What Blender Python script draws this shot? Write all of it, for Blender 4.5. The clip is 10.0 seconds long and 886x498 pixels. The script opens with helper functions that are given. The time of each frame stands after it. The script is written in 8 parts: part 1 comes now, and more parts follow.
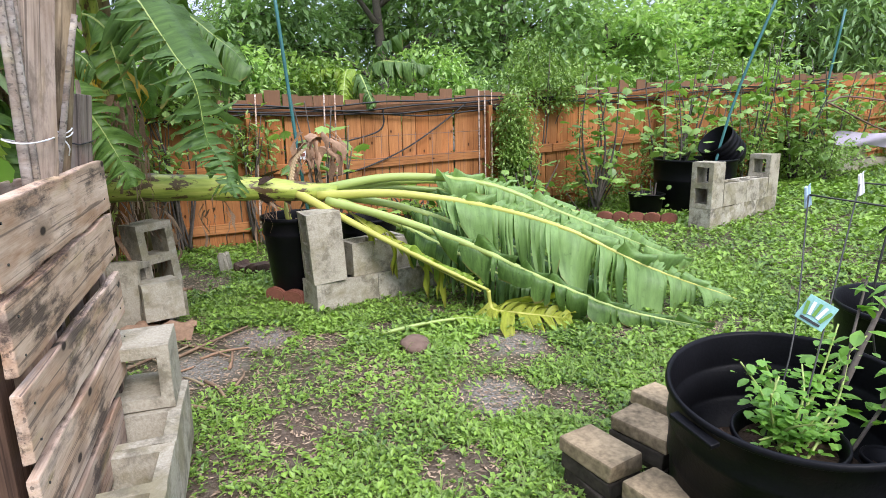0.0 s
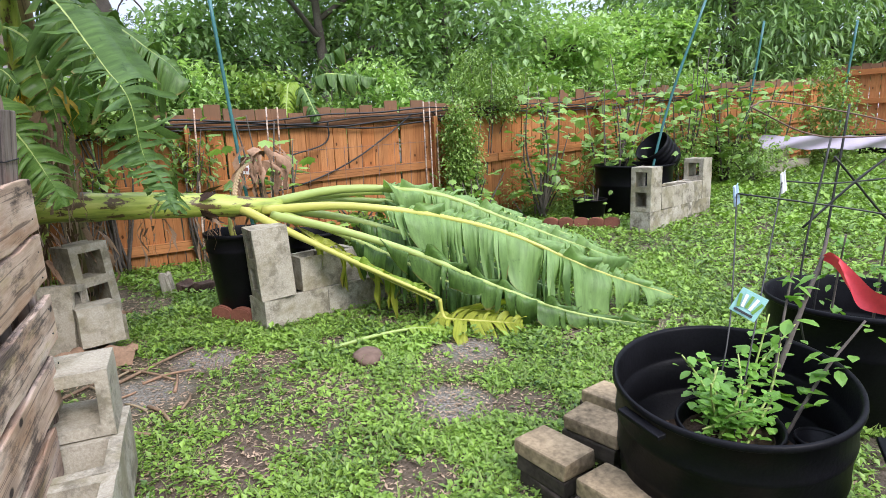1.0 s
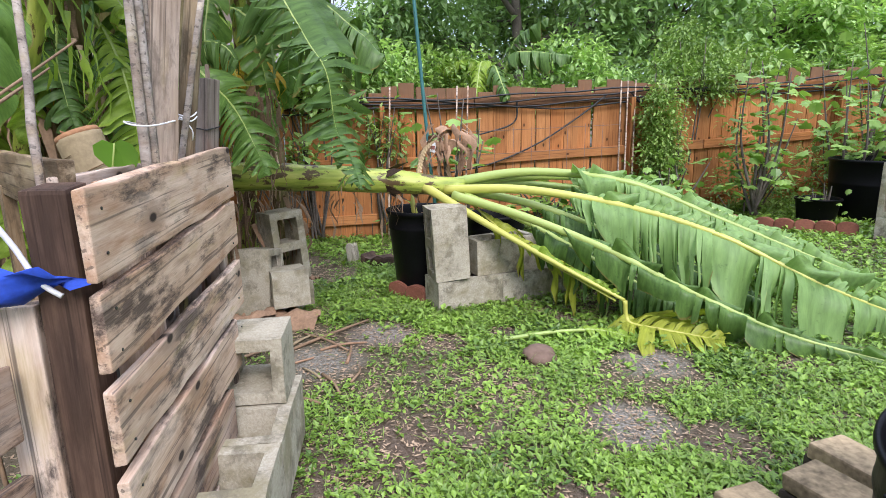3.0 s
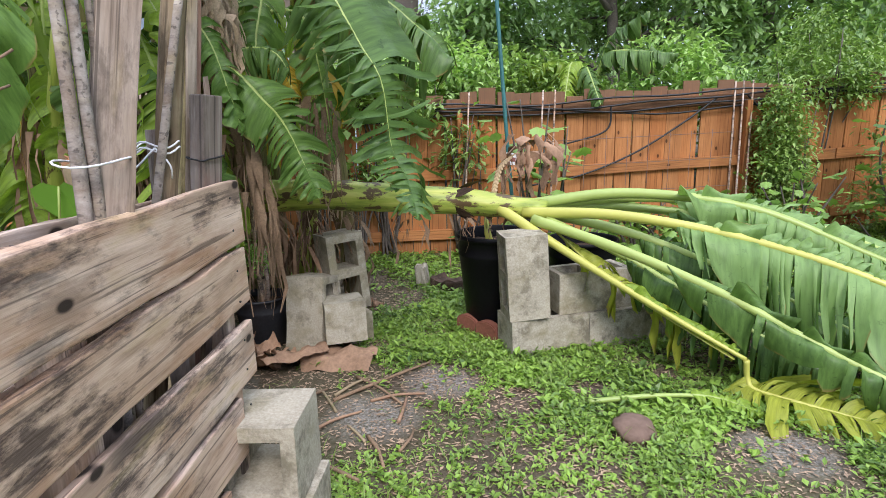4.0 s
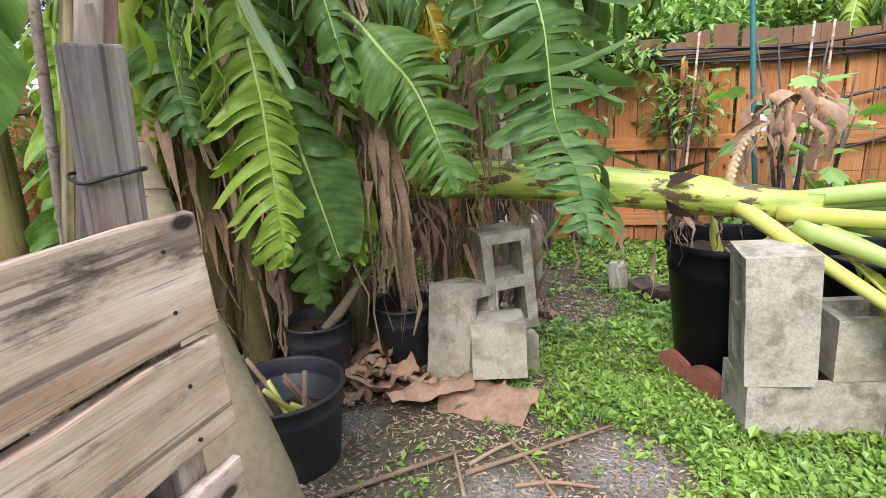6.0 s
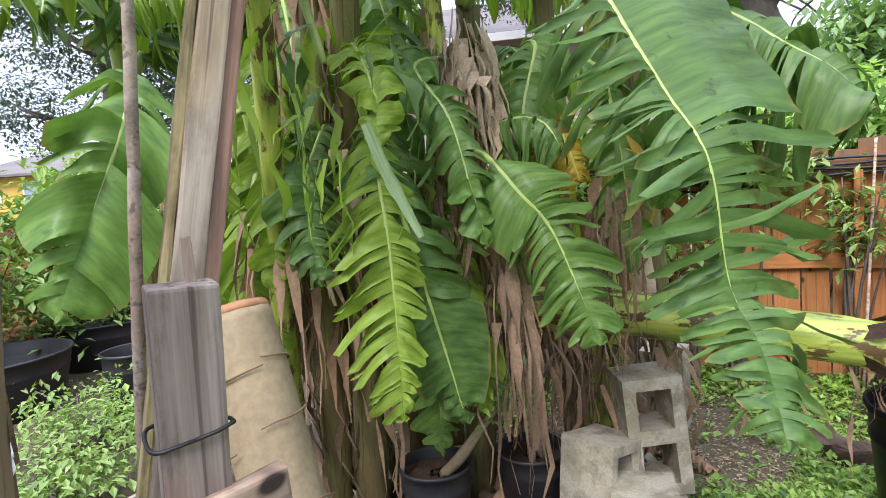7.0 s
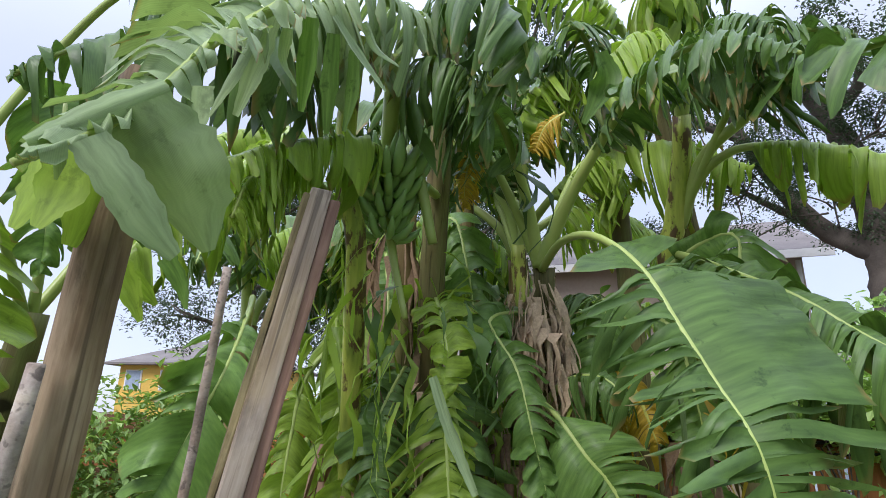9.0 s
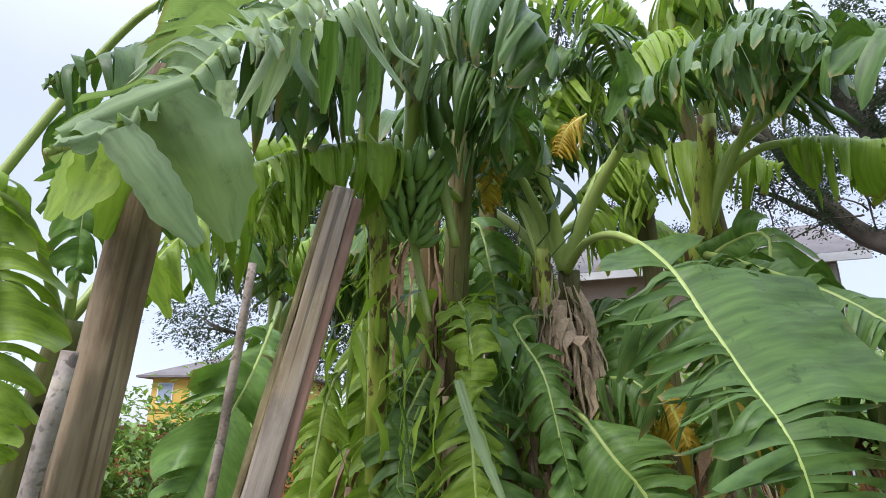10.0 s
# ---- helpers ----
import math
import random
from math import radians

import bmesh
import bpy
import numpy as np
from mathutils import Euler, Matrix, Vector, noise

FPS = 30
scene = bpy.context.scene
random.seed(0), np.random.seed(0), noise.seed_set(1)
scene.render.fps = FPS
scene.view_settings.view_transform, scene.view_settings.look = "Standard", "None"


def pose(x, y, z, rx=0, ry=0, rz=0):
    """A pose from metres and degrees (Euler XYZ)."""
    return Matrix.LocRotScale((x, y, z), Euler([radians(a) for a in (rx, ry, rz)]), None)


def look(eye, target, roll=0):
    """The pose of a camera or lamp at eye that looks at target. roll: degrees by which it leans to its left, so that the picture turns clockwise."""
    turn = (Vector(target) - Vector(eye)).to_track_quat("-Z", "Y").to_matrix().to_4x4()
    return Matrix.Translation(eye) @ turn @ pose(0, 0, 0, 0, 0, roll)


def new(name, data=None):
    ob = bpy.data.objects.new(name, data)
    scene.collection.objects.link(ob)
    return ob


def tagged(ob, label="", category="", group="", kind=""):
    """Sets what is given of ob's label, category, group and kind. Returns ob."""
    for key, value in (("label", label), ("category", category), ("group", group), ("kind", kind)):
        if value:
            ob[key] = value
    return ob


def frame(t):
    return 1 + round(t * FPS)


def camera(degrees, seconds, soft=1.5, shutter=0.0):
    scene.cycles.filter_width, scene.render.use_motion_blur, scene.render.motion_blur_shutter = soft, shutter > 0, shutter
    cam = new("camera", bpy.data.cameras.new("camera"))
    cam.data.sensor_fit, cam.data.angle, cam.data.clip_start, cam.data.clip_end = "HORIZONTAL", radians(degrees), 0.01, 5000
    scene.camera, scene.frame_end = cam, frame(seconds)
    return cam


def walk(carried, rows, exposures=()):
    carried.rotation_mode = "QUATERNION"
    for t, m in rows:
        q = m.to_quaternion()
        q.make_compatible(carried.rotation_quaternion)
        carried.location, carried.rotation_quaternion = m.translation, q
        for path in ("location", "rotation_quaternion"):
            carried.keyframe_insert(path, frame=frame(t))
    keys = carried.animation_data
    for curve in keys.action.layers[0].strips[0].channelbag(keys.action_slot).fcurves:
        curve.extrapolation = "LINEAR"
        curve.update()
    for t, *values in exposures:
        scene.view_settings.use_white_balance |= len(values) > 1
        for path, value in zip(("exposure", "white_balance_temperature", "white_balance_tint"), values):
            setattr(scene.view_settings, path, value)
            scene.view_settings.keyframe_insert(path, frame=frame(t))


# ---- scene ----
cam = camera(75.6, 10.0, soft=0.6)
PATH = [
    (0, (0.165, 0.733, 1.045), (0.069, 2.683, 0.613), -1.2),
    (0.5, (0.175, 0.733, 1.036), (0.197, 2.692, 0.632), -1.9),
    (1, (0.171, 0.725, 1.037), (0.248, 2.684, 0.639), -2.3),
    (1.5, (0.168, 0.724, 1.032), (0.215, 2.684, 0.634), -2.3),
    (2, (0.152, 0.742, 1.03), (0.051, 2.699, 0.627), -2.2),
    (2.5, (0.158, 0.788, 1.035), (-0.175, 2.714, 0.612), -1.5),
    (3, (0.134, 0.928, 1.018), (-0.396, 2.807, 0.582), -1.1),
    (3.2, (0.073, 1.0, 1.034), (-0.502, 2.865, 0.595), -0.8),
    (4.3, (0.041, 1.494, 1.067), (-0.85, 3.231, 0.636), -1.8),
    (4.5, (0.014, 1.573, 1.065), (-0.922, 3.283, 0.618), -1.9),
    (5, (-0.092, 1.748, 1.055), (-1.139, 3.375, 0.548), -2.2),
    (5.2, (-0.133, 1.813, 1.042), (-1.239, 3.392, 0.509), -2.2),
    (6.3, (-0.268, 2.14, 1.088), (-1.754, 3.393, 0.618), -4.6),
    (6.5, (-0.312, 2.159, 1.101), (-1.861, 3.361, 0.708), -4.7),
    (7, (-0.372, 2.189, 1.192), (-2.052, 3.258, 1.004), -4.4),
    (7.5, (-0.34, 2.241, 1.256), (-2.09, 3.208, 1.3), -2.8),
    (8, (-0.274, 2.245, 1.292), (-2.045, 3.128, 1.577), -0.9),
    (8.5, (-0.242, 2.232, 1.3), (-2.009, 3.039, 1.776), 0.7),
    (9, (-0.228, 2.235, 1.276), (-2.003, 2.969, 1.833), 0.6),
    (9.5, (-0.248, 2.246, 1.261), (-2.037, 2.935, 1.829), 0.2),
    (10, (-0.23, 2.24, 1.256), (-2.027, 2.89, 1.848), 0.4),
]
walk(cam, [(t, look(eye, target, roll)) for t, eye, target, roll in PATH],
     exposures=((0.0, 0.28, 6080, 18), (2.6, 0.27, 6080, 18), (4.3, 0.11, 6080, 18), (5.2, 0.14, 6080, 18), (6.3, 0.66, 6080, 18), (6.8, 0.68, 6080, 18), (7.2, 0.48, 6080, 18), (7.6, 0.18, 6080, 18), (8.2, 0.04, 6080, 18), (8.8, 0.02, 6080, 18), (10.0, 0.10, 6080, 18)))

# ---- light: overcast daylight ----
scene.view_settings.exposure = 0.45
world = bpy.data.worlds.new("overcast_sky")
scene.world = world
world.use_nodes = True
wt = world.node_tree
wt.nodes.clear()
w_out = wt.nodes.new("ShaderNodeOutputWorld")
w_add = wt.nodes.new("ShaderNodeAddShader")
w_sky = wt.nodes.new("ShaderNodeTexSky")
w_sky.sky_type = "NISHITA"
w_sky.sun_disc = False
w_sky.sun_elevation, w_sky.sun_rotation = radians(62), radians(150)
w_b1 = wt.nodes.new("ShaderNodeBackground")
w_b1.inputs["Strength"].default_value = 0.05
w_cloud = wt.nodes.new("ShaderNodeTexNoise")
w_cloud.inputs["Scale"].default_value = 2.2
w_cloud.inputs["Detail"].default_value = 5
w_ramp = wt.nodes.new("ShaderNodeValToRGB")
w_ramp.color_ramp.elements[0].position, w_ramp.color_ramp.elements[0].color = 0.3, (0.62, 0.70, 0.86, 1)
w_ramp.color_ramp.elements[1].position, w_ramp.color_ramp.elements[1].color = 0.7, (0.78, 0.82, 0.90, 1)
w_co = wt.nodes.new("ShaderNodeTexCoord")
w_b2 = wt.nodes.new("ShaderNodeBackground")
# an overcast sky is brightest overhead
w_sep = wt.nodes.new("ShaderNodeSeparateXYZ")
w_map = wt.nodes.new("ShaderNodeMapRange")
w_map.interpolation_type = "SMOOTHSTEP"
w_map.inputs["From Min"].default_value, w_map.inputs["From Max"].default_value = 0.45, 1.0
w_map.inputs["To Min"].default_value, w_map.inputs["To Max"].default_value = 0.90, 3.0
wt.links.new(w_co.outputs["Generated"], w_sep.inputs[0])
wt.links.new(w_sep.outputs["Z"], w_map.inputs["Value"])
wt.links.new(w_map.outputs[0], w_b2.inputs["Strength"])
for a, b in ((w_sky.outputs[0], w_b1.inputs[0]), (w_co.outputs["Generated"], w_cloud.inputs["Vector"]),
             (w_cloud.outputs[0], w_ramp.inputs[0]), (w_ramp.outputs[0], w_b2.inputs[0]),
             (w_b1.outputs[0], w_add.inputs[0]), (w_b2.outputs[0], w_add.inputs[1]), (w_add.outputs[0], w_out.inputs[0])):
    wt.links.new(a, b)
sun = new("sun", bpy.data.lights.new("sun", "SUN"))
sun.data.energy, sun.data.angle, sun.data.color = 2.9, radians(24), (1.0, 0.95, 0.87)
sun.matrix_world = look((4.0, -3.0, 6.4), (0, 3, 0))

# ---- materials ----
class Nodes:
    """A small wrapper round one material's node tree."""

    def __init__(self, name):
        self.mat = bpy.data.materials.new(name)
        self.mat.use_nodes = True
        self.t = self.mat.node_tree
        self.bsdf = self.t.nodes["Principled BSDF"]
        self.out = self.t.nodes["Material Output"]
        self.co = None

    def n(self, kind, **inputs):
        node = self.t.nodes.new("ShaderNode" + kind)
        for key, value in inputs.items():
            node.inputs[key.replace("_", " ")].default_value = value
        return node

    def l(self, a, b):
        self.t.links.new(a, b)

    def coord(self, scale=(1, 1, 1), kind="Object", vary=True):
        tc = self.n("TexCoord")
        mp = self.n("Mapping")
        mp.inputs["Scale"].default_value = scale
        self.l(tc.outputs[kind], mp.inputs["Vector"])
        if vary:
            info = self.n("ObjectInfo")
            mul = self.n("Math")
            mul.operation = "MULTIPLY"
            mul.inputs[1].default_value = 37.0
            self.l(info.outputs["Random"], mul.inputs[0])
            self.l(mul.outputs[0], mp.inputs["Location"])
        return mp.outputs[0]

    def noise(self, vec, scale, detail=4, rough=0.55):
        nd = self.n("TexNoise", Scale=scale, Detail=detail, Roughness=rough)
        self.l(vec, nd.inputs["Vector"])
        return nd.outputs[0]

    def ramp(self, fac, stops):
        r = self.n("ValToRGB")
        e = r.color_ramp.elements
        while len(e) < len(stops):
            e.new(0.5)
        for i, (p, c) in enumerate(stops):
            e[i].position = p
            e[i].color = (*c, 1) if len(c) == 3 else c
        self.l(fac, r.inputs[0])
        return r.outputs[0]

    def mix(self, fac, a, b, mode="MIX"):
        m = self.n("Mix")
        m.data_type, m.blend_type = "RGBA", mode
        for sock, v in ((m.inputs[0], fac), (m.inputs[6], a), (m.inputs[7], b)):
            if isinstance(v, (int, float)):
                sock.default_value = v
            elif isinstance(v, tuple):
                sock.default_value = (*v, 1)
            else:
                self.l(v, sock)
        return m.outputs[2]

    def bump(self, height, strength=0.3, distance=0.01):
        b = self.n("Bump", Strength=strength, Distance=distance)
        self.l(height, b.inputs["Height"])
        self.l(b.outputs[0], self.bsdf.inputs["Normal"])
        return b

    def colour(self, c):
        if isinstance(c, tuple):
            self.bsdf.inputs["Base Color"].default_value = (*c, 1)
        else:
            self.l(c, self.bsdf.inputs["Base Color"])
        return self

    def set(self, rough=0.6, metal=0.0, spec=0.5):
        self.bsdf.inputs["Roughness"].default_value = rough
        self.bsdf.inputs["Metallic"].default_value = metal
        self.bsdf.inputs["Specular IOR Level"].default_value = spec
        return self


def concrete_mat(name, tint=(1, 1, 1)):
    m = Nodes(name)
    v = m.coord()
    big = m.noise(v, 7, 5)
    fine = m.noise(v, 140, 3)
    c = m.ramp(big, [(0.25, (0.20, 0.185, 0.15)), (0.5, (0.43, 0.405, 0.33)), (0.75, (0.57, 0.54, 0.455))])
    c = m.mix(0.5, c, m.ramp(fine, [(0.3, (0.22, 0.21, 0.19)), (0.7, (0.55, 0.54, 0.5))]))
    moss = m.ramp(m.noise(v, 5.5, 8, 0.7), [(0.47, (0, 0, 0)), (0.60, (1, 1, 1))])
    c = m.mix(m.mix(0.75, (0, 0, 0), moss), c, (0.165, 0.150, 0.075))
    damp = m.ramp(m.noise(v, 9.0, 8, 0.72), [(0.50, (0, 0, 0)), (0.62, (0.8, 0.8, 0.8))])
    c = m.mix(damp, c, (0.085, 0.080, 0.062))
    info = m.n("ObjectInfo")
    c = m.mix(m.ramp(info.outputs["Random"], [(0, (0, 0, 0)), (1, (0.45, 0.45, 0.45))]), c, (0.30, 0.28, 0.21))
    m.colour(m.mix(1.0, c, tint, "MULTIPLY")).set(0.92, spec=0.25)
    m.bump(m.mix(0.5, fine, m.noise(v, 45, 4)), 0.55, 0.006)
    return m.mat


def wood_mat(name, dark, mid, light, streak=(2.2, 26, 26), rough=0.85, warm=None, stain=0.0, knotty=1.0, tip=None):
    """Wood with its grain along local x."""
    m = Nodes(name)
    v = m.coord(streak)
    u = m.coord()
    grain = m.noise(v, 2.6, 6, 0.6)
    fine = m.noise(m.coord((6, 170, 170)), 2.0, 3)
    c = m.ramp(grain, [(0.28, tuple(0.45 * p + 0.55 * q for p, q in zip(dark, mid))), (0.48, mid), (0.74, tuple(0.4 * p + 0.6 * q for p, q in zip(mid, light)))])
    blotch = m.noise(m.coord((1.6, 5, 5)), 2.2, 6, 0.6)
    c = m.mix(m.ramp(blotch, [(0.42, (0, 0, 0)), (0.62, (0.75, 0.75, 0.75))]), c, warm or dark)
    if stain:
        mark = m.noise(m.coord((3.2, 8, 10)), 1.5, 9, 0.72)
        c = m.mix(m.ramp(mark, [(0.50, (0, 0, 0)), (0.60, (stain, stain, stain))]), c, tuple(1.0 * k for k in dark))
        bleach = m.noise(m.coord((1.5, 6, 8)), 1.9, 5, 0.6)
        c = m.mix(m.ramp(bleach, [(0.52, (0, 0, 0)), (0.66, (0.55, 0.55, 0.55))]), c, tuple(min(0.78, 1.05 * k) for k in light))
        algae = m.noise(m.coord((3.0, 5, 14)), 1.3, 5)
        c = m.mix(m.ramp(algae, [(0.58, (0, 0, 0)), (0.72, (0.5 * stain, 0.5 * stain, 0.5 * stain))]), c, (0.40, 0.33, 0.13))
    crack = m.noise(m.coord((0.9, 75, 75)), 1.5, 2, 0.5)
    c = m.mix(m.ramp(crack, [(0.585, (0, 0, 0)), (0.655, (0.7, 0.7, 0.7))]), c, tuple(0.8 * k for k in dark))
    c = m.mix(0.10, c, m.ramp(fine, [(0.35, dark), (0.65, light)]))
    sep, comb = m.n("SeparateXYZ"), m.n("CombineXYZ")
    m.l(m.coord((2.3, 1.0, 4.2)), sep.inputs[0])
    m.l(sep.outputs[0], comb.inputs[0])
    m.l(sep.outputs[2], comb.inputs[1])
    knots = m.n("TexVoronoi", Scale=1.0)
    knots.voronoi_dimensions = "2D"
    m.l(comb.outputs[0], knots.inputs["Vector"])
    c = m.mix(m.ramp(knots.outputs["Distance"], [(0.05, (0.75 * knotty,) * 3), (0.16, (0, 0, 0))]), c, tuple(0.5 * (p + q) for p, q in zip(dark, mid)))
    c = m.mix(m.ramp(knots.outputs["Distance"], [(0.028, (0.95 * knotty,) * 3), (0.045, (0, 0, 0))]), c, tuple(0.35 * k for k in dark))
    info = m.n("ObjectInfo")
    c = m.mix(1.0, c, m.ramp(info.outputs["Random"], [(0, (0.80, 0.74, 0.68)), (0.35, (1.10, 1.10, 1.10)), (0.7, (1.05, 0.92, 0.80)), (1, (1.20, 1.18, 1.17))]), "MULTIPLY")
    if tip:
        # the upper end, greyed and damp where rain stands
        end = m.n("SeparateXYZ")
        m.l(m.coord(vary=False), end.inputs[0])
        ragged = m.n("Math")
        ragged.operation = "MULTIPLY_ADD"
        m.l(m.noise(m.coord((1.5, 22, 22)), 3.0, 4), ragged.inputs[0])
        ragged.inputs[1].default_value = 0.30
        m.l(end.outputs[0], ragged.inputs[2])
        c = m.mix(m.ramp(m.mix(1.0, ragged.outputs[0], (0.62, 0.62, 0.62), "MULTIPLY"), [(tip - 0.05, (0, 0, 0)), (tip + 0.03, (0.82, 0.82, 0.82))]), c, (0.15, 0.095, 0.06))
    m.colour(c).set(rough, spec=0.25)
    m.bump(m.mix(0.35, grain, fine), 0.4, 0.003)
    return m.mat


def leaf_mat(name, dark, light, gloss=0.42, thru=0.3, veins=0.0, island=True, yellow=None, dead=0.0):
    """A leaf: a glossy face, light that comes through, colour that differs from leaf to leaf."""
    m = Nodes(name)
    v = m.coord(vary=False)
    if island:
        rnd = m.n("NewGeometry").outputs["Random Per Island"]
    else:
        both = m.n("Math")
        both.operation = "MULTIPLY_ADD"
        both.inputs[1].default_value = 0.5
        half = m.n("Math")
        half.operation = "MULTIPLY"
        half.inputs[1].default_value = 0.5
        m.l(m.n("NewGeometry").outputs["Random Per Island"], half.inputs[0])
        m.l(m.n("ObjectInfo").outputs["Random"], both.inputs[0])
        m.l(half.outputs[0], both.inputs[2])
        rnd = both.outputs[0]
    c = m.ramp(rnd, [(0.0, dark), (1.0, light)])
    c = m.mix(m.ramp(m.noise(v, 2.3, 3), [(0.35, (0, 0, 0)), (0.7, (0.6, 0.6, 0.6))]), c, tuple(1.25 * k for k in light))
    if yellow:
        c = m.mix(m.ramp(m.noise(v, 5.5, 4), [(0.60, (0, 0, 0)), (0.72, (0.9, 0.9, 0.9))]), c, yellow)
    if veins:
        uv = m.coord((1, veins, 1), "UV", False)
        w = m.n("TexWave", Scale=1.0, Distortion=0.6, Detail=1.0)
        w.bands_direction = "Y"
        m.l(uv, w.inputs["Vector"])
        fibre = m.noise(m.coord((2.0, 75, 1), "UV", True), 1.0, 3, 0.6)
        c = m.mix(0.55, c, m.ramp(fibre, [(0.30, tuple(0.55 * k for k in dark)), (0.5, tuple(0.5 * (p + q) for p, q in zip(dark, light))), (0.72, tuple(1.3 * k for k in light))]))
        c = m.mix(0.07, c, m.ramp(w.outputs[1], [(0.15, tuple(0.5 * k for k in dark)), (0.85, tuple(1.35 * k for k in light))]))
        m.bump(w.outputs[1], 0.10, 0.002)
        spot = m.noise(v, 26, 5, 0.7)
        c = m.mix(m.ramp(spot, [(0.60, (0, 0, 0)), (0.68, (0.55, 0.55, 0.55))]), c, tuple(0.55 * k for k in dark))
        edge = m.n("SeparateXYZ")
        m.l(m.coord((1, 1, 1), "UV", False), edge.inputs[0])
        brown = m.mix(1.0, m.ramp(edge.outputs[0], [(0.93, (0, 0, 0)), (1.0, (0.8, 0.8, 0.8))]), m.ramp(m.noise(v, 9, 4), [(0.48, (0, 0, 0)), (0.58, (1, 1, 1))]), "MULTIPLY")
        c = m.mix(brown, c, (0.30, 0.19, 0.07))
    m.colour(c).set(gloss, spec=0.28 if veins else 0.45)
    if thru:
        tr = m.n("BsdfTranslucent")
        m.l(m.mix(1.0, c, (1.3, 1.45, 0.65), "MULTIPLY"), tr.inputs["Color"])
        mx = m.n("MixShader", Fac=thru)
        m.l(m.bsdf.outputs[0], mx.inputs[1])
        m.l(tr.outputs[0], mx.inputs[2])
        m.l(mx.outputs[0], m.out.inputs["Surface"])
    return m.mat


def plain_mat(name, c, rough=0.5, metal=0.0, vary=0.25, scale=25, bump=0.1, spec=0.5):
    m = Nodes(name)
    v = m.coord()
    big = m.noise(v, scale * 0.2, 5)
    fine = m.noise(v, scale * 4, 3)
    lo = tuple(k * (1 - vary) for k in c)
    hi = tuple(min(1, k * (1 + vary)) for k in c)
    m.colour(m.mix(0.4, m.ramp(big, [(0.3, lo), (0.7, hi)]), m.ramp(fine, [(0.3, lo), (0.7, hi)]))).set(rough, metal, spec)
    m.bump(fine, bump, 0.003)
    return m.mat


CONCRETE = concrete_mat("concrete", (1.06, 1.01, 0.92))
GREYWOOD = wood_mat("weathered_wood", (0.060, 0.045, 0.038), (0.47, 0.365, 0.28), (0.72, 0.63, 0.545), warm=(0.35, 0.21, 0.12), stain=0.95, streak=(2.2, 15, 15))
SILVERWOOD = wood_mat("silver_wood", (0.070, 0.057, 0.048), (0.29, 0.255, 0.22), (0.52, 0.48, 0.43), warm=(0.20, 0.145, 0.10), stain=0.6, streak=(1.6, 22, 22))
HEARTWOOD = wood_mat("worn_heartwood", (0.060, 0.047, 0.036), (0.265, 0.225, 0.175), (0.50, 0.45, 0.375), warm=(0.20, 0.135, 0.08), stain=0.8, streak=(1.8, 30, 30))
DARKWOOD = wood_mat("dark_wood", (0.025, 0.016, 0.012), (0.085, 0.055, 0.04), (0.17, 0.12, 0.09))
BROWNWOOD = wood_mat("brown_wood", (0.050, 0.034, 0.018), (0.20, 0.145, 0.085), (0.43, 0.365, 0.25), stain=0.95, streak=(3.5, 20, 20))
POSTWOOD = wood_mat("post_wood", (0.050, 0.039, 0.032), (0.200, 0.163, 0.134), (0.37, 0.325, 0.28), warm=(0.20, 0.12, 0.08), stain=0.5, streak=(1.4, 34, 34), knotty=0.0)
LICHENWOOD = wood_mat("lichened_wood", (0.060, 0.048, 0.022), (0.27, 0.22, 0.10), (0.48, 0.42, 0.23), stain=0.8)
REDWOOD = wood_mat("reddish_wood", (0.085, 0.045, 0.032), (0.26, 0.155, 0.11), (0.46, 0.33, 0.25))
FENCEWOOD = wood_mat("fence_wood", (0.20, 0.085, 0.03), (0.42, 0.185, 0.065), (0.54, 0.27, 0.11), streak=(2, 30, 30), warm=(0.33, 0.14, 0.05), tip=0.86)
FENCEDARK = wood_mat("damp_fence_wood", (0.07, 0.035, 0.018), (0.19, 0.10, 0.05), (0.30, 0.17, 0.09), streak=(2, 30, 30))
PLASTIC = plain_mat("black_plastic", (0.006, 0.006, 0.007), 0.42, vary=0.6, scale=30, bump=0.2, spec=0.10)
PLASTIC2 = plain_mat("dusty_black_plastic", (0.022, 0.022, 0.024), 0.5, vary=0.6, scale=20, bump=0.15)
TERRACOTTA = plain_mat("red_edging", (0.22, 0.085, 0.055), 0.85, vary=0.4, scale=20, bump=0.4, spec=0.2)
BRICKMAT = plain_mat("paver_brick", (0.29, 0.22, 0.13), 0.9, vary=0.88, scale=12, bump=0.6, spec=0.2)
BRICKDARK = plain_mat("dark_brick", (0.055, 0.045, 0.033), 0.95, vary=0.7, scale=12, bump=0.7, spec=0.2)
SOIL = plain_mat("potting_soil", (0.055, 0.037, 0.025), 0.95, vary=0.6, scale=40, bump=0.9, spec=0.1)
TEAL = plain_mat("teal_stake", (0.04, 0.15, 0.145), 0.4, vary=0.3)
WIRE = plain_mat("dark_wire", (0.05, 0.05, 0.045), 0.5, 0.6)
RUSTWIRE = plain_mat("rusty_wire", (0.16, 0.10, 0.07), 0.7, 0.3)
HOSE = plain_mat("black_hose", (0.012, 0.012, 0.012), 0.5)
WHITE = plain_mat("white_cord", (0.75, 0.75, 0.75), 0.6, vary=0.1)
BLUE = plain_mat("blue_cloth", (0.015, 0.06, 0.42), 0.8, vary=0.4, bump=0.4)
RED = plain_mat("red_ribbon", (0.75, 0.06, 0.07), 0.6, vary=0.15)
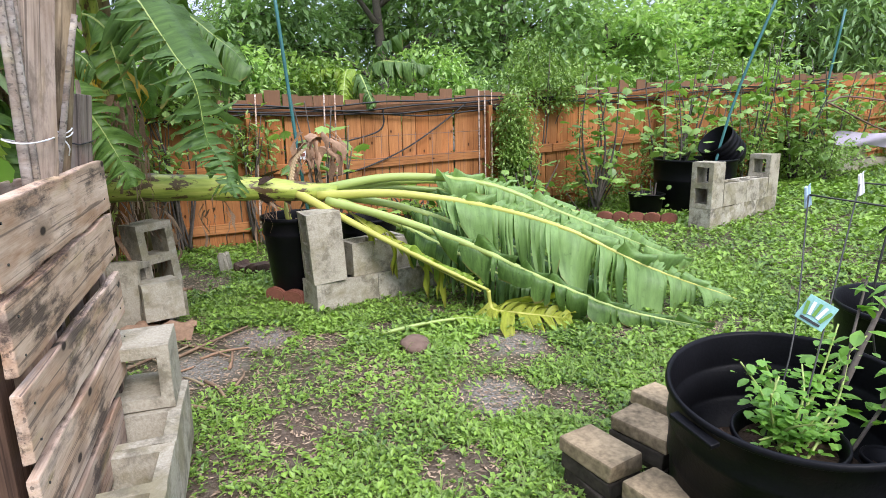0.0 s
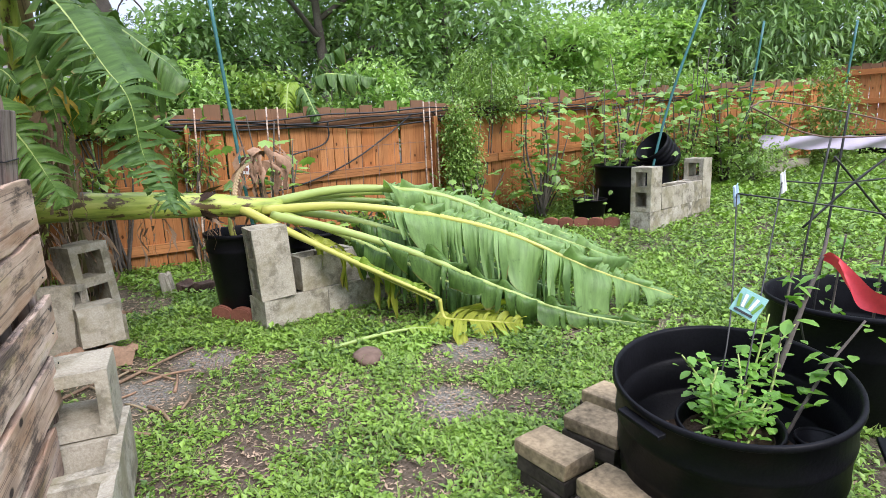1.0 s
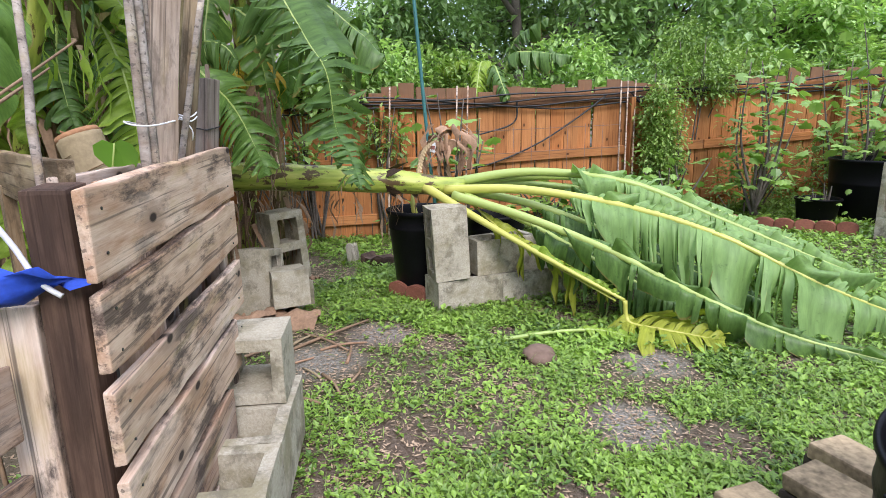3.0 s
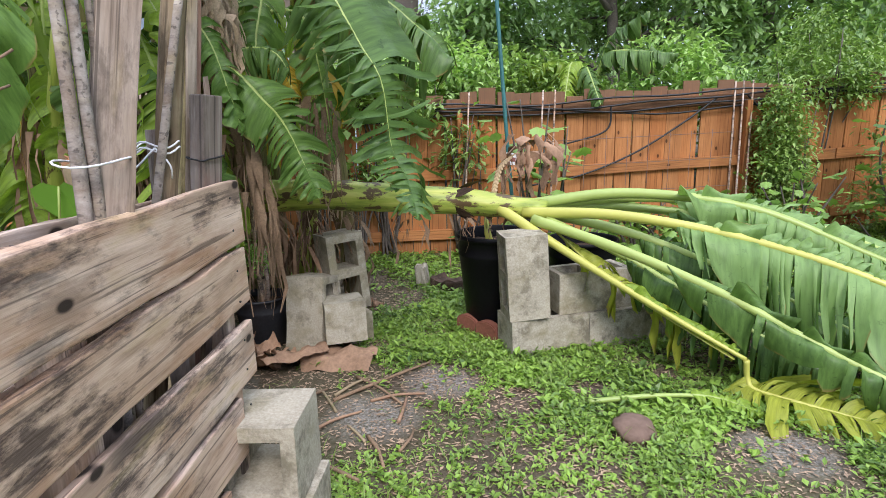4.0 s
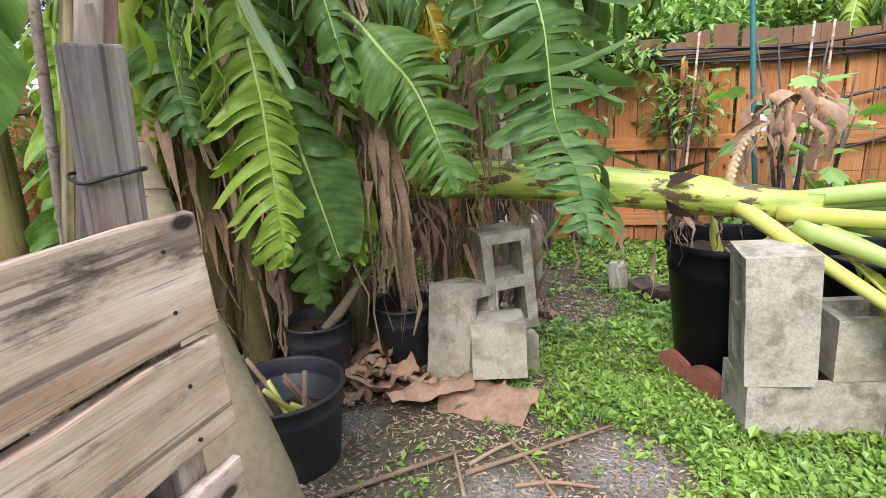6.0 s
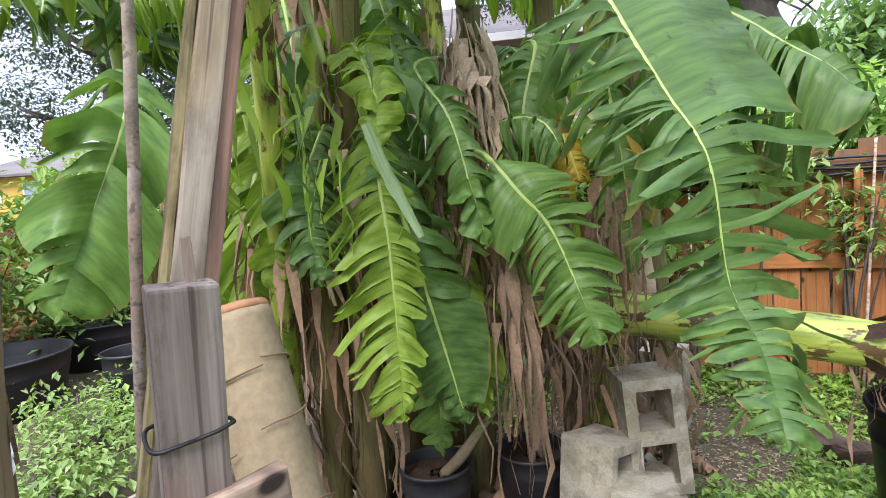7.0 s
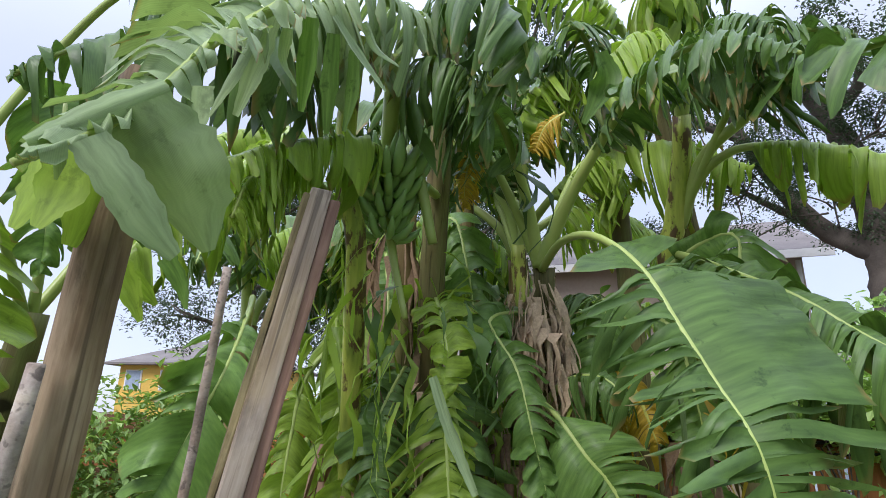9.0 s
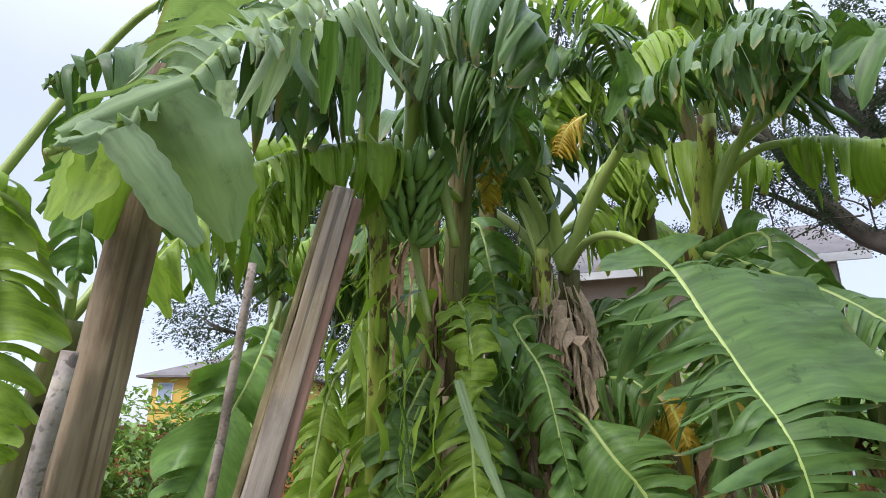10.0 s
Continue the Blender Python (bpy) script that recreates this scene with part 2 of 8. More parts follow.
LILAC = plain_mat("lilac_cloth", (0.42, 0.37, 0.44), 0.85, vary=0.12, bump=0.3)
STRAW = plain_mat("dry_leaf", (0.23, 0.155, 0.095), 0.85, vary=0.5, scale=30, bump=0.5, spec=0.2)
LITTER = leaf_mat("leaf_litter", (0.05, 0.028, 0.016), (0.46, 0.33, 0.21), 0.85, 0.0)
SHEATH = plain_mat("dry_sheath", (0.31, 0.195, 0.12), 0.85, vary=0.45, scale=14, bump=0.6, spec=0.2)
BARK = plain_mat("bark", (0.125, 0.107, 0.09), 0.95, vary=0.5, scale=14, bump=0.9, spec=0.15)
STONE = plain_mat("rock", (0.17, 0.115, 0.085), 0.95, vary=0.4, scale=12, bump=0.7, spec=0.2)
PALELOG = plain_mat("pale_log", (0.30, 0.235, 0.14), 0.85, vary=0.32, scale=16, bump=0.35, spec=0.2)
LOGSCAR = plain_mat("log_scar", (0.17, 0.11, 0.06), 0.9, vary=0.4, scale=40, bump=0.4, spec=0.2)
LOGEND = plain_mat("log_end", (0.36, 0.19, 0.10), 0.9, vary=0.4, scale=14, bump=0.5, spec=0.2)
BANANA = leaf_mat("banana_leaf", (0.034, 0.080, 0.018), (0.128, 0.222, 0.054), 0.38, 0.20, 420, island=False)
# banana_leaf again for leaves that catch light; the brightness is in the colour
BANANA_MID = leaf_mat("lit_banana_leaf", (0.066, 0.145, 0.028), (0.170, 0.290, 0.066), 0.36, 0.26, 420, island=False)
# yellow-green leaf, its backlit brightness painted into the base colour
BANANA_LIT = leaf_mat("lit_yellow_green_leaf", (0.19, 0.30, 0.035), (0.30, 0.42, 0.06), 0.36, 0.34, 420, island=False)
BANANA_GOLD = leaf_mat("fading_banana_leaf", (0.26, 0.31, 0.03), (0.42, 0.44, 0.06), 0.45, 0.35, 420, island=False)
BANANA_FALLEN = leaf_mat("wilting_banana_leaf", (0.15, 0.26, 0.080), (0.24, 0.365, 0.12), 0.48, 0.25, 420, island=False)
BANANA_PALE = leaf_mat("banana_leaf_underside", (0.20, 0.29, 0.13), (0.29, 0.38, 0.19), 0.5, 0.25, 420, island=False)
BANANA_YEL = leaf_mat("yellowing_banana_leaf", (0.40, 0.27, 0.03), (0.55, 0.38, 0.05), 0.5, 0.35, 200, island=False)
MIDRIB = leaf_mat("banana_midrib", (0.21, 0.30, 0.06), (0.35, 0.43, 0.12), 0.38, 0.0, island=False)
DRYLIT = plain_mat("pale_dry_leaf", (0.50, 0.38, 0.25), 0.85, vary=0.45, scale=30, bump=0.5, spec=0.2)
MIDRIB_YEL = leaf_mat("yellow_midrib", (0.38, 0.41, 0.08), (0.50, 0.48, 0.11), 0.35, 0.0, island=False)
FRUIT = leaf_mat("green_fruit", (0.13, 0.25, 0.065), (0.25, 0.40, 0.12), 0.42, 0.0)
WEED = leaf_mat("lawn_weed", (0.036, 0.090, 0.015), (0.26, 0.405, 0.060), 0.42, 0.20)
BLADE = leaf_mat("grass_blade", (0.10, 0.17, 0.03), (0.24, 0.32, 0.08), 0.55, 0.3)
FIG = leaf_mat("fig_leaf", (0.075, 0.155, 0.030), (0.27, 0.42, 0.095), 0.42, 0.28)
BUSH = leaf_mat("bush_leaf", (0.08, 0.15, 0.035), (0.29, 0.41, 0.11), 0.45, 0.28)
TREE = leaf_mat("tree_leaf", (0.13, 0.23, 0.075), (0.42, 0.58, 0.20), 0.45, 0.34)
DARKTREE = leaf_mat("dark_tree_leaf", (0.085, 0.155, 0.065), (0.31, 0.45, 0.18), 0.42, 0.32)
OAK = leaf_mat("oak_leaf", (0.030, 0.055, 0.030), (0.065, 0.105, 0.05), 0.55, 0.2)
HERB = leaf_mat("herb_leaf", (0.07, 0.18, 0.022), (0.19, 0.37, 0.055), 0.42, 0.28)


def stem_mat():
    """Banana stem: green and yellow streaks with dark brown scars, along local x."""
    m = Nodes("banana_stem")
    v = m.coord((1.2, 9, 9))
    c = m.ramp(m.noise(v, 3, 5), [(0.3, (0.13, 0.19, 0.03)), (0.5, (0.33, 0.40, 0.06)), (0.7, (0.50, 0.52, 0.12))])
    scar = m.ramp(m.noise(m.coord((4, 9, 9)), 2.2, 6, 0.65), [(0.53, (0, 0, 0)), (0.58, (0.95, 0.95, 0.95))])
    c = m.mix(scar, c, (0.085, 0.045, 0.022))
    m.colour(c).set(0.42, spec=0.4)
    m.bump(m.noise(v, 6, 4), 0.3, 0.006)
    return m.mat


STEM = stem_mat()
OLDSTEM = wood_mat("old_banana_stem", (0.055, 0.045, 0.02), (0.16, 0.16, 0.06), (0.29, 0.32, 0.12), streak=(1.5, 14, 14), rough=0.6, warm=(0.13, 0.085, 0.045))


def ground_mat():
    m = Nodes("soil_and_sand")
    v = m.coord(vary=False)
    c = m.ramp(m.noise(v, 1.6, 6), [(0.3, (0.045, 0.028, 0.018)), (0.55, (0.115, 0.078, 0.050)), (0.75, (0.21, 0.15, 0.105))])
    c = m.mix(0.5, c, m.ramp(m.noise(v, 60, 5, 0.7), [(0.3, (0.030, 0.022, 0.015)), (0.7, (0.26, 0.21, 0.165))]))
    for x, y, r in ((0.36, 3.34, 0.20), (0.27, 2.80, 0.19), (-0.90, 3.41, 0.19), (-1.02, 3.04, 0.22), (-1.72, 3.06, 0.11)):
        sub = m.n("VectorMath")
        sub.operation = "DISTANCE"
        sub.inputs[1].default_value = (x, y, 0)
        m.l(v, sub.inputs[0])
        add = m.n("Math")
        add.operation = "MULTIPLY_ADD"
        m.l(m.noise(v, 7, 5), add.inputs[0])
        add.inputs[1].default_value = 1.0 * r
        m.l(sub.outputs["Value"], add.inputs[2])
        mask = m.ramp(add.outputs[0], [(0.9 * r, (0.8, 0.8, 0.8)), (1.5 * r, (0, 0, 0))])
        sand = m.ramp(m.noise(v, 90, 5, 0.7), [(0.35, (0.10, 0.08, 0.065)), (0.65, (0.46, 0.42, 0.38))])
        c = m.mix(mask, c, sand)
    green = m.ramp(m.noise(v, 0.9, 5), [(0.4, (0, 0, 0)), (0.6, (0.22, 0.22, 0.22))])
    c = m.mix(green, c, (0.09, 0.14, 0.035))
    m.colour(c).set(0.95, spec=0.15)
    m.bump(m.noise(v, 35, 6, 0.7), 0.9, 0.02)
    return m.mat


GROUND = ground_mat()


# ---- building helpers ----
def npmesh(name, verts, faces, uvs=None, smooth=True):
    """A mesh from arrays: verts (n, 3), faces (m, k) and per-vertex uvs (n, 2)."""
    verts = np.asarray(verts, dtype=np.float32)
    faces = np.asarray(faces, dtype=np.int32)
    me = bpy.data.meshes.new(name)
    k = faces.shape[1]
    me.vertices.add(len(verts))
    me.vertices.foreach_set("co", verts.ravel())
    me.loops.add(faces.size)
    me.loops.foreach_set("vertex_index", faces.ravel())
    me.polygons.add(len(faces))
    me.polygons.foreach_set("loop_start", np.arange(0, faces.size, k, dtype=np.int32))
    me.polygons.foreach_set("use_smooth", np.full(len(faces), smooth))
    me.update(calc_edges=True)
    if uvs is not None:
        layer = me.uv_layers.new(name="UVMap")
        layer.data.foreach_set("uv", np.asarray(uvs, dtype=np.float32)[faces.ravel()].ravel())
    me.validate()
    return me


def thing(name, m=None, label="", category="", group="", kind=""):
    ob = new(name)
    ob.empty_display_size = 0.1
    if m is not None:
        ob.matrix_basis = m
    return tagged(ob, label, category, group, kind)


def solid(name, data, material, parent=None, label="", m=None):
    """One mesh object of a bmesh or a mesh, as a part of a thing or as a thing."""
    if isinstance(data, bmesh.types.BMesh):
        me = bpy.data.meshes.new(name)
        data.to_mesh(me)
        data.free()
    else:
        me = data
    if material and not me.materials:
        me.materials.append(material)
    ob = new(name, me)
    if parent is not None:
        ob.parent = parent
    if m is not None:
        ob.matrix_basis = m
    if label:
        ob["label"] = label
    return ob


part = solid


def smoothed(bm):
    for f in bm.faces:
        f.smooth = True
    return bm


def box(lx, ly, lz, bevel=0.0, at=(0, 0, 0), segs=2, rng=None, wob=0.0, cuts=0):
    """A bevelled box centred at 'at'; wob: metres by which its corners are uneven."""
    bm = bmesh.new()
    bmesh.ops.create_cube(bm, size=1.0, matrix=Matrix.Translation(at) @ Matrix.Diagonal((lx, ly, lz, 1)))
    if cuts:
        long = [e for e in bm.edges if abs((e.verts[0].co - e.verts[1].co).x) > 0.9 * lx]
        bmesh.ops.subdivide_edges(bm, edges=long, cuts=cuts, use_grid_fill=True)
    if rng and wob:
        for v in bm.verts:
            v.co += Vector((rng.uniform(-wob, wob), rng.uniform(-wob, wob) * 0.5, rng.uniform(-wob, wob)))
    if bevel:
        sharp = [e for e in bm.edges if len(e.link_faces) == 2 and e.calc_face_angle(0) > 0.8]
        bmesh.ops.bevel(bm, geom=sharp, offset=bevel, segments=segs, affect="EDGES", profile=0.6)
    return bm


def spline(pts, n):
    """Catmull-Rom through pts, n samples, evenly spaced by length."""
    p = np.asarray(pts, dtype=float)
    p = np.vstack([2 * p[0] - p[1], p, 2 * p[-1] - p[-2]])
    out = []
    for i in range(1, len(p) - 2):
        t = np.linspace(0, 1, 24, endpoint=False)[:, None]
        a, b, c, d = p[i - 1], p[i], p[i + 1], p[i + 2]
        out.append(0.5 * (2 * b + (c - a) * t + (2 * a - 5 * b + 4 * c - d) * t ** 2 + (3 * b - a - 3 * c + d) * t ** 3))
    out = np.vstack(out + [p[-2][None]])
    s = np.concatenate([[0], np.cumsum(np.linalg.norm(np.diff(out, axis=0), axis=1))])
    g = np.linspace(0, s[-1], n)
    return np.stack([np.interp(g, s, out[:, k]) for k in range(3)], 1)


def frames_along(c):
    t = np.gradient(c, axis=0)
    t /= np.linalg.norm(t, axis=1)[:, None] + 1e-9
    ref = np.array([0, 0, 1.0]) if abs(t[0][2]) < 0.8 else np.array([1.0, 0, 0])
    a = np.zeros_like(t)
    for i in range(len(t)):
        ref = ref - t[i] * (ref @ t[i])
        ref /= np.linalg.norm(ref) + 1e-9
        a[i] = ref
    return t, a, np.cross(t, a)


def tube_arrays(c, radii, sides=8, flat=1.0, wob=0.0, rng=None):
    c = np.asarray(c, dtype=float)
    n = len(c)
    r = np.interp(np.linspace(0, 1, n), np.linspace(0, 1, len(radii)), radii)
    t, a, b = frames_along(c)
    ang = np.linspace(0, 2 * np.pi, sides, endpoint=False)
    rr = r[:, None] * np.ones(sides)
    if rng is not None and wob:
        rr = rr * (1 + rng.uniform(-wob, wob, rr.shape))
    v = c[:, None] + rr[..., None] * (np.cos(ang)[None, :, None] * a[:, None] * flat + np.sin(ang)[None, :, None] * b[:, None])
    v = np.concatenate([v.reshape(-1, 3), c[:1], c[-1:]])
    i, j = np.meshgrid(np.arange(n - 1), np.arange(sides), indexing="ij")
    k = (j + 1) % sides
    f = np.stack([i * sides + j, i * sides + k, (i + 1) * sides + k, (i + 1) * sides + j], -1).reshape(-1, 4)
    j = np.arange(sides)
    k = (j + 1) % sides
    caps = np.concatenate([np.stack([k, j, np.full(sides, n * sides), np.full(sides, n * sides)], 1),
                           np.stack([(n - 1) * sides + j, (n - 1) * sides + k, np.full(sides, n * sides + 1), np.full(sides, n * sides + 1)], 1)])
    return v, f, caps


def tube(name, pts, radii, sides=8, n=24, flat=1.0, wob=0.0, rng=None, straight=False):
    """A tapering tube along a curve, closed at both ends."""
    c = np.asarray(pts, dtype=float) if straight else spline(pts, n)
    v, f, caps = tube_arrays(c, radii, sides, flat, wob, rng)
    tri = caps[:, :3]
    f3 = np.concatenate([f[:, [0, 1, 2]], f[:, [0, 2, 3]], tri])
    return npmesh(name, v, f3)


def tubes(name, runs, sides=6):
    """Several tubes in one mesh: runs of (points, radii)."""
    vs, fs, base = [], [], 0
    for pts, radii in runs:
        v, f, caps = tube_arrays(np.asarray(pts, dtype=float), radii, sides)
        vs.append(v)
        fs.append(np.concatenate([f[:, [0, 1, 2]], f[:, [0, 2, 3]], caps[:, :3]]) + base)
        base += len(v)
    return npmesh(name, np.concatenate(vs), np.concatenate(fs))


def revolve(profile, sides=40, tilt=0.0):
    """A bmesh turned round z from (radius, height) pairs."""
    bm = bmesh.new()
    rings = []
    for r, z in profile:
        rings.append([bm.verts.new((r * math.cos(a), r * math.sin(a), z)) for a in (2 * math.pi * i / sides for i in range(sides))])
    for a, b in zip(rings, rings[1:]):
        for i in range(sides):
            bm.faces.new((a[i], a[(i + 1) % sides], b[(i + 1) % sides], b[i]))
    return smoothed(bm)


def disc(r, z, sides=40, rings=6, rng=None, bump=0.0):
    bm = bmesh.new()
    prev = [bm.verts.new((0, 0, z))]
    for k in range(1, rings + 1):
        cur = [bm.verts.new((r * k / rings * math.cos(2 * math.pi * i / sides), r * k / rings * math.sin(2 * math.pi * i / sides),
                             z + (rng.uniform(-bump, bump) if rng else 0))) for i in range(sides)]
        for i in range(sides):
            if k == 1:
                bm.faces.new((prev[0], cur[i], cur[(i + 1) % sides]))
            else:
                bm.faces.new((prev[i], prev[(i + 1) % sides], cur[(i + 1) % sides], cur[i]))
        prev = cur
    return smoothed(bm)


def ground_z(x, y):
    """The lawn rises gently along the fence."""
    s = 0.88 * x + 0.47 * y - 2.4
    rise = 0.5 * (s + np.sqrt(s * s + 0.6)) * 0.045
    return np.minimum(rise, 0.5) - 0.006


def gz(x, y):
    return float(ground_z(np.float64(x), np.float64(y)))


FENCE_DIR = np.array([math.cos(radians(28)), math.sin(radians(28))])
FENCE_NRM = np.array([-FENCE_DIR[1], FENCE_DIR[0]])
FENCE_AT = np.array([-2.1, 5.63])


def fence_point(s, off=0.0):
    return FENCE_AT + FENCE_DIR * s + FENCE_NRM * off


# ---- ground ----
def build_ground():
    """One sheet: a fine grid near the walk, coarse out to the horizon."""
    near = np.arange(-6, 10.01, 0.12)
    xs = np.concatenate([[-900, -300, -100, -50, -30, -20, -14, -10, -8], near, [12, 15, 20, 30, 50, 100, 300, 900]])
    neary = np.arange(-2, 12.01, 0.12)
    ys = np.concatenate([[-900, -300, -100, -40, -20, -10, -6, -4, -3], neary, [14, 17, 20, 30, 50, 100, 300, 900]])
    gx, gy = np.meshgrid(xs, ys, indexing="ij")
    z = ground_z(gx, gy)
    rng = np.random.default_rng(4)
    close = (np.abs(gx) < 9) & (gy > -3) & (gy < 12)
    z = z + close * rng.uniform(-0.007, 0.007, z.shape)
    v = np.stack([gx, gy, z], -1).reshape(-1, 3)
    n, m = gx.shape
    i, j = np.meshgrid(np.arange(n - 1), np.arange(m - 1), indexing="ij")
    f = np.stack([i * m + j, (i + 1) * m + j, (i + 1) * m + j + 1, i * m + j + 1], -1).reshape(-1, 4)
    tagged(solid("ground", npmesh("ground", v, f), GROUND), "damp sandy soil under a weedy lawn", "ground", kind="structure")


build_ground()

BARE = ((0.36, 3.25, 0.24), (0.26, 2.8, 0.20), (-0.9, 3.40, 0.22), (-1.0, 3.0, 0.26), (0.13, 2.3, 0.14), (-1.7, 3.1, 0.45), (-0.1, 3.25, 0.08),
        (-2.3, 3.6, 0.7), (-0.3, 3.55, 0.10), (-1.4, 2.5, 0.45), (-2.6, 2.8, 0.8), (-1.25, 3.25, 0.25), (-0.55, 3.35, 0.13), (-1.65, 4.35, 0.25), (-2.2, 4.4, 0.5), (-0.45, 2.55, 0.16), (0.55, 2.75, 0.14))


def cover(x, y):
    """How thick the lawn stands, 0 to 1."""
    d = np.ones_like(x)
    for cx, cy, r in BARE:
        q = np.hypot(x - cx, y - cy) / r
        d = d * np.clip(0.06 + (q - 0.75) / 0.45, 0.06, 1)
    def wave(k, a, b, c):
        return 0.5 + 0.25 * np.sin(k * (x + 0.35 * y) + a + 1.9 * np.sin(0.71 * k * y + b)) + 0.25 * np.sin(k * (y - 0.3 * x) + c + 1.7 * np.sin(0.83 * k * x + a))
    thin = 1 - 0.78 * np.exp(-(((x + 0.60) / 0.75) ** 2 + ((y - 3.0) / 0.48) ** 2))
    far = np.clip((y - 4.2) / 2.0, 0, 0.3)
    return d * thin * np.clip(-0.60 + 0.75 * wave(1.9, 0.4, 1.1, 2.0) + 0.62 * wave(5.3, 2.2, 0.3, 0.9) + 0.55 * wave(13.1, 1.0, 2.0, 3.0) + 0.35 * wave(29.0, 0.2, 1.4, 2.4) + far, 0.03, 1.0)



def scatter(n, x0, x1, y0, y1, rng, power=1.0):
    x = rng.uniform(x0, x1, n)
    y = y0 + (y1 - y0) * rng.uniform(0, 1, n) ** power
    keep = rng.uniform(0, 1, n) < cover(x, y)
    keep &= ((x - FENCE_AT[0]) * FENCE_NRM[0] + (y - FENCE_AT[1]) * FENCE_NRM[1]) < -0.05
    return x[keep], y[keep]


def leaf_quads(p, length, width, yaw, pitch, fold=0.25, curl=0.0):
    """Pointed leaves of two triangles by two: base, two sides, tip; arrays in, verts and faces out."""
    n = len(p)
    d = np.stack([np.cos(yaw) * np.cos(pitch), np.sin(yaw) * np.cos(pitch), np.sin(pitch)], 1)
    s = np.stack([-np.sin(yaw), np.cos(yaw), np.zeros(n)], 1)
    u = np.cross(d, s)
    L, W = length[:, None], width[:, None]
    mid = p + d * L * 0.5
    v = np.stack([p, mid + s * W * 0.5 + u * W * fold, p + d * L - u * L * curl, mid - s * W * 0.5 + u * W * fold], 1).reshape(-1, 3)
    f = np.arange(4 * n).reshape(n, 4)
    return v, f


def build_lawn():
    rng = np.random.default_rng(11)
    # broad-leaved weeds: rosettes of small leaves
    for name, n, box4, size, mat, label in (
            ("lawn_weeds", 84000, (-1.5, 1.9, 1.2, 4.6), 0.0215, WEED, "low bright green broad-leaved lawn weeds"),
            ("lawn_weeds", 62000, (-3.0, 7.0, 3.2, 8.2), 0.034, WEED, "low bright green broad-leaved lawn weeds"),
            ("lawn_weeds", 26000, (3.0, 13.0, 5.0, 13.0), 0.06, WEED, "low bright green broad-leaved lawn weeds"),
            ("lawn_weeds", 20000, (1.9, 8.0, -3.0, 3.2), 0.04, WEED, "low bright green broad-leaved lawn weeds"),
            ("lawn_weeds", 12000, (-3.0, 1.9, -3.0, 1.2), 0.04, WEED, "low bright green broad-leaved lawn weeds")):
        x, y = scatter(n, box4[0], box4[1], box4[2], box4[3], rng)
        n = len(x)
        rep = 5
        h = rng.uniform(0.2, 1.0, n) ** 1.5 * size * 1.5
        px, py, ph = (np.repeat(a, rep) for a in (x, y, h))
        m = len(px)
        yaw = rng.uniform(0, 6.28, m)
        p = np.stack([px + rng.normal(0, size * 0.35, m), py + rng.normal(0, size * 0.35, m), ground_z(px, py) + ph * rng.uniform(0.3, 1.0, m)], 1)
        L = size * (0.3 + 1.15 * rng.uniform(0, 1, m) ** 1.6)
        v, f = leaf_quads(p, L, L * rng.uniform(0.42, 0.8, m), yaw, rng.uniform(-0.35, 0.95, m), 0.12, 0.1)
        tagged(solid(name, npmesh(name, v, f, smooth=False), mat), label, "weeds", kind="stuff")
    for n, box4, size in ((60000, (-1.6, 2.0, 1.2, 5.0), 0.065), (40000, (-3.0, 7.0, 3.5, 8.5), 0.07)):
        x, y = scatter(n, box4[0], box4[1], box4[2], box4[3], rng)
        n = len(x)
        p = np.stack([x, y, ground_z(x, y)], 1)
        L = size * rng.uniform(0.4, 1.2, n)
        v, f = leaf_quads(p, L, rng.uniform(0.003, 0.0065, n), rng.uniform(0, 6.28, n), rng.uniform(0.15, 1.3, n), 0.1, rng.uniform(0.1, 0.4, n)[:, None])
        tagged(solid("grass", npmesh("grass", v, f, smooth=False), BLADE), "sparse thin green grass blades in the lawn", "grass", kind="stuff")
    # dead bits on the bare soil
    n = 42000
    x, y = rng.uniform(-2.6, 1.4, n), rng.uniform(1.6, 4.8, n)
    keep = rng.uniform(0, 1, n) > 0.9 * np.clip(cover(x, y), 0, 1)
    x, y = x[keep], y[keep]
    n = len(x)
    p = np.stack([x, y, ground_z(x, y) + 0.006], 1)
    L = rng.uniform(0.005, 0.034, n)
    v, f = leaf_quads(p, L, rng.uniform(0.002, 0.011, n), rng.uniform(0, 6.28, n), rng.uniform(-0.05, 0.15, n), 0.1, 0.0)
    tagged(solid("leaf_litter", npmesh("leaf_litter", v, f, smooth=False), LITTER), "dry brown leaf litter on bare soil", "litter", kind="stuff")


build_lawn()


# ---- the wooden fence ----
def board_mesh(name, rng, height=1.36):
    """A fence board, its grain along local x (turned upright when placed)."""
    bm = box(height, 0.016, 0.136, 0.0, (height / 2, 0, 0), rng=rng, wob=0.004, cuts=3)
    return solid_mesh(name, bm, FENCEWOOD)


def solid_mesh(name, bm, mat):
    me = bpy.data.meshes.new(name)
    bm.to_mesh(me)
    bm.free()
    me.materials.append(mat)
    return me


UPRIGHT = Matrix(((0, 0, 1, 0), (0, 1, 0, 0), (1, 0, 0, 0), (0, 0, 0, 1)))


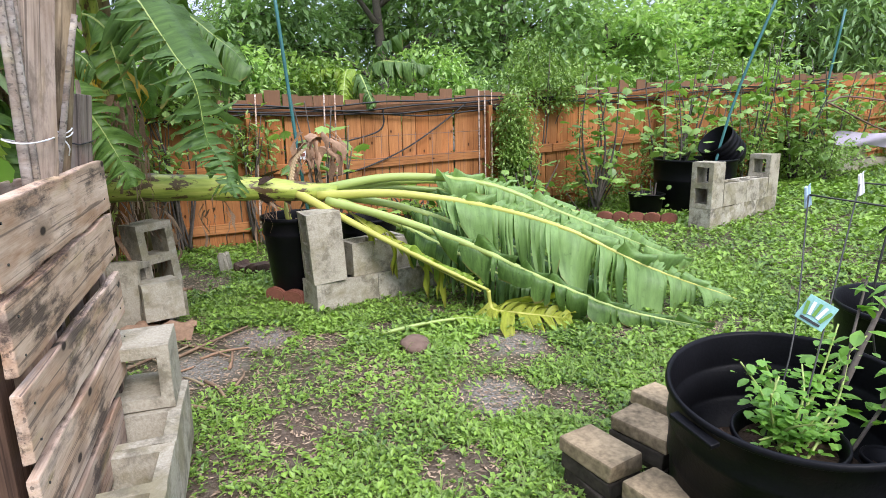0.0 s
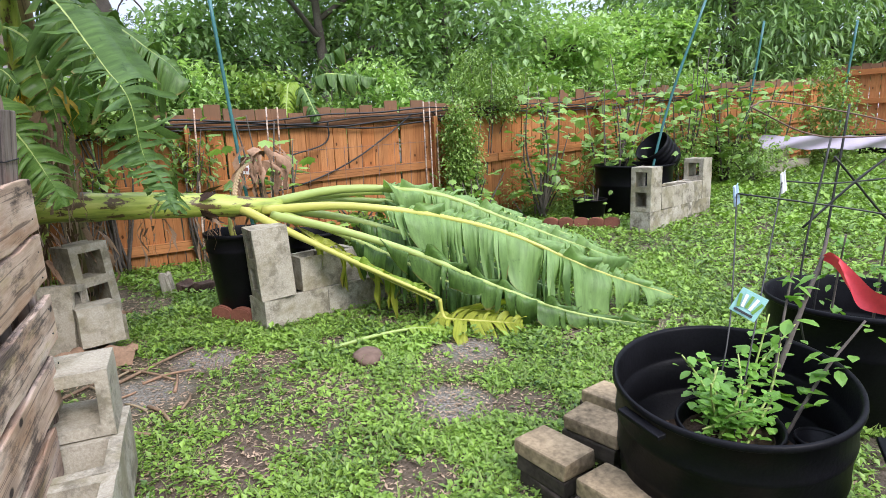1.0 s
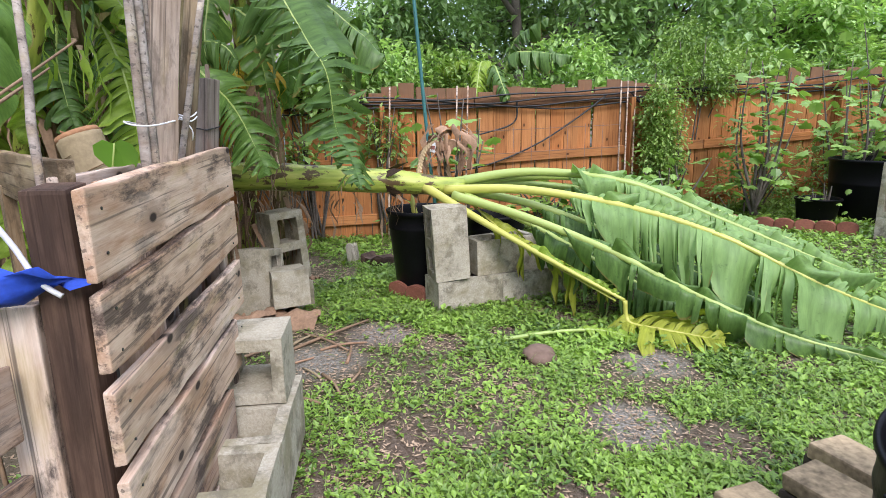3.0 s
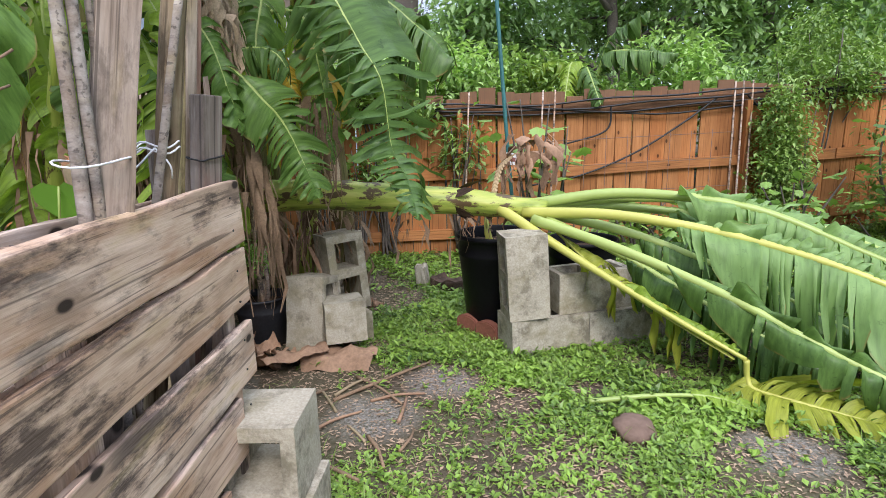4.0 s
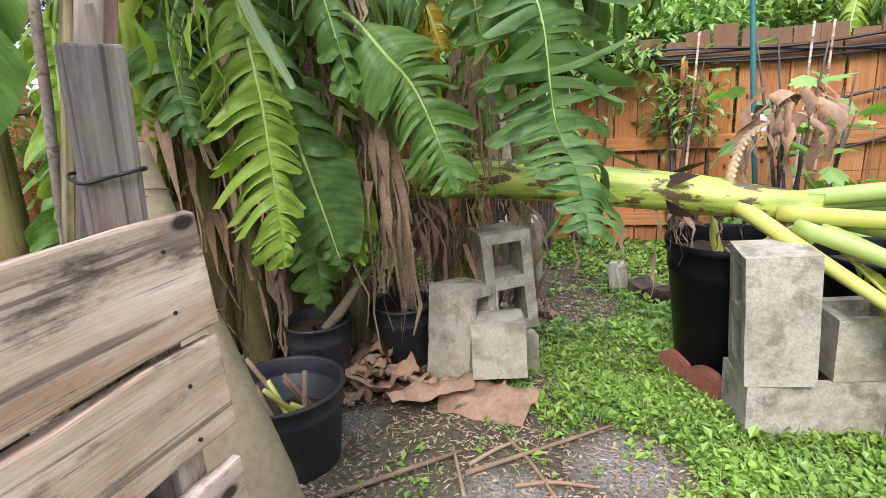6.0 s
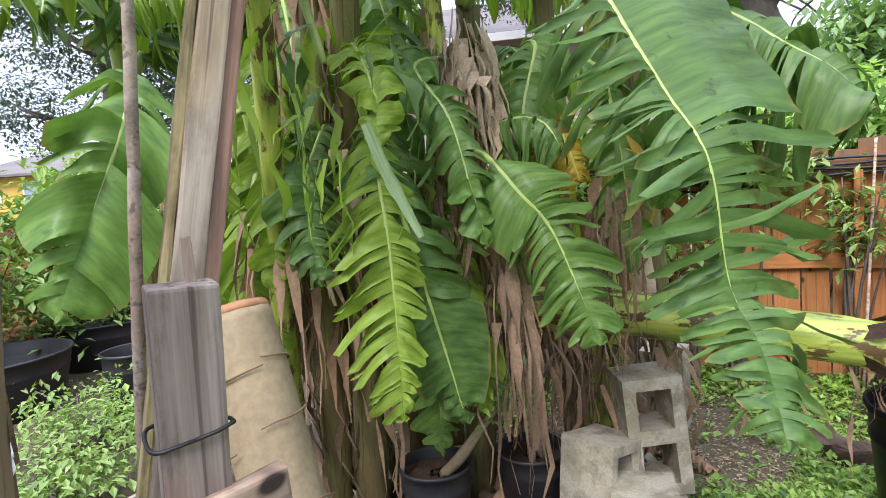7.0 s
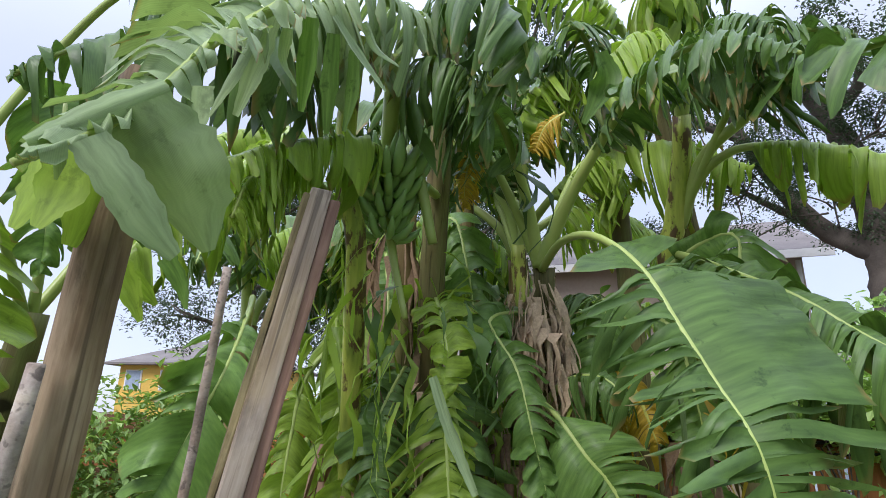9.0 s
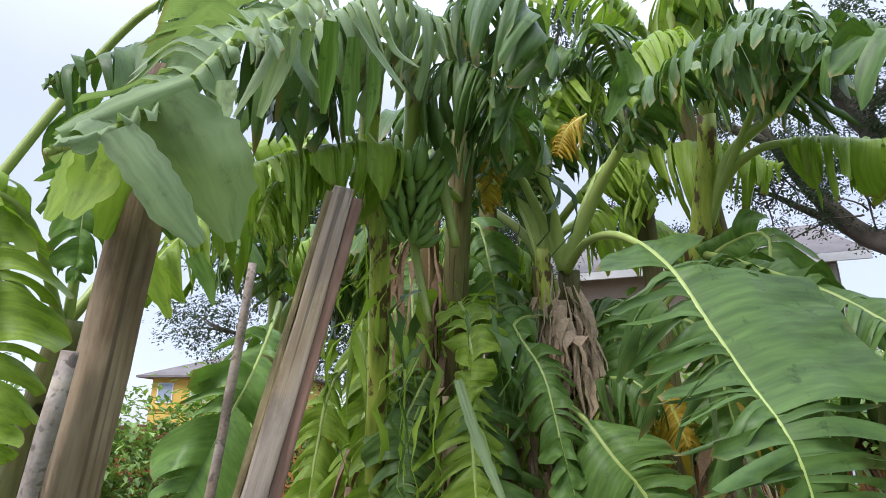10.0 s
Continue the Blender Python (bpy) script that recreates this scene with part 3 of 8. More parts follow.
def build_fence():
    rng = random.Random(7)
    yaw = radians(28)
    fence = thing("fence", label="weathered orange-brown wooden board fence with three rails", category="fence", kind="structure")
    meshes = [board_mesh("board", rng, h) for h in (1.34, 1.37, 1.355, 1.31, 1.385)]
    def at(s, z, off=0.0, tilt=0.0):
        p = fence_point(s, off)
        return Matrix.Translation((p[0], p[1], z)) @ Matrix.Rotation(yaw, 4, "Z") @ Matrix.Rotation(tilt, 4, "Y")
    s = -6.0
    while s < 11.0:
        p = fence_point(s)
        ob = new("board", rng.choice(meshes))
        ob.parent = fence
        ob.matrix_basis = at(s, gz(*p) - 0.04 + rng.uniform(-0.012, 0.012), rng.uniform(-0.003, 0.003), rng.uniform(-0.012, 0.012)) @ UPRIGHT
        s += 0.1405 + rng.uniform(0, 0.006)
    for s0 in np.arange(-6.0, 11.0, 2.4):
        for h in (0.16, 0.66, 1.17):
            a, b = fence_point(s0, -0.028), fence_point(s0 + 2.4, -0.028)
            za, zb = gz(*a), gz(*b)
            slope = math.atan2(zb - za, 2.4)
            bm = box(2.39, 0.036, 0.085, 0.004, rng=rng, wob=0.004, cuts=4)
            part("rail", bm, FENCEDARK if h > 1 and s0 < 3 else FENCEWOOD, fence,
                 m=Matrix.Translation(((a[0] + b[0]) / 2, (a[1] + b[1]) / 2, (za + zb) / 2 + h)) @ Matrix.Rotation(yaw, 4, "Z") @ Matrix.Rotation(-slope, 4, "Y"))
    for s0 in np.arange(-5.0, 11.0, 2.4):
        p = fence_point(s0 + 0.55, -0.085)
        part("post", box(1.16, 0.085, 0.045, 0.004, (0.58, 0, 0), rng=rng, wob=0.003), FENCEWOOD, fence,
             m=Matrix.Translation((p[0], p[1], gz(*p))) @ Matrix.Rotation(yaw, 4, "Z") @ UPRIGHT)
    # side fence at the far corner
    side = thing("fence", label="orange-brown wooden board fence at the far corner", category="fence", kind="structure")
    c = fence_point(10.9)
    for k in range(26):
        x, y = c[0] + 0.10 * k, c[1] - 0.105 * k
        ob = new("board", rng.choice(meshes))
        ob.parent = side
        ob.matrix_basis = Matrix.Translation((x, y, gz(x, y) + 0.12)) @ Matrix.Rotation(radians(-46), 4, "Z") @ UPRIGHT
    for h in (0.35, 0.85, 1.33):
        x, y = c[0] + 1.3, c[1] - 1.36
        part("rail", box(3.7, 0.04, 0.09, 0.004), FENCEWOOD, side, m=Matrix.Translation((x - 0.03, y - 0.03, gz(x, y) + h)) @ Matrix.Rotation(radians(-46), 4, "Z"))
    # left boundary fence
    left = thing("fence", label="dark weathered wooden fence behind the shrubs", category="fence", kind="structure")
    a = fence_point(-6.0)
    for k in range(60):
        x, y = a[0] + 0.02 * k, a[1] - 0.1405 * k
        ob = new("board", rng.choice(meshes))
        ob.parent = left
        ob.matrix_basis = Matrix.Translation((x, y, gz(x, y) - 0.1)) @ Matrix.Rotation(radians(-82), 4, "Z") @ UPRIGHT
    for h in (0.2, 0.7, 1.15):
        part("rail", box(8.4, 0.04, 0.085, 0.004), FENCEDARK, left,
             m=Matrix.Translation((a[0] + 0.65, a[1] - 4.2, gz(a[0], a[1]) + h)) @ Matrix.Rotation(radians(-82), 4, "Z"))


build_fence()


# ---- concrete blocks ----
def block_bm(length=0.392, cells=2, w=0.192, h=0.192, wall=0.034, seed=0):
    """A hollow concrete block, cells through it from top to bottom, lower corner at the origin."""
    rng = random.Random(seed)
    bm = bmesh.new()
    inner = (length - wall * (cells + 1)) / cells
    holes = [(wall + k * (inner + wall), wall + k * (inner + wall) + inner) for k in range(cells)]
    xs = sorted({0.0, length, *[a for q in holes for a in q]})
    ys = [0.0, wall, w - wall, w]
    def is_hole(i, j):
        return j == 1 and any(abs(xs[i] - a) < 1e-6 for a, _ in holes)
    grid = {}
    for z in (0, 1):
        for i, x in enumerate(xs):
            for j, y in enumerate(ys):
                t = 0.006 if z == 0 else 0.0
                xx, yy = x, y
                if 0 < j < 3 and 0 < i < len(xs) - 1:
                    left_edge = any(abs(x - a) < 1e-6 for a, _ in holes)
                    xx += t if left_edge else -t
                    yy += t if j == 1 else -t
                grid[i, j, z] = bm.verts.new((xx + rng.uniform(-0.0015, 0.0015), yy + rng.uniform(-0.0015, 0.0015), z * h + rng.uniform(-0.0015, 0.0015)))
    nx, ny = len(xs) - 1, 3
    solid_cell = lambda i, j: 0 <= i < nx and 0 <= j < ny and not is_hole(i, j)
    for i in range(nx):
        for j in range(ny):
            if not solid_cell(i, j):
                continue
            bm.faces.new([grid[a, b, 1] for a, b in ((i, j), (i + 1, j), (i + 1, j + 1), (i, j + 1))])
            bm.faces.new([grid[a, b, 0] for a, b in ((i, j), (i, j + 1), (i + 1, j + 1), (i + 1, j))])
            for (di, dj), (a, b) in (((-1, 0), ((i, j + 1), (i, j))), ((1, 0), ((i + 1, j), (i + 1, j + 1))),
                                     ((0, -1), ((i, j), (i + 1, j))), ((0, 1), ((i + 1, j + 1), (i, j + 1)))):
                if not solid_cell(i + di, j + dj):
                    bm.faces.new([grid[(*a, 0)], grid[(*b, 0)], grid[(*b, 1)], grid[(*a, 1)]])
    sharp = [e for e in bm.edges if len(e.link_faces) == 2 and e.calc_face_angle(0) > 0.8]
    bmesh.ops.bevel(bm, geom=sharp, offset=0.0055, segments=2, affect="EDGES", profile=0.5)
    for v in bm.verts:
        v.co += Vector((rng.uniform(-1, 1), rng.uniform(-1, 1), rng.uniform(-1, 1))) * 0.0012
    return bm


BLOCKS = {}


def block(m, label, group, cells=2, seed=0):
    key = (cells, seed % 3)
    if key not in BLOCKS:
        BLOCKS[key] = solid_mesh("concrete_block", block_bm(0.392 if cells == 2 else 0.192, cells, seed=seed + cells), CONCRETE)
    ob = new("concrete_block", BLOCKS[key])
    ob.matrix_basis = m
    return tagged(ob, label, "concrete block", group)


def row_pose(x, y, z, yaw, s=0.0, side=0.0, up=0.0, turn=""):
    """A pose along a row that starts at (x, y): s along, side to its left. turn stands the block up."""
    m = Matrix.Translation((x, y, z)) @ Matrix.Rotation(radians(yaw), 4, "Z") @ Matrix.Translation((s, side, up))
    if turn == "stand":      # long side up, cells run across the row
        m = m @ Matrix(((0, 0, 1, 0), (0, 1, 0, 0), (-1, 0, 0, 0.392), (0, 0, 0, 1)))
    if turn == "lean":       # the same, tipped a little back along the row
        m = m @ Matrix.Rotation(radians(-3), 4, "Y") @ Matrix(((0, 0, 1, 0), (0, 1, 0, 0), (-1, 0, 0, 0.392), (0, 0, 0, 1)))
    if turn == "stand_side":  # long side up, cells run from front to back
        m = m @ Matrix(((0, 1, 0, 0), (0, 0, 1, 0), (1, 0, 0, 0), (0, 0, 0, 1)))
    if turn == "side":       # on its face, cells run from front to back
        m = m @ Matrix(((1, 0, 0, 0), (0, 0, 1, 0), (0, -1, 0, 0.192), (0, 0, 0, 1)))
    if turn == "end":        # cells run along the row
        m = m @ Matrix(((0, 0, 1, 0), (1, 0, 0, 0), (0, 1, 0, 0), (0, 0, 0, 1)))
    return m


def build_blocks():
    g = "low wall under the fallen palm leaves"
    A = (-0.69, 3.75)
    yaw = 39
    for k in range(3):
        block(row_pose(*A, gz(*A) - 0.015, yaw, 0.396 * k), "grey hollow concrete block laid in a low wall", g, seed=k)
    block(row_pose(-0.70, 3.742, gz(*A) + 0.179, 31, turn="lean") , "grey concrete block standing on end on a low wall", g, seed=1)
    block(row_pose(*A, gz(*A) + 0.18, yaw + 2, 0.245, 0.012), "grey concrete block lying with its cells upward", g, seed=2)
    g = "second low wall beside the tub"
    A = (2.20, 5.62)
    yaw = 39
    z = gz(*A) - 0.01
    for k in range(3):
        block(row_pose(*A, z + 0.012 * k, yaw, 0.396 * k), "grey hollow concrete block laid in a low wall", g, seed=k)
    block(row_pose(*A, z + 0.194, yaw + 1, 0.0, turn="stand"), "grey concrete block standing on end, cells showing", g, seed=0)
    block(row_pose(*A, z + 0.20, yaw, 0.20), "pale stained concrete block lying with its cells upward", g, seed=1)
    block(row_pose(*A, z + 0.205, yaw, 0.596), "pale stained concrete block lying with its cells upward", g, seed=2)
    block(row_pose(*A, z + 0.215, yaw, 0.995, turn="stand"), "grey concrete block standing on end, cells showing", g, seed=2)
    g = "third low wall under the lilac cloth"
    A = (4.97, 8.50)
    yaw = 28
    z = gz(*A) - 0.02
    for k in range(3):
        block(row_pose(*A, z + 0.01 * k, yaw, 0.396 * k), "grey hollow concrete block laid in a low wall", g, seed=k)
        block(row_pose(*A, z + 0.196 + 0.01 * k, yaw, 0.2 * k + 0.01, turn="end"), "grey concrete block with its open cells sideways", g, seed=k)
    # row along the pallet screen
    g = "row of blocks along the pallet screen"
    D = (-0.96, 2.35)
    yaw = -68
    z = gz(*D) + 0.05
    for k in range(4):
        block(row_pose(*D, z, yaw, 0.397 * k, 0.018), "pale grey concrete block with open cells upward", g, seed=k)
    block(row_pose(*D, z + 0.197, yaw, 0.0, 0.0, turn="end"), "half concrete block, mossy top, its cell sideways", g, cells=1, seed=1)
    # the loose cluster by the clump
    g = "loose blocks beside the clump"
    E = (-1.478, 3.409)
    z = gz(*E)
    stand = Matrix(((0, 1, 0, 0), (0, 0, 1, 0), (1, 0, 0, 0), (0, 0, 0, 1)))
    upended = Matrix(((0, 0, 1, 0), (0, 1, 0, 0), (-1, 0, 0, 0.392), (0, 0, 0, 1)))
    block(Matrix.Translation((*E, z + 0.085)) @ Matrix.Rotation(radians(43), 4, "Z") @ Matrix.Rotation(radians(-4), 4, "X") @ Matrix(((0, 0, 1, 0), (0, 1, 0, 0), (-1, 0, 0, 0.192), (0, 0, 0, 1))), "half concrete block sunk among sheaths", g, cells=1, seed=1)
    block(Matrix.Translation((-1.570, 3.625, z + 0.155)) @ Matrix.Rotation(radians(55), 4, "Z") @ Matrix.Rotation(radians(-3), 4, "X") @ Matrix.Rotation(radians(-3.5), 4, "Y") @ stand, "grey concrete block standing upright, cells outward", g, seed=0)
    block(Matrix.Translation((-1.52, 3.56, z - 0.035)) @ Matrix.Rotation(radians(58), 4, "Z") @ Matrix(((0, -1, 0, 0.192), (1, 0, 0, 0), (0, 0, 1, 0), (0, 0, 0, 1))), "grey concrete block sunk in the soil under another", g, seed=1)
    block(Matrix.Translation((-1.715, 3.40, z - 0.005)) @ Matrix.Rotation(radians(9), 4, "Z") @ Matrix.Rotation(radians(-9), 4, "X") @ upended, "grey concrete block leaning on its end", g, seed=2)
    block(Matrix.Translation((-2.12, 4.35, gz(-2.1, 4.3) + 0.0)) @ Matrix.Rotation(radians(25), 4, "Z")
          @ Matrix(((0, 1, 0, 0), (0, 0, 1, 0), (1, 0, 0, 0), (0, 0, 0, 1))), "grey concrete block standing under the fallen stem", g, seed=1)
    tagged(solid("block_stub", box(0.085, 0.11, 0.15, 0.010, (0, 0, 0.065), rng=random.Random(78), wob=0.006, cuts=3), CONCRETE, m=Matrix.Translation((-1.64, 4.75, gz(-1.64, 4.75))) @ Matrix.Rotation(radians(20), 4, "Z") @ Matrix.Rotation(radians(-5), 4, "Y")), "small grey broken concrete stub in the grass", "concrete stub")
    tagged(solid("timber_offcut", box(0.24, 0.14, 0.09, 0.016, (0.16, 0.05, 0.035), rng=random.Random(77), wob=0.014, cuts=4), DARKWOOD, m=Matrix.Translation((-1.60, 4.74, gz(-1.6, 4.7))) @ Matrix.Rotation(radians(-25), 4, "Z")), "dark rotting timber offcut in the grass", "timber")


build_blocks()


# ---- pots and tubs ----
def pot(name, x, y, z, r, h, label, mat=PLASTIC, soil=0.8, taper=0.82, tilt=(0, 0), rings=(0.72,), handles=0, sides=44, yaw=0.0):
    """A nursery pot: a wall with two faces, a rolled rim, moulded rings, soil inside."""
    tub = thing(name, Matrix.Translation((x, y, z)) @ Matrix.Rotation(radians(tilt[0]), 4, "X") @ Matrix.Rotation(radians(tilt[1]), 4, "Y") @ Matrix.Rotation(radians(yaw), 4, "Z"),
                label, "plant pot")
    rb = r * taper
    t = 0.006 * (r / 0.3) ** 0.5
    lip = 0.009 * (r / 0.3) ** 0.5
    outer = [(0.001, 0.0), (rb - 0.01, 0.0), (rb, 0.012)]
    for k in rings:
        rr = rb + (r - rb) * k
        outer += [(rr, h * k - 0.008), (rr + 0.006, h * k), (rr + 0.004, h * k + 0.01)]
    outer += [(r - 0.004, h - 0.05 * h), (r + lip * 0.4, h - 0.045 * h), (r + lip, h - 0.012), (r + lip * 0.8, h), (r, h + 0.002), (r - t, h - 0.006)]
    for k in reversed(rings):
        rr = rb + (r - rb) * k - t
        outer += [(rr + 0.003, h * k + 0.016), (rr + 0.001, h * k + 0.006), (rr - 0.011, h * k)]
    outer += [(rb - t, 0.03), (0.001, 0.028)]
    part("body", revolve(outer, sides), mat, tub)
    rng = random.Random(int(1000 * abs(x) + 10 * abs(y)))
    rs = rb + (r - rb) * soil - t - 0.003
    if soil:
        part("soil", disc(rs, h * soil, 28, 6, rng, 0.008), SOIL, tub, "dark potting soil")
    for k in range(handles):
        a = 2 * math.pi * k / handles
        bm = box(0.13, 0.026, 0.012, 0.004, segs=3)
        part("handle", bm, mat, tub, m=Matrix.Rotation(a, 4, "Z") @ Matrix.Translation((0, r + 0.014, h - 0.028)))
    return tub


def build_pots():
    # the big tub that stands on old pavers
    pot("garden_tub", 0.945, 2.06, gz(0.945, 2.06) + 0.045, 0.272, 0.375, "large round black plastic tub holding a potted herb", soil=0.22, rings=(0.45, 0.72), handles=2, taper=0.94,
        tilt=(6.5, -3.5), sides=64, yaw=112)
    pot("plant_pot", 0.90, 1.98, gz(0.9, 1.97) + 0.165, 0.118, 0.155, "small black nursery pot inside the big tub", soil=0.75, rings=(0.7,), tilt=(4, 0))
    pot("plant_pot", 1.10, 1.93, gz(1.1, 1.93) + 0.155, 0.05, 0.13, "tiny black nursery pot inside the big tub", soil=0.7, rings=())
    pot("garden_tub", 1.70, 2.60, gz(1.7, 2.6) + 0.0, 0.285, 0.40, "large round black plastic tub with young stems", soil=0.55, rings=(0.62,), handles=2, sides=56, yaw=20)
    pot("garden_tub", 1.335, 1.66, gz(1.33, 1.66) + 0.0, 0.215, 0.36, "round black plastic tub with a rolled rim", soil=0.6, rings=(0.7,), handles=2, sides=48, yaw=60)
    # by the low wall
    pot("plant_pot", -0.895, 4.13, gz(-0.9, 4.18), 0.205, 0.52, "tall black nursery pot under the fallen stem", soil=0.88, rings=(0.8,), taper=0.76)
    pot("plant_pot", -0.52, 4.48, gz(-0.52, 4.48), 0.19, 0.44, "black nursery pot behind the low wall", soil=0.85, rings=(0.8,))
    pot("garden_tub", 2.46, 6.72, gz(2.46, 6.72) - 0.01, 0.40, 0.52, "large black tub beside the block wall", soil=0.8, rings=(0.6,), taper=0.9)
    pot("plant_pot", 1.93, 6.52, gz(1.93, 6.52), 0.175, 0.21, "small black pot with a seedling", soil=0.8, rings=())
    pot("plant_pot", 4.72, 9.02, gz(4.72, 9.02), 0.27, 0.46, "black nursery pot near the third wall", soil=0.85, rings=(0.8,))
    # among the clump
    pot("plant_pot", -2.04, 3.15, gz(-2.04, 3.15), 0.126, 0.27, "black nursery pot with a small bent trunk", mat=PLASTIC2, soil=0.85)
    pot("plant_pot", -1.92, 3.49, gz(-1.92, 3.49), 0.128, 0.26, "black nursery pot holding dry canes", mat=PLASTIC2, soil=0.85)
    pot("plant_pot", -1.70, 2.80, gz(-1.70, 2.80) - 0.01, 0.185, 0.27, "wide black pot filled with dry stalks", mat=PLASTIC2, soil=0.5, rings=(0.75,))
    for x, y, r in ((-5.05, 1.62, 0.46), (-6.1, 2.35, 0.55), (-4.45, 2.42, 0.2)):
        pot("garden_tub", x, y, gz(x, y), r, 0.38, "large black tub in the weedy corner", mat=PLASTIC2, soil=0.45, rings=(0.7,))
    pot("planter", 8.0, 9.9, gz(8.0, 9.9), 0.62, 0.34, "low wide black planter near the far fence", soil=0.9, rings=(0.7,))
    # the black barrel end tipped against the tub
    prof = [(0.001, 0.0), (0.15, 0.0), (0.20, 0.02), (0.235, 0.07)]
    for k in range(5):
        z = 0.12 + 0.07 * k
        prof += [(0.245, z - 0.012), (0.256, z), (0.245, z + 0.012)]
    prof += [(0.25, 0.44), (0.236, 0.44), (0.23, 0.08), (0.19, 0.035), (0.001, 0.02)]
    barrel = solid("barrel", revolve(prof, 40), PLASTIC, m=Matrix.Translation((2.86, 6.78, gz(2.9, 6.8) + 0.46)) @ Matrix.Rotation(radians(20), 4, "Z") @ Matrix.Rotation(radians(-48), 4, "Y") @ Matrix.Diagonal((0.74, 0.74, 0.74, 1)))
    tagged(barrel, "ribbed black barrel end tipped on its side in the tub", "barrel")


build_pots()


# ---- scalloped edging ----
def scallop_mesh():
    bm = bmesh.new()
    n = 9
    ring = [(-0.07, 0.0), (0.07, 0.0)] + [(0.07 * math.cos(math.pi * k / n), 0.085 + 0.035 * math.sin(math.pi * k / n)) for k in range(n + 1)]
    for y in (-0.024, 0.024):
        bm.faces.new([bm.verts.new((x, y, z)) for x, z in (ring if y < 0 else ring[::-1])])
    bm.verts.ensure_lookup_table()
    m = len(ring)
    for k in range(m):
        a, b = bm.verts[k], bm.verts[(k + 1) % m]
        c, d = bm.verts[m + (m - 1 - (k + 1) % m)], bm.verts[m + (m - 1 - k)]
        bm.faces.new((b, a, d, c))
    bmesh.ops.recalc_face_normals(bm, faces=bm.faces[:])
    bmesh.ops.bevel(bm, geom=[e for e in bm.edges if e.calc_face_angle(0) > 0.8], offset=0.006, segments=2, affect="EDGES")
    return solid_mesh("edging_brick", bm, TERRACOTTA)


def build_edging():
    me = scallop_mesh()
    rng = random.Random(3)
    for x0, y0, yaw, n in ((1.45, 6.18, -25, 5), (-1.005, 4.000, -26, 2), (0.95, 6.4, -15, 3)):
        for k in range(n):
            x = x0 + 0.143 * k * math.cos(radians(yaw))
            y = y0 + 0.143 * k * math.sin(radians(yaw))
            ob = new("edging_brick", me)
            ob.matrix_basis = Matrix.Translation((x, y, gz(x, y) - (0.02 if x < 0 else 0.008))) @ Matrix.Rotation(radians(yaw + rng.uniform(-5, 5)), 4, "Z") @ Matrix.Rotation(radians(rng.uniform(-6, 6)), 4, "X")
            tagged(ob, "scalloped red concrete edging brick set in soil", "edging brick", "scalloped edging")


build_edging()


# ---- old pavers under the tub ----
def build_pavers():
    rng = random.Random(5)
    k = 0
    for x, y, yaw, n in ((0.53, 2.20, -58, 3), (0.70, 2.34, -52, 3), (0.64, 1.98, -58, 3), (0.80, 2.50, -58, 3), (0.86, 1.80, -50, 2)):
        for j in range(n):
            w = 0.0
            bm = box(0.195, 0.125, 0.049, 0.007, rng=rng, wob=0.004)
            # every brick below the top one takes the darker material
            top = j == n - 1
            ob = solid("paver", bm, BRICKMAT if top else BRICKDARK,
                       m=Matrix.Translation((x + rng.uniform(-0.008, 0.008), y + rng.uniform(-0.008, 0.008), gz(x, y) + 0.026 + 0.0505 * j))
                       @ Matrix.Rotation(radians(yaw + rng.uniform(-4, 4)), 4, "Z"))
            tagged(ob, "worn tan paver brick with dark stains" if top else "dark paver brick in a stack", "paver brick", "stacked pavers beside the tub")


build_pavers()


# ---- the pallet screen ----
def plank(name, length, width, thick, mat, parent, m, rng, label=""):
    bm = box(length, thick, width, 0.004, (length / 2, 0, 0), rng=rng, wob=0.004, cuts=7)
    return part(name, bm, mat, parent, label, m)


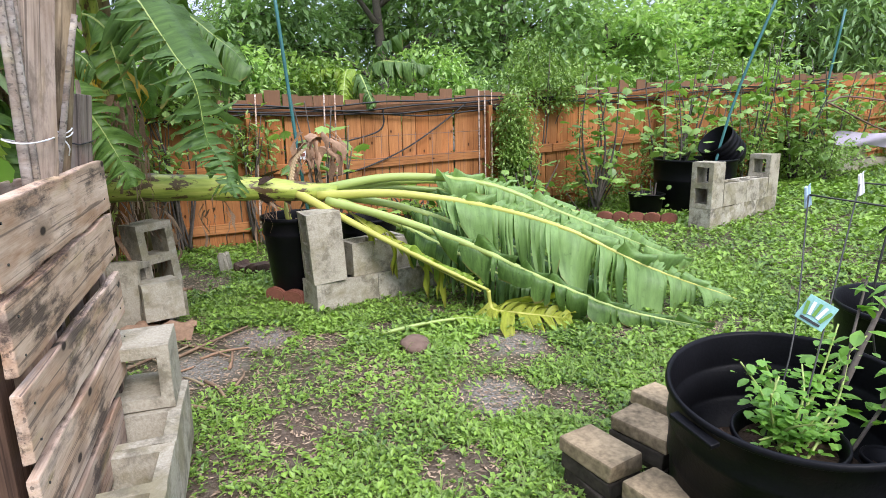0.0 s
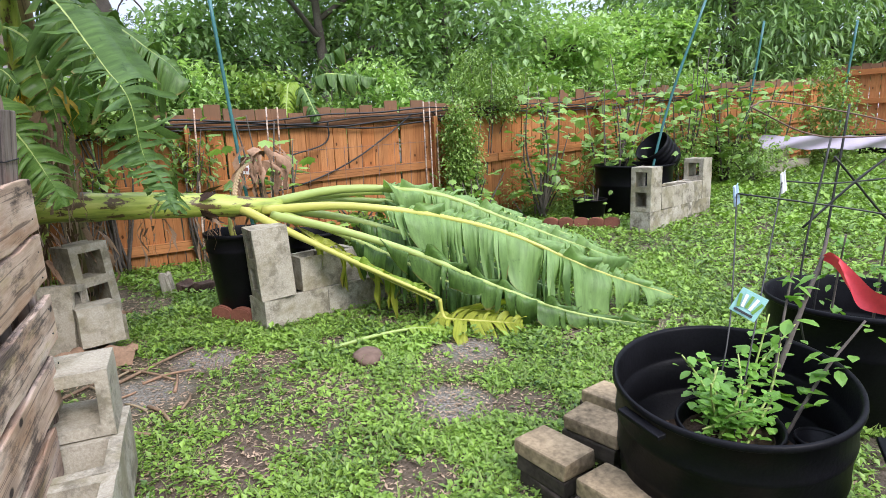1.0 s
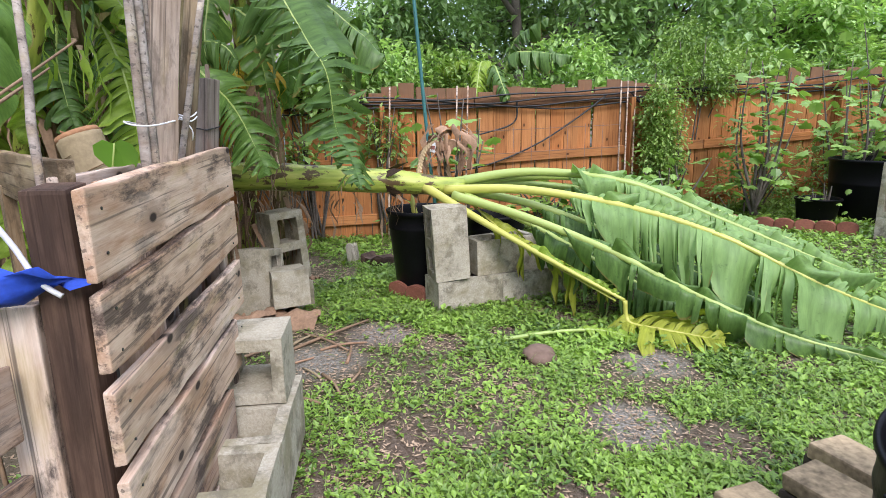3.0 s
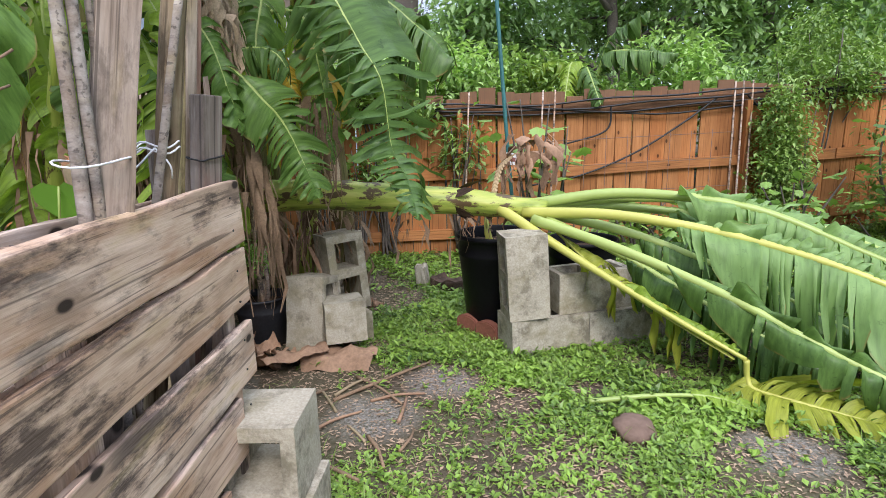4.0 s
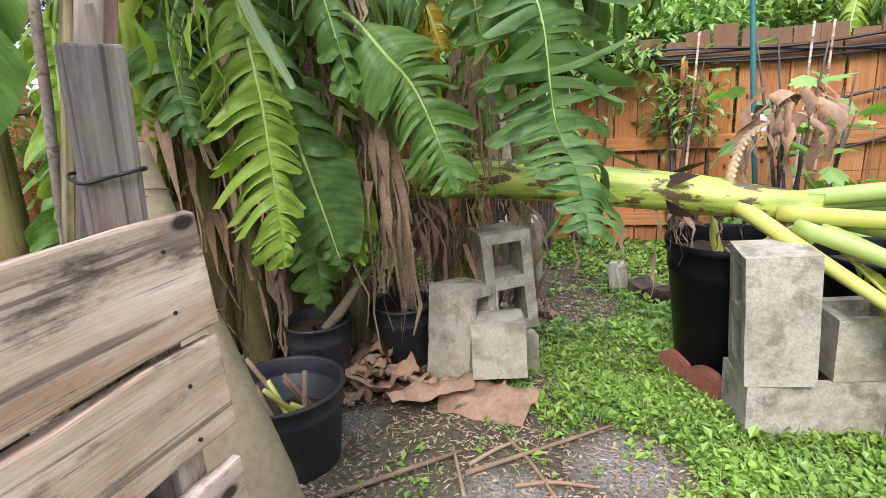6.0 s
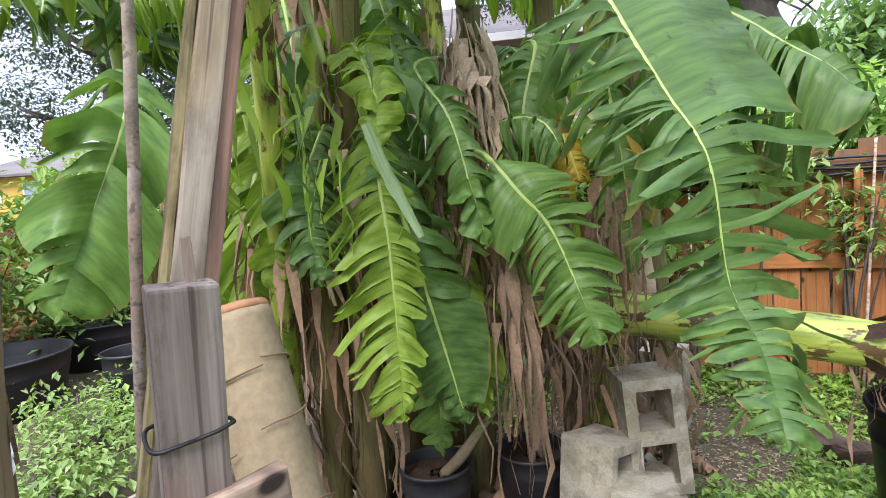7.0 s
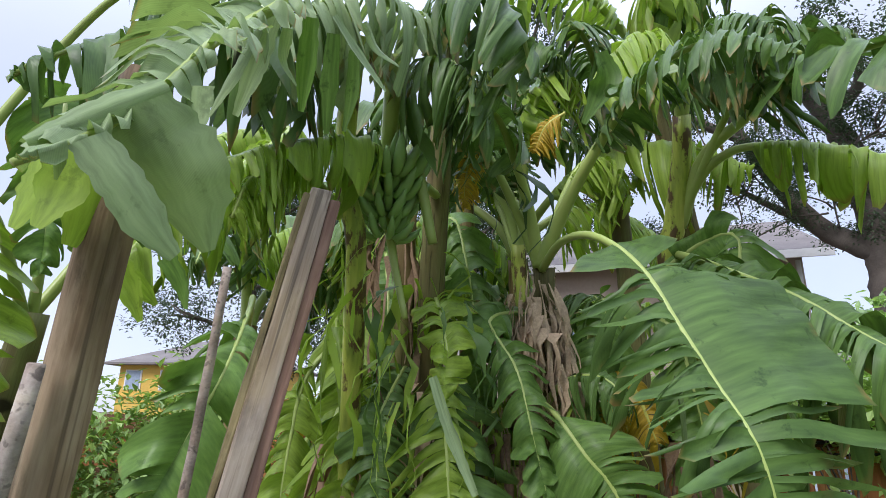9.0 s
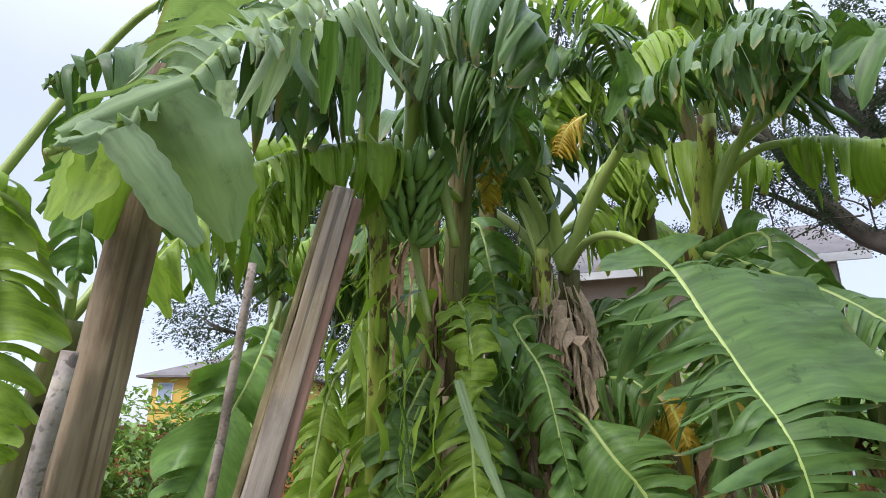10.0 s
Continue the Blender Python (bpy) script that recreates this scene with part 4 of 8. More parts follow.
def build_pallet():
    rng = random.Random(21)
    P0, P1 = Vector((-0.598, 1.580, 0)), Vector((-0.887, 2.327, 0))
    d = P1 - P0
    yaw = math.atan2(d.y, d.x)
    screen = thing("pallet_screen", label="upright screen of weathered grey pallet planks", category="pallet screen")
    tops = (0.932, 0.772, 0.612, 0.455, 0.300, 0.146)
    for k, top in enumerate(tops):
        w = (0.144, 0.131, 0.130, 0.132, 0.136, 0.140)[k]
        tilt = (2.2, 2.7, 1.6, 2.4, 2.0, 1.6)[k]
        plank("plank", d.length + (0.0, 0.0, 0.0, -0.09, -0.19, -0.19)[k], w, 0.02, GREYWOOD, screen,
              Matrix.Translation((P0.x, P0.y, top - w / 2)) @ Matrix.Rotation(yaw, 4, "Z") @ Matrix.Rotation(radians(-tilt), 4, "Y"), rng)
    nrm = Vector((-d.y, d.x, 0)).normalized()
    for s in (0.34, 0.93):
        p = P0 + d * s + nrm * 0.06
        part("stringer", box(0.92, 0.09, 0.04, 0.004, (0.46, 0, 0), rng=rng, wob=0.003), GREYWOOD, screen,
             m=Matrix.Translation((p.x, p.y, 0.0)) @ Matrix.Rotation(yaw, 4, "Z") @ UPRIGHT)
    for k, top in enumerate((0.93, 0.72, 0.45)):
        plank("plank", d.length * 0.8, 0.13, 0.02, GREYWOOD, screen,
              Matrix.Translation((P0.x + d.x * 0.2 + nrm.x * 0.12, P0.y + d.y * 0.2 + nrm.y * 0.12, top - 0.06)) @ Matrix.Rotation(yaw, 4, "Z"), rng)
    for k, top in enumerate(tops[:4]):
        for s in (0.05, 0.93):
            for dz in (-0.035, 0.035):
                p = P0 + d * s - nrm * 0.0105
                top_here = top + 0.031 * s
                bm = bmesh.new()
                bmesh.ops.create_cone(bm, cap_ends=True, segments=8, radius1=0.0026, radius2=0.0026, depth=0.003)
                part("nail", bm, WIRE, screen, m=Matrix.Translation((p.x, p.y, top_here - 0.07 + dz)) @ Matrix.Rotation(yaw, 4, "Z") @ Matrix.Rotation(radians(90), 4, "X"))
    # the dark post at its near end
    post = solid("corner_post", box(0.96, 0.07, 0.07, 0.008, (0.45, 0, 0), rng=rng, wob=0.004, cuts=4), DARKWOOD,
                 m=Matrix.Translation((-0.705, 1.635, 0.0)) @ Matrix.Rotation(yaw, 4, "Z") @ UPRIGHT)
    tagged(post, "dark damp wooden post at the end of the screen", "post")
    # the second pallet, at right angles
    p2 = thing("pallet_screen", label="second weathered pallet behind the corner post", category="pallet screen")
    for k, top in enumerate((0.66, 0.47, 0.28, 0.14)):
        plank("plank", 0.8, 0.13, 0.02, GREYWOOD, p2, Matrix.Translation((-0.76, 1.55, top - 0.07)) @ Matrix.Rotation(yaw + radians(180 - 12), 4, "Z"), rng)
    part("stringer", box(0.74, 0.07, 0.04, 0.004, (0.37, 0, 0)), GREYWOOD, p2, m=Matrix.Translation((-0.78, 1.60, 0.0)) @ Matrix.Rotation(yaw, 4, "Z") @ UPRIGHT)
    # top plank running back to the left
    back = solid("loose_plank", box(0.75, 0.025, 0.11, 0.004, (0.37, 0, 0), rng=rng, wob=0.004, cuts=4), BROWNWOOD,
                 m=Matrix.Translation((-0.75, 1.70, 0.91)) @ Matrix.Rotation(radians(150), 4, "Z"))
    tagged(back, "brown weathered plank along the top of the bed", "plank")
    part("leg", box(0.90, 0.03, 0.06, 0.003, (0.45, 0, 0)), BROWNWOOD, back, m=Matrix.Translation((0.7, 0.0, -0.93)) @ UPRIGHT)


build_pallet()


def along(d):
    """A turn that lays local x along d and keeps local y as near world y as it can."""
    x = d.normalized()
    y = (Vector((0, 1, 0)) - x * x.y).normalized()
    z = x.cross(y)
    return Matrix((x, y, z)).transposed().to_4x4()


def stem_part(plant, pts, radii, seed=0, name="stem", mat=None):
    rng = np.random.default_rng(seed)
    c = spline(pts, 36)
    a = Vector(c[0])
    q = (Vector(c[-1]) - a).to_track_quat("X", "Z").to_matrix().to_4x4()
    m = Matrix.Translation(a) @ q
    inv = np.array(m.inverted())
    local = c @ inv[:3, :3].T + inv[:3, 3]
    return part(name, tube(name, local, radii, 16, 36, wob=0.05, rng=rng, straight=True), mat or OLDSTEM, plant, m=m)


def beam(name, a, b, w, t, mat, label, turn=0.0, wob=0.004, seed=1, category="post", cuts=6):
    """A squared timber from a to b."""
    a, b = Vector(a), Vector(b)
    d = b - a
    q = along(d)
    ob = solid(name, box(d.length, w, t, min(w, t) * 0.09, (d.length / 2, 0, 0), rng=random.Random(seed), wob=wob, cuts=cuts), mat,
               m=Matrix.Translation(a) @ q @ Matrix.Rotation(radians(turn), 4, "X"))
    return tagged(ob, label, category)


def build_posts():
    rng = np.random.default_rng(2)
    # square post behind the end of the screen
    beam("square_post", (-1.0, 2.235, 0.0), (-0.866, 2.2535, 1.138), 0.053, 0.036, POSTWOOD, "square grey weathered post tied to the screen", 0, seed=3, wob=0.002)
    # tall leaning pair of boards
    lean = thing("leaning_post", label="tall leaning weathered grey post with split ridges", category="post")
    for nm, y, w, t, z, mat, sd in (("ridge", -0.0200, 0.009, 0.026, 1.555, LICHENWOOD, 41), ("heartwood", -0.0015, 0.0280, 0.030, 1.565, HEARTWOOD, 42), ("edge_strip", 0.0200, 0.015, 0.022, 1.552, REDWOOD, 44)):
        a, b = Vector((-0.866, 2.030 + y, 0.0)), Vector((-0.866 - 0.062 * z, 2.030 + y + 0.211 * z, z))
        dd = b - a
        part(nm, box(dd.length, w, t, 0.003, (dd.length / 2, 0, 0), rng=random.Random(sd), wob=0.0022, cuts=16), mat, lean, m=Matrix.Translation(a) @ along(dd))
    part("split_chip", box(0.075, 0.008, 0.008, 0.001, (0.037, 0, 0), rng=random.Random(45), wob=0.001, cuts=3), SILVERWOOD, lean, m=Matrix.Translation((-0.872, 2.262, 1.10)) @ UPRIGHT)
    # round brown pole
    pole = thing("brown_pole", label="thick brown weathered round pole", category="post")
    stem_part(pole, ((-0.985, 2.030, 0.0), (-0.905, 2.074, 0.54), (-0.829, 2.116, 1.05), (-0.753, 2.158, 1.57)), (0.0225, 0.0215, 0.0215, 0.0205), 6, "shaft", BROWNWOOD)
    # thin stick
    tagged(solid("cane", tube("cane", ((-1.10, 2.17, 0.0), (-1.035, 2.195, 0.5), (-0.967, 2.220, 1.0), (-0.932, 2.238, 1.25), (-0.906, 2.250, 1.435)), (0.0085, 0.0075, 0.0065, 0.0058, 0.005), 9, 30, wob=0.10, rng=rng), SILVERWOOD),
           "thin grey bamboo cane leaning by the posts", "cane")
    # broad grey board with a knot
    beam("grey_board", (-0.752, 1.735, 0.0), (-0.772, 2.025, 1.34), 0.018, 0.064, SILVERWOOD, "broad silvery grey board with a dark knot", 66, seed=8, wob=0.002, cuts=10)
    # bundle of pale sticks
    for k, (x, y, h, r) in enumerate(((-0.772, 1.905, 1.36, 0.011), (-0.768, 1.925, 1.34, 0.010), (-0.79, 1.94, 1.33, 0.007), (-0.785, 1.962, 1.35, 0.006))):
        tagged(solid("cane", tube("cane", ((x - 0.02, y - 0.01, 0.0), (x, y, 0.9), (x + 0.005, y + 0.005, h)), (r, r, r * 0.8), 8, 18, wob=0.06, rng=rng), SILVERWOOD),
               "pale grey cane in a bundle tied with white cord", "cane", "tied canes")
    tagged(solid("cane", tube("cane", ((-1.0, 1.945, 0.0), (-0.905, 2.01, 0.5), (-0.814, 2.079, 1.0), (-0.785, 2.10, 1.16), (-0.757, 2.119, 1.31)), (0.009, 0.0085, 0.008, 0.0075, 0.007), 9, 24, wob=0.08, rng=rng), SILVERWOOD), "pale leaning cane beside the brown pole", "cane")
    tagged(solid("cane", tube("cane", ((-0.80, 1.70, 0.0), (-0.817, 1.706, 0.94), (-0.842, 1.735, 1.095), (-0.89, 1.78, 1.32)), (0.009, 0.009, 0.008, 0.007), 8, 18, wob=0.06, rng=rng), SILVERWOOD), "thin bare cane rising above the plank", "cane")
    beam("short_board", (-0.880, 2.098, 0.0), (-0.846, 2.110, 1.07), 0.018, 0.034, SILVERWOOD, "short grey board behind the canes", 60, seed=10)
    # bare twigs
    runs = []
    for a, b in (((-1.0, 1.75, 1.04), (-1.15, 2.05, 1.16)), ((-1.05, 1.7, 1.0), (-0.95, 1.95, 1.2)), ((-1.1, 1.72, 1.08), (-1.2, 2.0, 1.1)), ((-1.0, 1.68, 0.98), (-1.02, 1.78, 1.2))):
        m = [0.5 * (p + q) + 0.02 for p, q in zip(a, b)]
        runs.append((spline((a, m, b), 10), (0.004, 0.0025)))
    runs.append((spline(((-1.02, 1.70, 0.0), (-1.06, 1.70, 0.6), (-1.02, 1.70, 1.02)), 10), (0.006, 0.004)))
    tagged(solid("dead_shrub", tubes("dead_shrub", runs, 5), STRAW), "bare dry twigs behind the plank", "dead shrub")
    # the pale cut log
    log = thing("cut_log", label="pale yellow-brown cut trunk standing behind the screen", category="log")
    part("body", tube("body", ((-1.20, 2.50, 0.0), (-1.34, 2.465, 0.5), (-1.495, 2.428, 0.96), (-1.506, 2.425, 0.992)), (0.115, 0.10, 0.072, 0.070), 24, 26, wob=0.02, rng=rng), PALELOG, log)
    cap = tube("cut_end", ((-1.505, 2.425, 0.989), (-1.511, 2.4235, 1.004)), (0.070, 0.066), 24, 3)
    part("cut_end", cap, LOGEND, log, "rough reddish cut end")
    # old leaf scars: shallow slanting ridges that run part of the way round the trunk
    axis = [Vector(q) for q in ((-1.34, 2.465, 0.5), (-1.495, 2.428, 0.96))]
    up = (axis[1] - axis[0]).normalized()
    side = up.cross(Vector((0, 0, 1))).normalized()
    fore = up.cross(side)
    for k, (u, a0, a1, tilt) in enumerate(((0.20, 0.2, 2.4, 0.010), (0.36, 3.6, 6.0, -0.012), (0.50, 1.2, 3.6, 0.014), (0.63, 4.2, 6.4, 0.008), (0.74, 0.2, 2.2, -0.012), (0.80, 2.6, 4.6, 0.012), (0.88, 4.6, 6.9, -0.010), (0.93, 1.4, 3.1, 0.006))):
        c0 = axis[0].lerp(axis[1], u)
        r = 0.1005 + (0.072 - 0.100) * u
        run = [tuple(c0 + (side * math.cos(a) + fore * math.sin(a)) * r + up * (tilt * (a - a0) + rng.uniform(-0.0015, 0.0015))) for a in np.linspace(a0, a1, 9)]
        part("leaf_scar", tube("leaf_scar", run, (0.0012, 0.0026, 0.0012), 6, 18), LOGSCAR, log)
    chips = random.Random(77)
    for k in range(9):
        a, d = chips.uniform(0, 6.28), chips.uniform(0.02, 0.062)
        q = Vector((-1.511, 2.4235, 1.003)) + (side * math.cos(a) + fore * math.sin(a)) * d
        part("torn_fibre", tube("torn_fibre", (tuple(q), tuple(q + up * 0.006 + side * chips.uniform(-0.012, 0.012)), tuple(q + up * chips.uniform(0.003, 0.011) + side * chips.uniform(-0.02, 0.02))), (0.006, 0.004, 0.0015), 6, 6), (LOGEND, PALELOG)[k % 2], log)
    # cords
    cord = []
    for z in (1.035, 1.045):
        a = np.linspace(0, 2 * np.pi, 20)
        cord.append((np.stack([-0.845 + 0.045 * np.cos(a), 2.105 + 0.03 * np.sin(a), z + 0.006 * np.sin(3 * a)], 1), (0.0018, 0.0018)))
    cord.append((spline(((-0.82, 2.08, 1.04), (-0.85, 2.05, 1.0), (-0.88, 2.03, 0.985)), 8), (0.0018, 0.0015)))
    cord.append((spline(((-0.82, 2.08, 1.04), (-0.80, 2.09, 1.01), (-0.81, 2.10, 0.985)), 8), (0.0018, 0.0015)))
    tagged(solid("cord", tubes("cord", cord), WHITE), "white cord tied round the canes", "cord")
    a = np.linspace(0, 2 * np.pi, 24)
    tagged(solid("tie", tubes("tie", [(np.stack([-0.884 + 0.026 * np.sign(np.cos(a)) * np.abs(np.cos(a)) ** 0.55, 2.250 + 0.034 * np.sign(np.sin(a)) * np.abs(np.sin(a)) ** 0.55, 1.012 + 0.004 * np.sin(2 * a)], 1), (0.0019, 0.0019))]), HOSE), "black strap round the square post", "strap")
    a = np.linspace(0, 2 * np.pi, 20)
    tagged(solid("tie", tubes("tie", [(np.stack([-0.775 + 0.036 * np.cos(a), 1.935 + 0.060 * np.sin(a), 1.025 + 0.005 * np.sin(2 * a)], 1), (0.0018, 0.0018))]), WHITE), "white strap round the grey board", "strap")
    # blue cloth and cord at the corner post
    rngp = random.Random(8)
    bm = bmesh.new()
    rows = []
    for i in range(15):
        u = i / 14
        rows.append([bm.verts.new((-0.648 - 0.42 * u + 0.02 * math.sin(7 * v), 1.585 + 0.03 * math.sin(9 * u + 5 * v) - 0.16 * u, 0.79 - 0.02 * u + (v - 0.5) * (0.03 + 0.11 * u) + 0.012 * math.sin(20 * u))) for v in (j / 6 for j in range(7))])
    for p, q in zip(rows, rows[1:]):
        for j in range(6):
            bm.faces.new((p[j], q[j], q[j + 1], p[j + 1]))
    tagged(solid("cloth", smoothed(bm), BLUE), "crumpled blue cloth strip knotted to the post", "cloth")
    tagged(solid("cord", tubes("cord", [(spline(((-0.76, 1.54, 1.10), (-0.74, 1.53, 0.95), (-0.715, 1.565, 0.84), (-0.695, 1.575, 0.79), (-0.665, 1.585, 0.765)), 20), (0.0045, 0.0045))]), WHITE), "white cord hanging on the corner post", "cord")


build_posts()


def build_vine():
    """A small vine with heart-shaped leaves behind the top plank."""
    t = thing("vine", label="young vine with bright heart-shaped leaves", category="vine")
    runs = [((-0.93, 1.93, 0.0), (-0.92, 1.94, 0.5), (-0.905, 1.95, 0.93), (-0.885, 1.945, 0.985))]
    for pts in runs:
        part("stalk", tube("stalk", pts, (0.004, 0.003, 0.002), 6, 16), MIDRIB, t)
    heart = [(0, 0), (0.22, -0.16), (0.48, -0.05), (0.55, 0.25), (0.38, 0.62), (0, 1.0), (-0.38, 0.62), (-0.55, 0.25), (-0.48, -0.05), (-0.22, -0.16)]
    for at, size, rz, rx in (((-0.885, 1.945, 0.985), 0.085, 20, 55), ((-0.92, 1.94, 0.90), 0.07, 80, 40), ((-0.93, 1.93, 0.72), 0.06, -40, 35)):
        bm = bmesh.new()
        mid = bm.verts.new((0, 0.35 * size, 0.0))
        ring = [bm.verts.new((x * size, y * size, -0.12 * size * abs(x) * 2 - 0.1 * size * y * y)) for x, y in heart]
        for a, b in zip(ring, ring[1:] + ring[:1]):
            bm.faces.new((mid, a, b))
        part("leaf", bm, HERB, t, m=Matrix.Translation(at) @ Matrix.Rotation(radians(rz), 4, "Z") @ Matrix.Rotation(radians(-rx), 4, "X"))


build_vine()


# ---- banana plants ----
def lamina(mid, width, face, rng, torn=0.5, droop=0.35, grav=0.4, start=0.12, skew=0.35, sides=(1, 1), gap=0.55, ragged=0.3, fan=0.22, whole=(), band=(0.014, 0.040), root=(0.0, 0.5)):
    """The blade of a banana leaf along its midrib: bands split by tears, each hanging in its own way.
    whole: stretches (from, to, side) that the wind has left in one piece."""
    n = len(mid)
    t, _, _ = frames_along(mid)
    face = np.asarray(face, dtype=float)
    lat = np.cross(t, face[None])
    lat /= np.linalg.norm(lat, axis=1)[:, None] + 1e-9
    nrm = np.cross(lat, t)
    down = np.array([0, 0, -1.0])
    grid = np.linspace(0, 1, n)
    at = lambda arr, s: np.stack([np.interp(s, grid, arr[:, k]) for k in range(3)], -1)
    vs, fs, uv, base = [], [], [], 0
    rows = 7
    span_m = float(np.linalg.norm(np.diff(mid, axis=0), axis=1).sum())
    u = np.linspace(0, 1, rows)[None, :]
    for side, scale in zip((1, -1), sides):
        if not scale:
            continue
        s = start
        while s < 0.995:
            span = [w for w in whole if w[2] == side and w[0] <= s < w[1] - 0.01]
            if span:
                s1, tear = span[0][1], 0.0
            elif rng.random() < torn:
                s1, tear = min(1.0, s + rng.uniform(*band) * (0.4 if rng.random() < 0.25 else 1.0)), 1.0
            else:
                s1, tear = min(1.0, s + rng.uniform(0.05, 0.11)), 0.8
            cols = max(3, int((s1 - s) * 60) + 2)
            q = np.linspace(0, 1, cols)[:, None]
            sc = s + (s1 - s) * q
            x = np.clip((sc - start) / (1 - start), 0, 1)
            prof = np.minimum(1, (x / 0.14) ** 0.55) * np.where(x > 0.5, np.clip(1 - (np.maximum(x - 0.5, 0) / 0.5) ** 2.2, 0.02, 1) ** 0.7, 1.0)
            w = width * scale * np.maximum(0.03, prof) * (1 - ragged * tear * rng.random() ** 2)
            close = 0.42 * gap * tear * rng.uniform(0.0, 1.5)
            turn = skew + fan * tear * rng.uniform(-1, 1)
            dr = droop * rng.uniform(0.3, 1.7 if tear else 1.1)
            gv = grav * rng.uniform(0.4, 1.6 if tear else 1.1)
            lift = rng.uniform(-0.26, 0.20) * tear
            twist = rng.uniform(-1.6, 1.6) * tear * (s1 - s) * span_m / width
            if tear and rng.random() < 0.22:
                dr, gv = dr + 0.7, gv + 0.35
            crease = rng.uniform(-0.35, 0.6) * tear * (s1 - s) * span_m
            if span and len(span[0]) > 3:
                turn, dr, gv, w = span[0][3], 0.12, 0.05, w * span[0][4]
            sm = 0.5 * (s + s1)
            keep = rng.uniform(*root) * min(1.0, tear)
            sq = sc + (sm - sc) * np.clip(close, 0, 0.9) * np.clip((u - keep) / (1 - keep), 0, 1) ** 0.85
            p0, tt, ll, nn = (at(a, sq) for a in (mid, t, lat, nrm))
            ang = dr * u ** 1.7 * np.ones_like(q)
            peak = rng.uniform(0.15, 0.85)
            end = 1 - 0.22 * tear * (2 * np.abs(q - peak)) ** 1.3 * (0.4 + rng.random())
            wu = (w * u * (1 + (end - 1) * u))[..., None]
            d = ll * side * np.cos(ang)[..., None] - nn * np.sin(ang)[..., None] + tt * (turn * (0.55 + 0.45 * u * np.ones_like(q)))[..., None]
            p = (p0 + d * wu + nn * (0.12 * np.sin(np.pi * np.minimum(1, u * 1.5)) * (1 - u) + lift * u + twist * u * (q - 0.5))[..., None] * w[..., None]
                 + down * wu * (gv * u * np.ones_like(q))[..., None])
            p = p + nn * (0.006 * np.sin(sc * 90 + 5 * u))[..., None] * u[..., None]
            p = p + nn * (crease * np.abs(2 * q - 1) * np.minimum(1, 3 * u))[..., None]
            vs.append(p.reshape(-1, 3))
            uv.append(np.stack([np.broadcast_to(u, sc.shape[:1] + u.shape[1:]), np.broadcast_to(sc, (cols, rows))], -1).reshape(-1, 2))
            i, j = np.meshgrid(np.arange(cols - 1), np.arange(rows - 1), indexing="ij")
            a = base + i * rows + j
            f = np.stack([a, a + rows, a + rows + 1, a + 1], -1).reshape(-1, 4)
            fs.append(f if side > 0 else f[:, ::-1])
            base += cols * rows
            s = s1
    return npmesh("blade", np.concatenate(vs), np.concatenate(fs), np.concatenate(uv))


def banana_leaf(plant, pts, width, face=(0, 0, 1), seed=0, mat=None, rib=None, rad=(0.016, 0.011, 0.004), label="", **kw):
    """A leaf with its blade and its midrib, as a part of a plant."""
    rng = random.Random(seed)
    mid = spline(pts, 46)
    leaf = part("leaf", lamina(mid, width, face, rng, **kw), mat or BANANA, plant, label)
    t, a, b = frames_along(mid)
    f = np.asarray(face, dtype=float)
    part("midrib", tube("midrib", mid - 0.004 * f, rad, 8, 46, straight=True), rib or MIDRIB, leaf)
    return leaf


def crown_leaves(plant, top, n, seed, length=(1.0, 1.5), width=0.2, spread=0.7, skip=(), torn=0.92, mats=(0.25,), rise=1.0):
    """Leaves that arch out from the top of a stem."""
    rng = random.Random(seed)
    top = np.array(top, dtype=float)
    for k in range(n):
        a = 2.4 * k + seed + rng.uniform(-0.3, 0.3)
        if any(lo < (a % 6.283) < hi for lo, hi in skip):
            continue
        L = rng.uniform(*length)
        d = np.array([math.cos(a), math.sin(a), 0])
        up = rng.uniform(0.45, 0.95) * rise
        out = spread * rng.uniform(0.7, 1.2)
        pts = [top, top + d * 0.12 * L * out + np.array([0, 0, 0.28 * L * up]), top + d * 0.42 * L * out + np.array([0, 0, 0.55 * L * up]),
               top + d * 0.78 * L * out + np.array([0, 0, 0.52 * L * up]), top + d * 1.08 * L * out + np.array([0, 0, 0.26 * L * up])]
        face = np.array([0, 0, 1.0]) - 0.0 * d
        m = BANANA_LIT if rng.random() < mats[0] else BANANA
        banana_leaf(plant, pts, width * rng.uniform(0.8, 1.15), face, seed * 31 + k, m, rad=(0.024, 0.014, 0.004), torn=torn, droop=rng.uniform(0.3, 0.9),
                    grav=rng.uniform(0.3, 0.9), start=0.26, skew=rng.uniform(0.2, 0.5), band=(0.012, 0.034), gap=0.7)


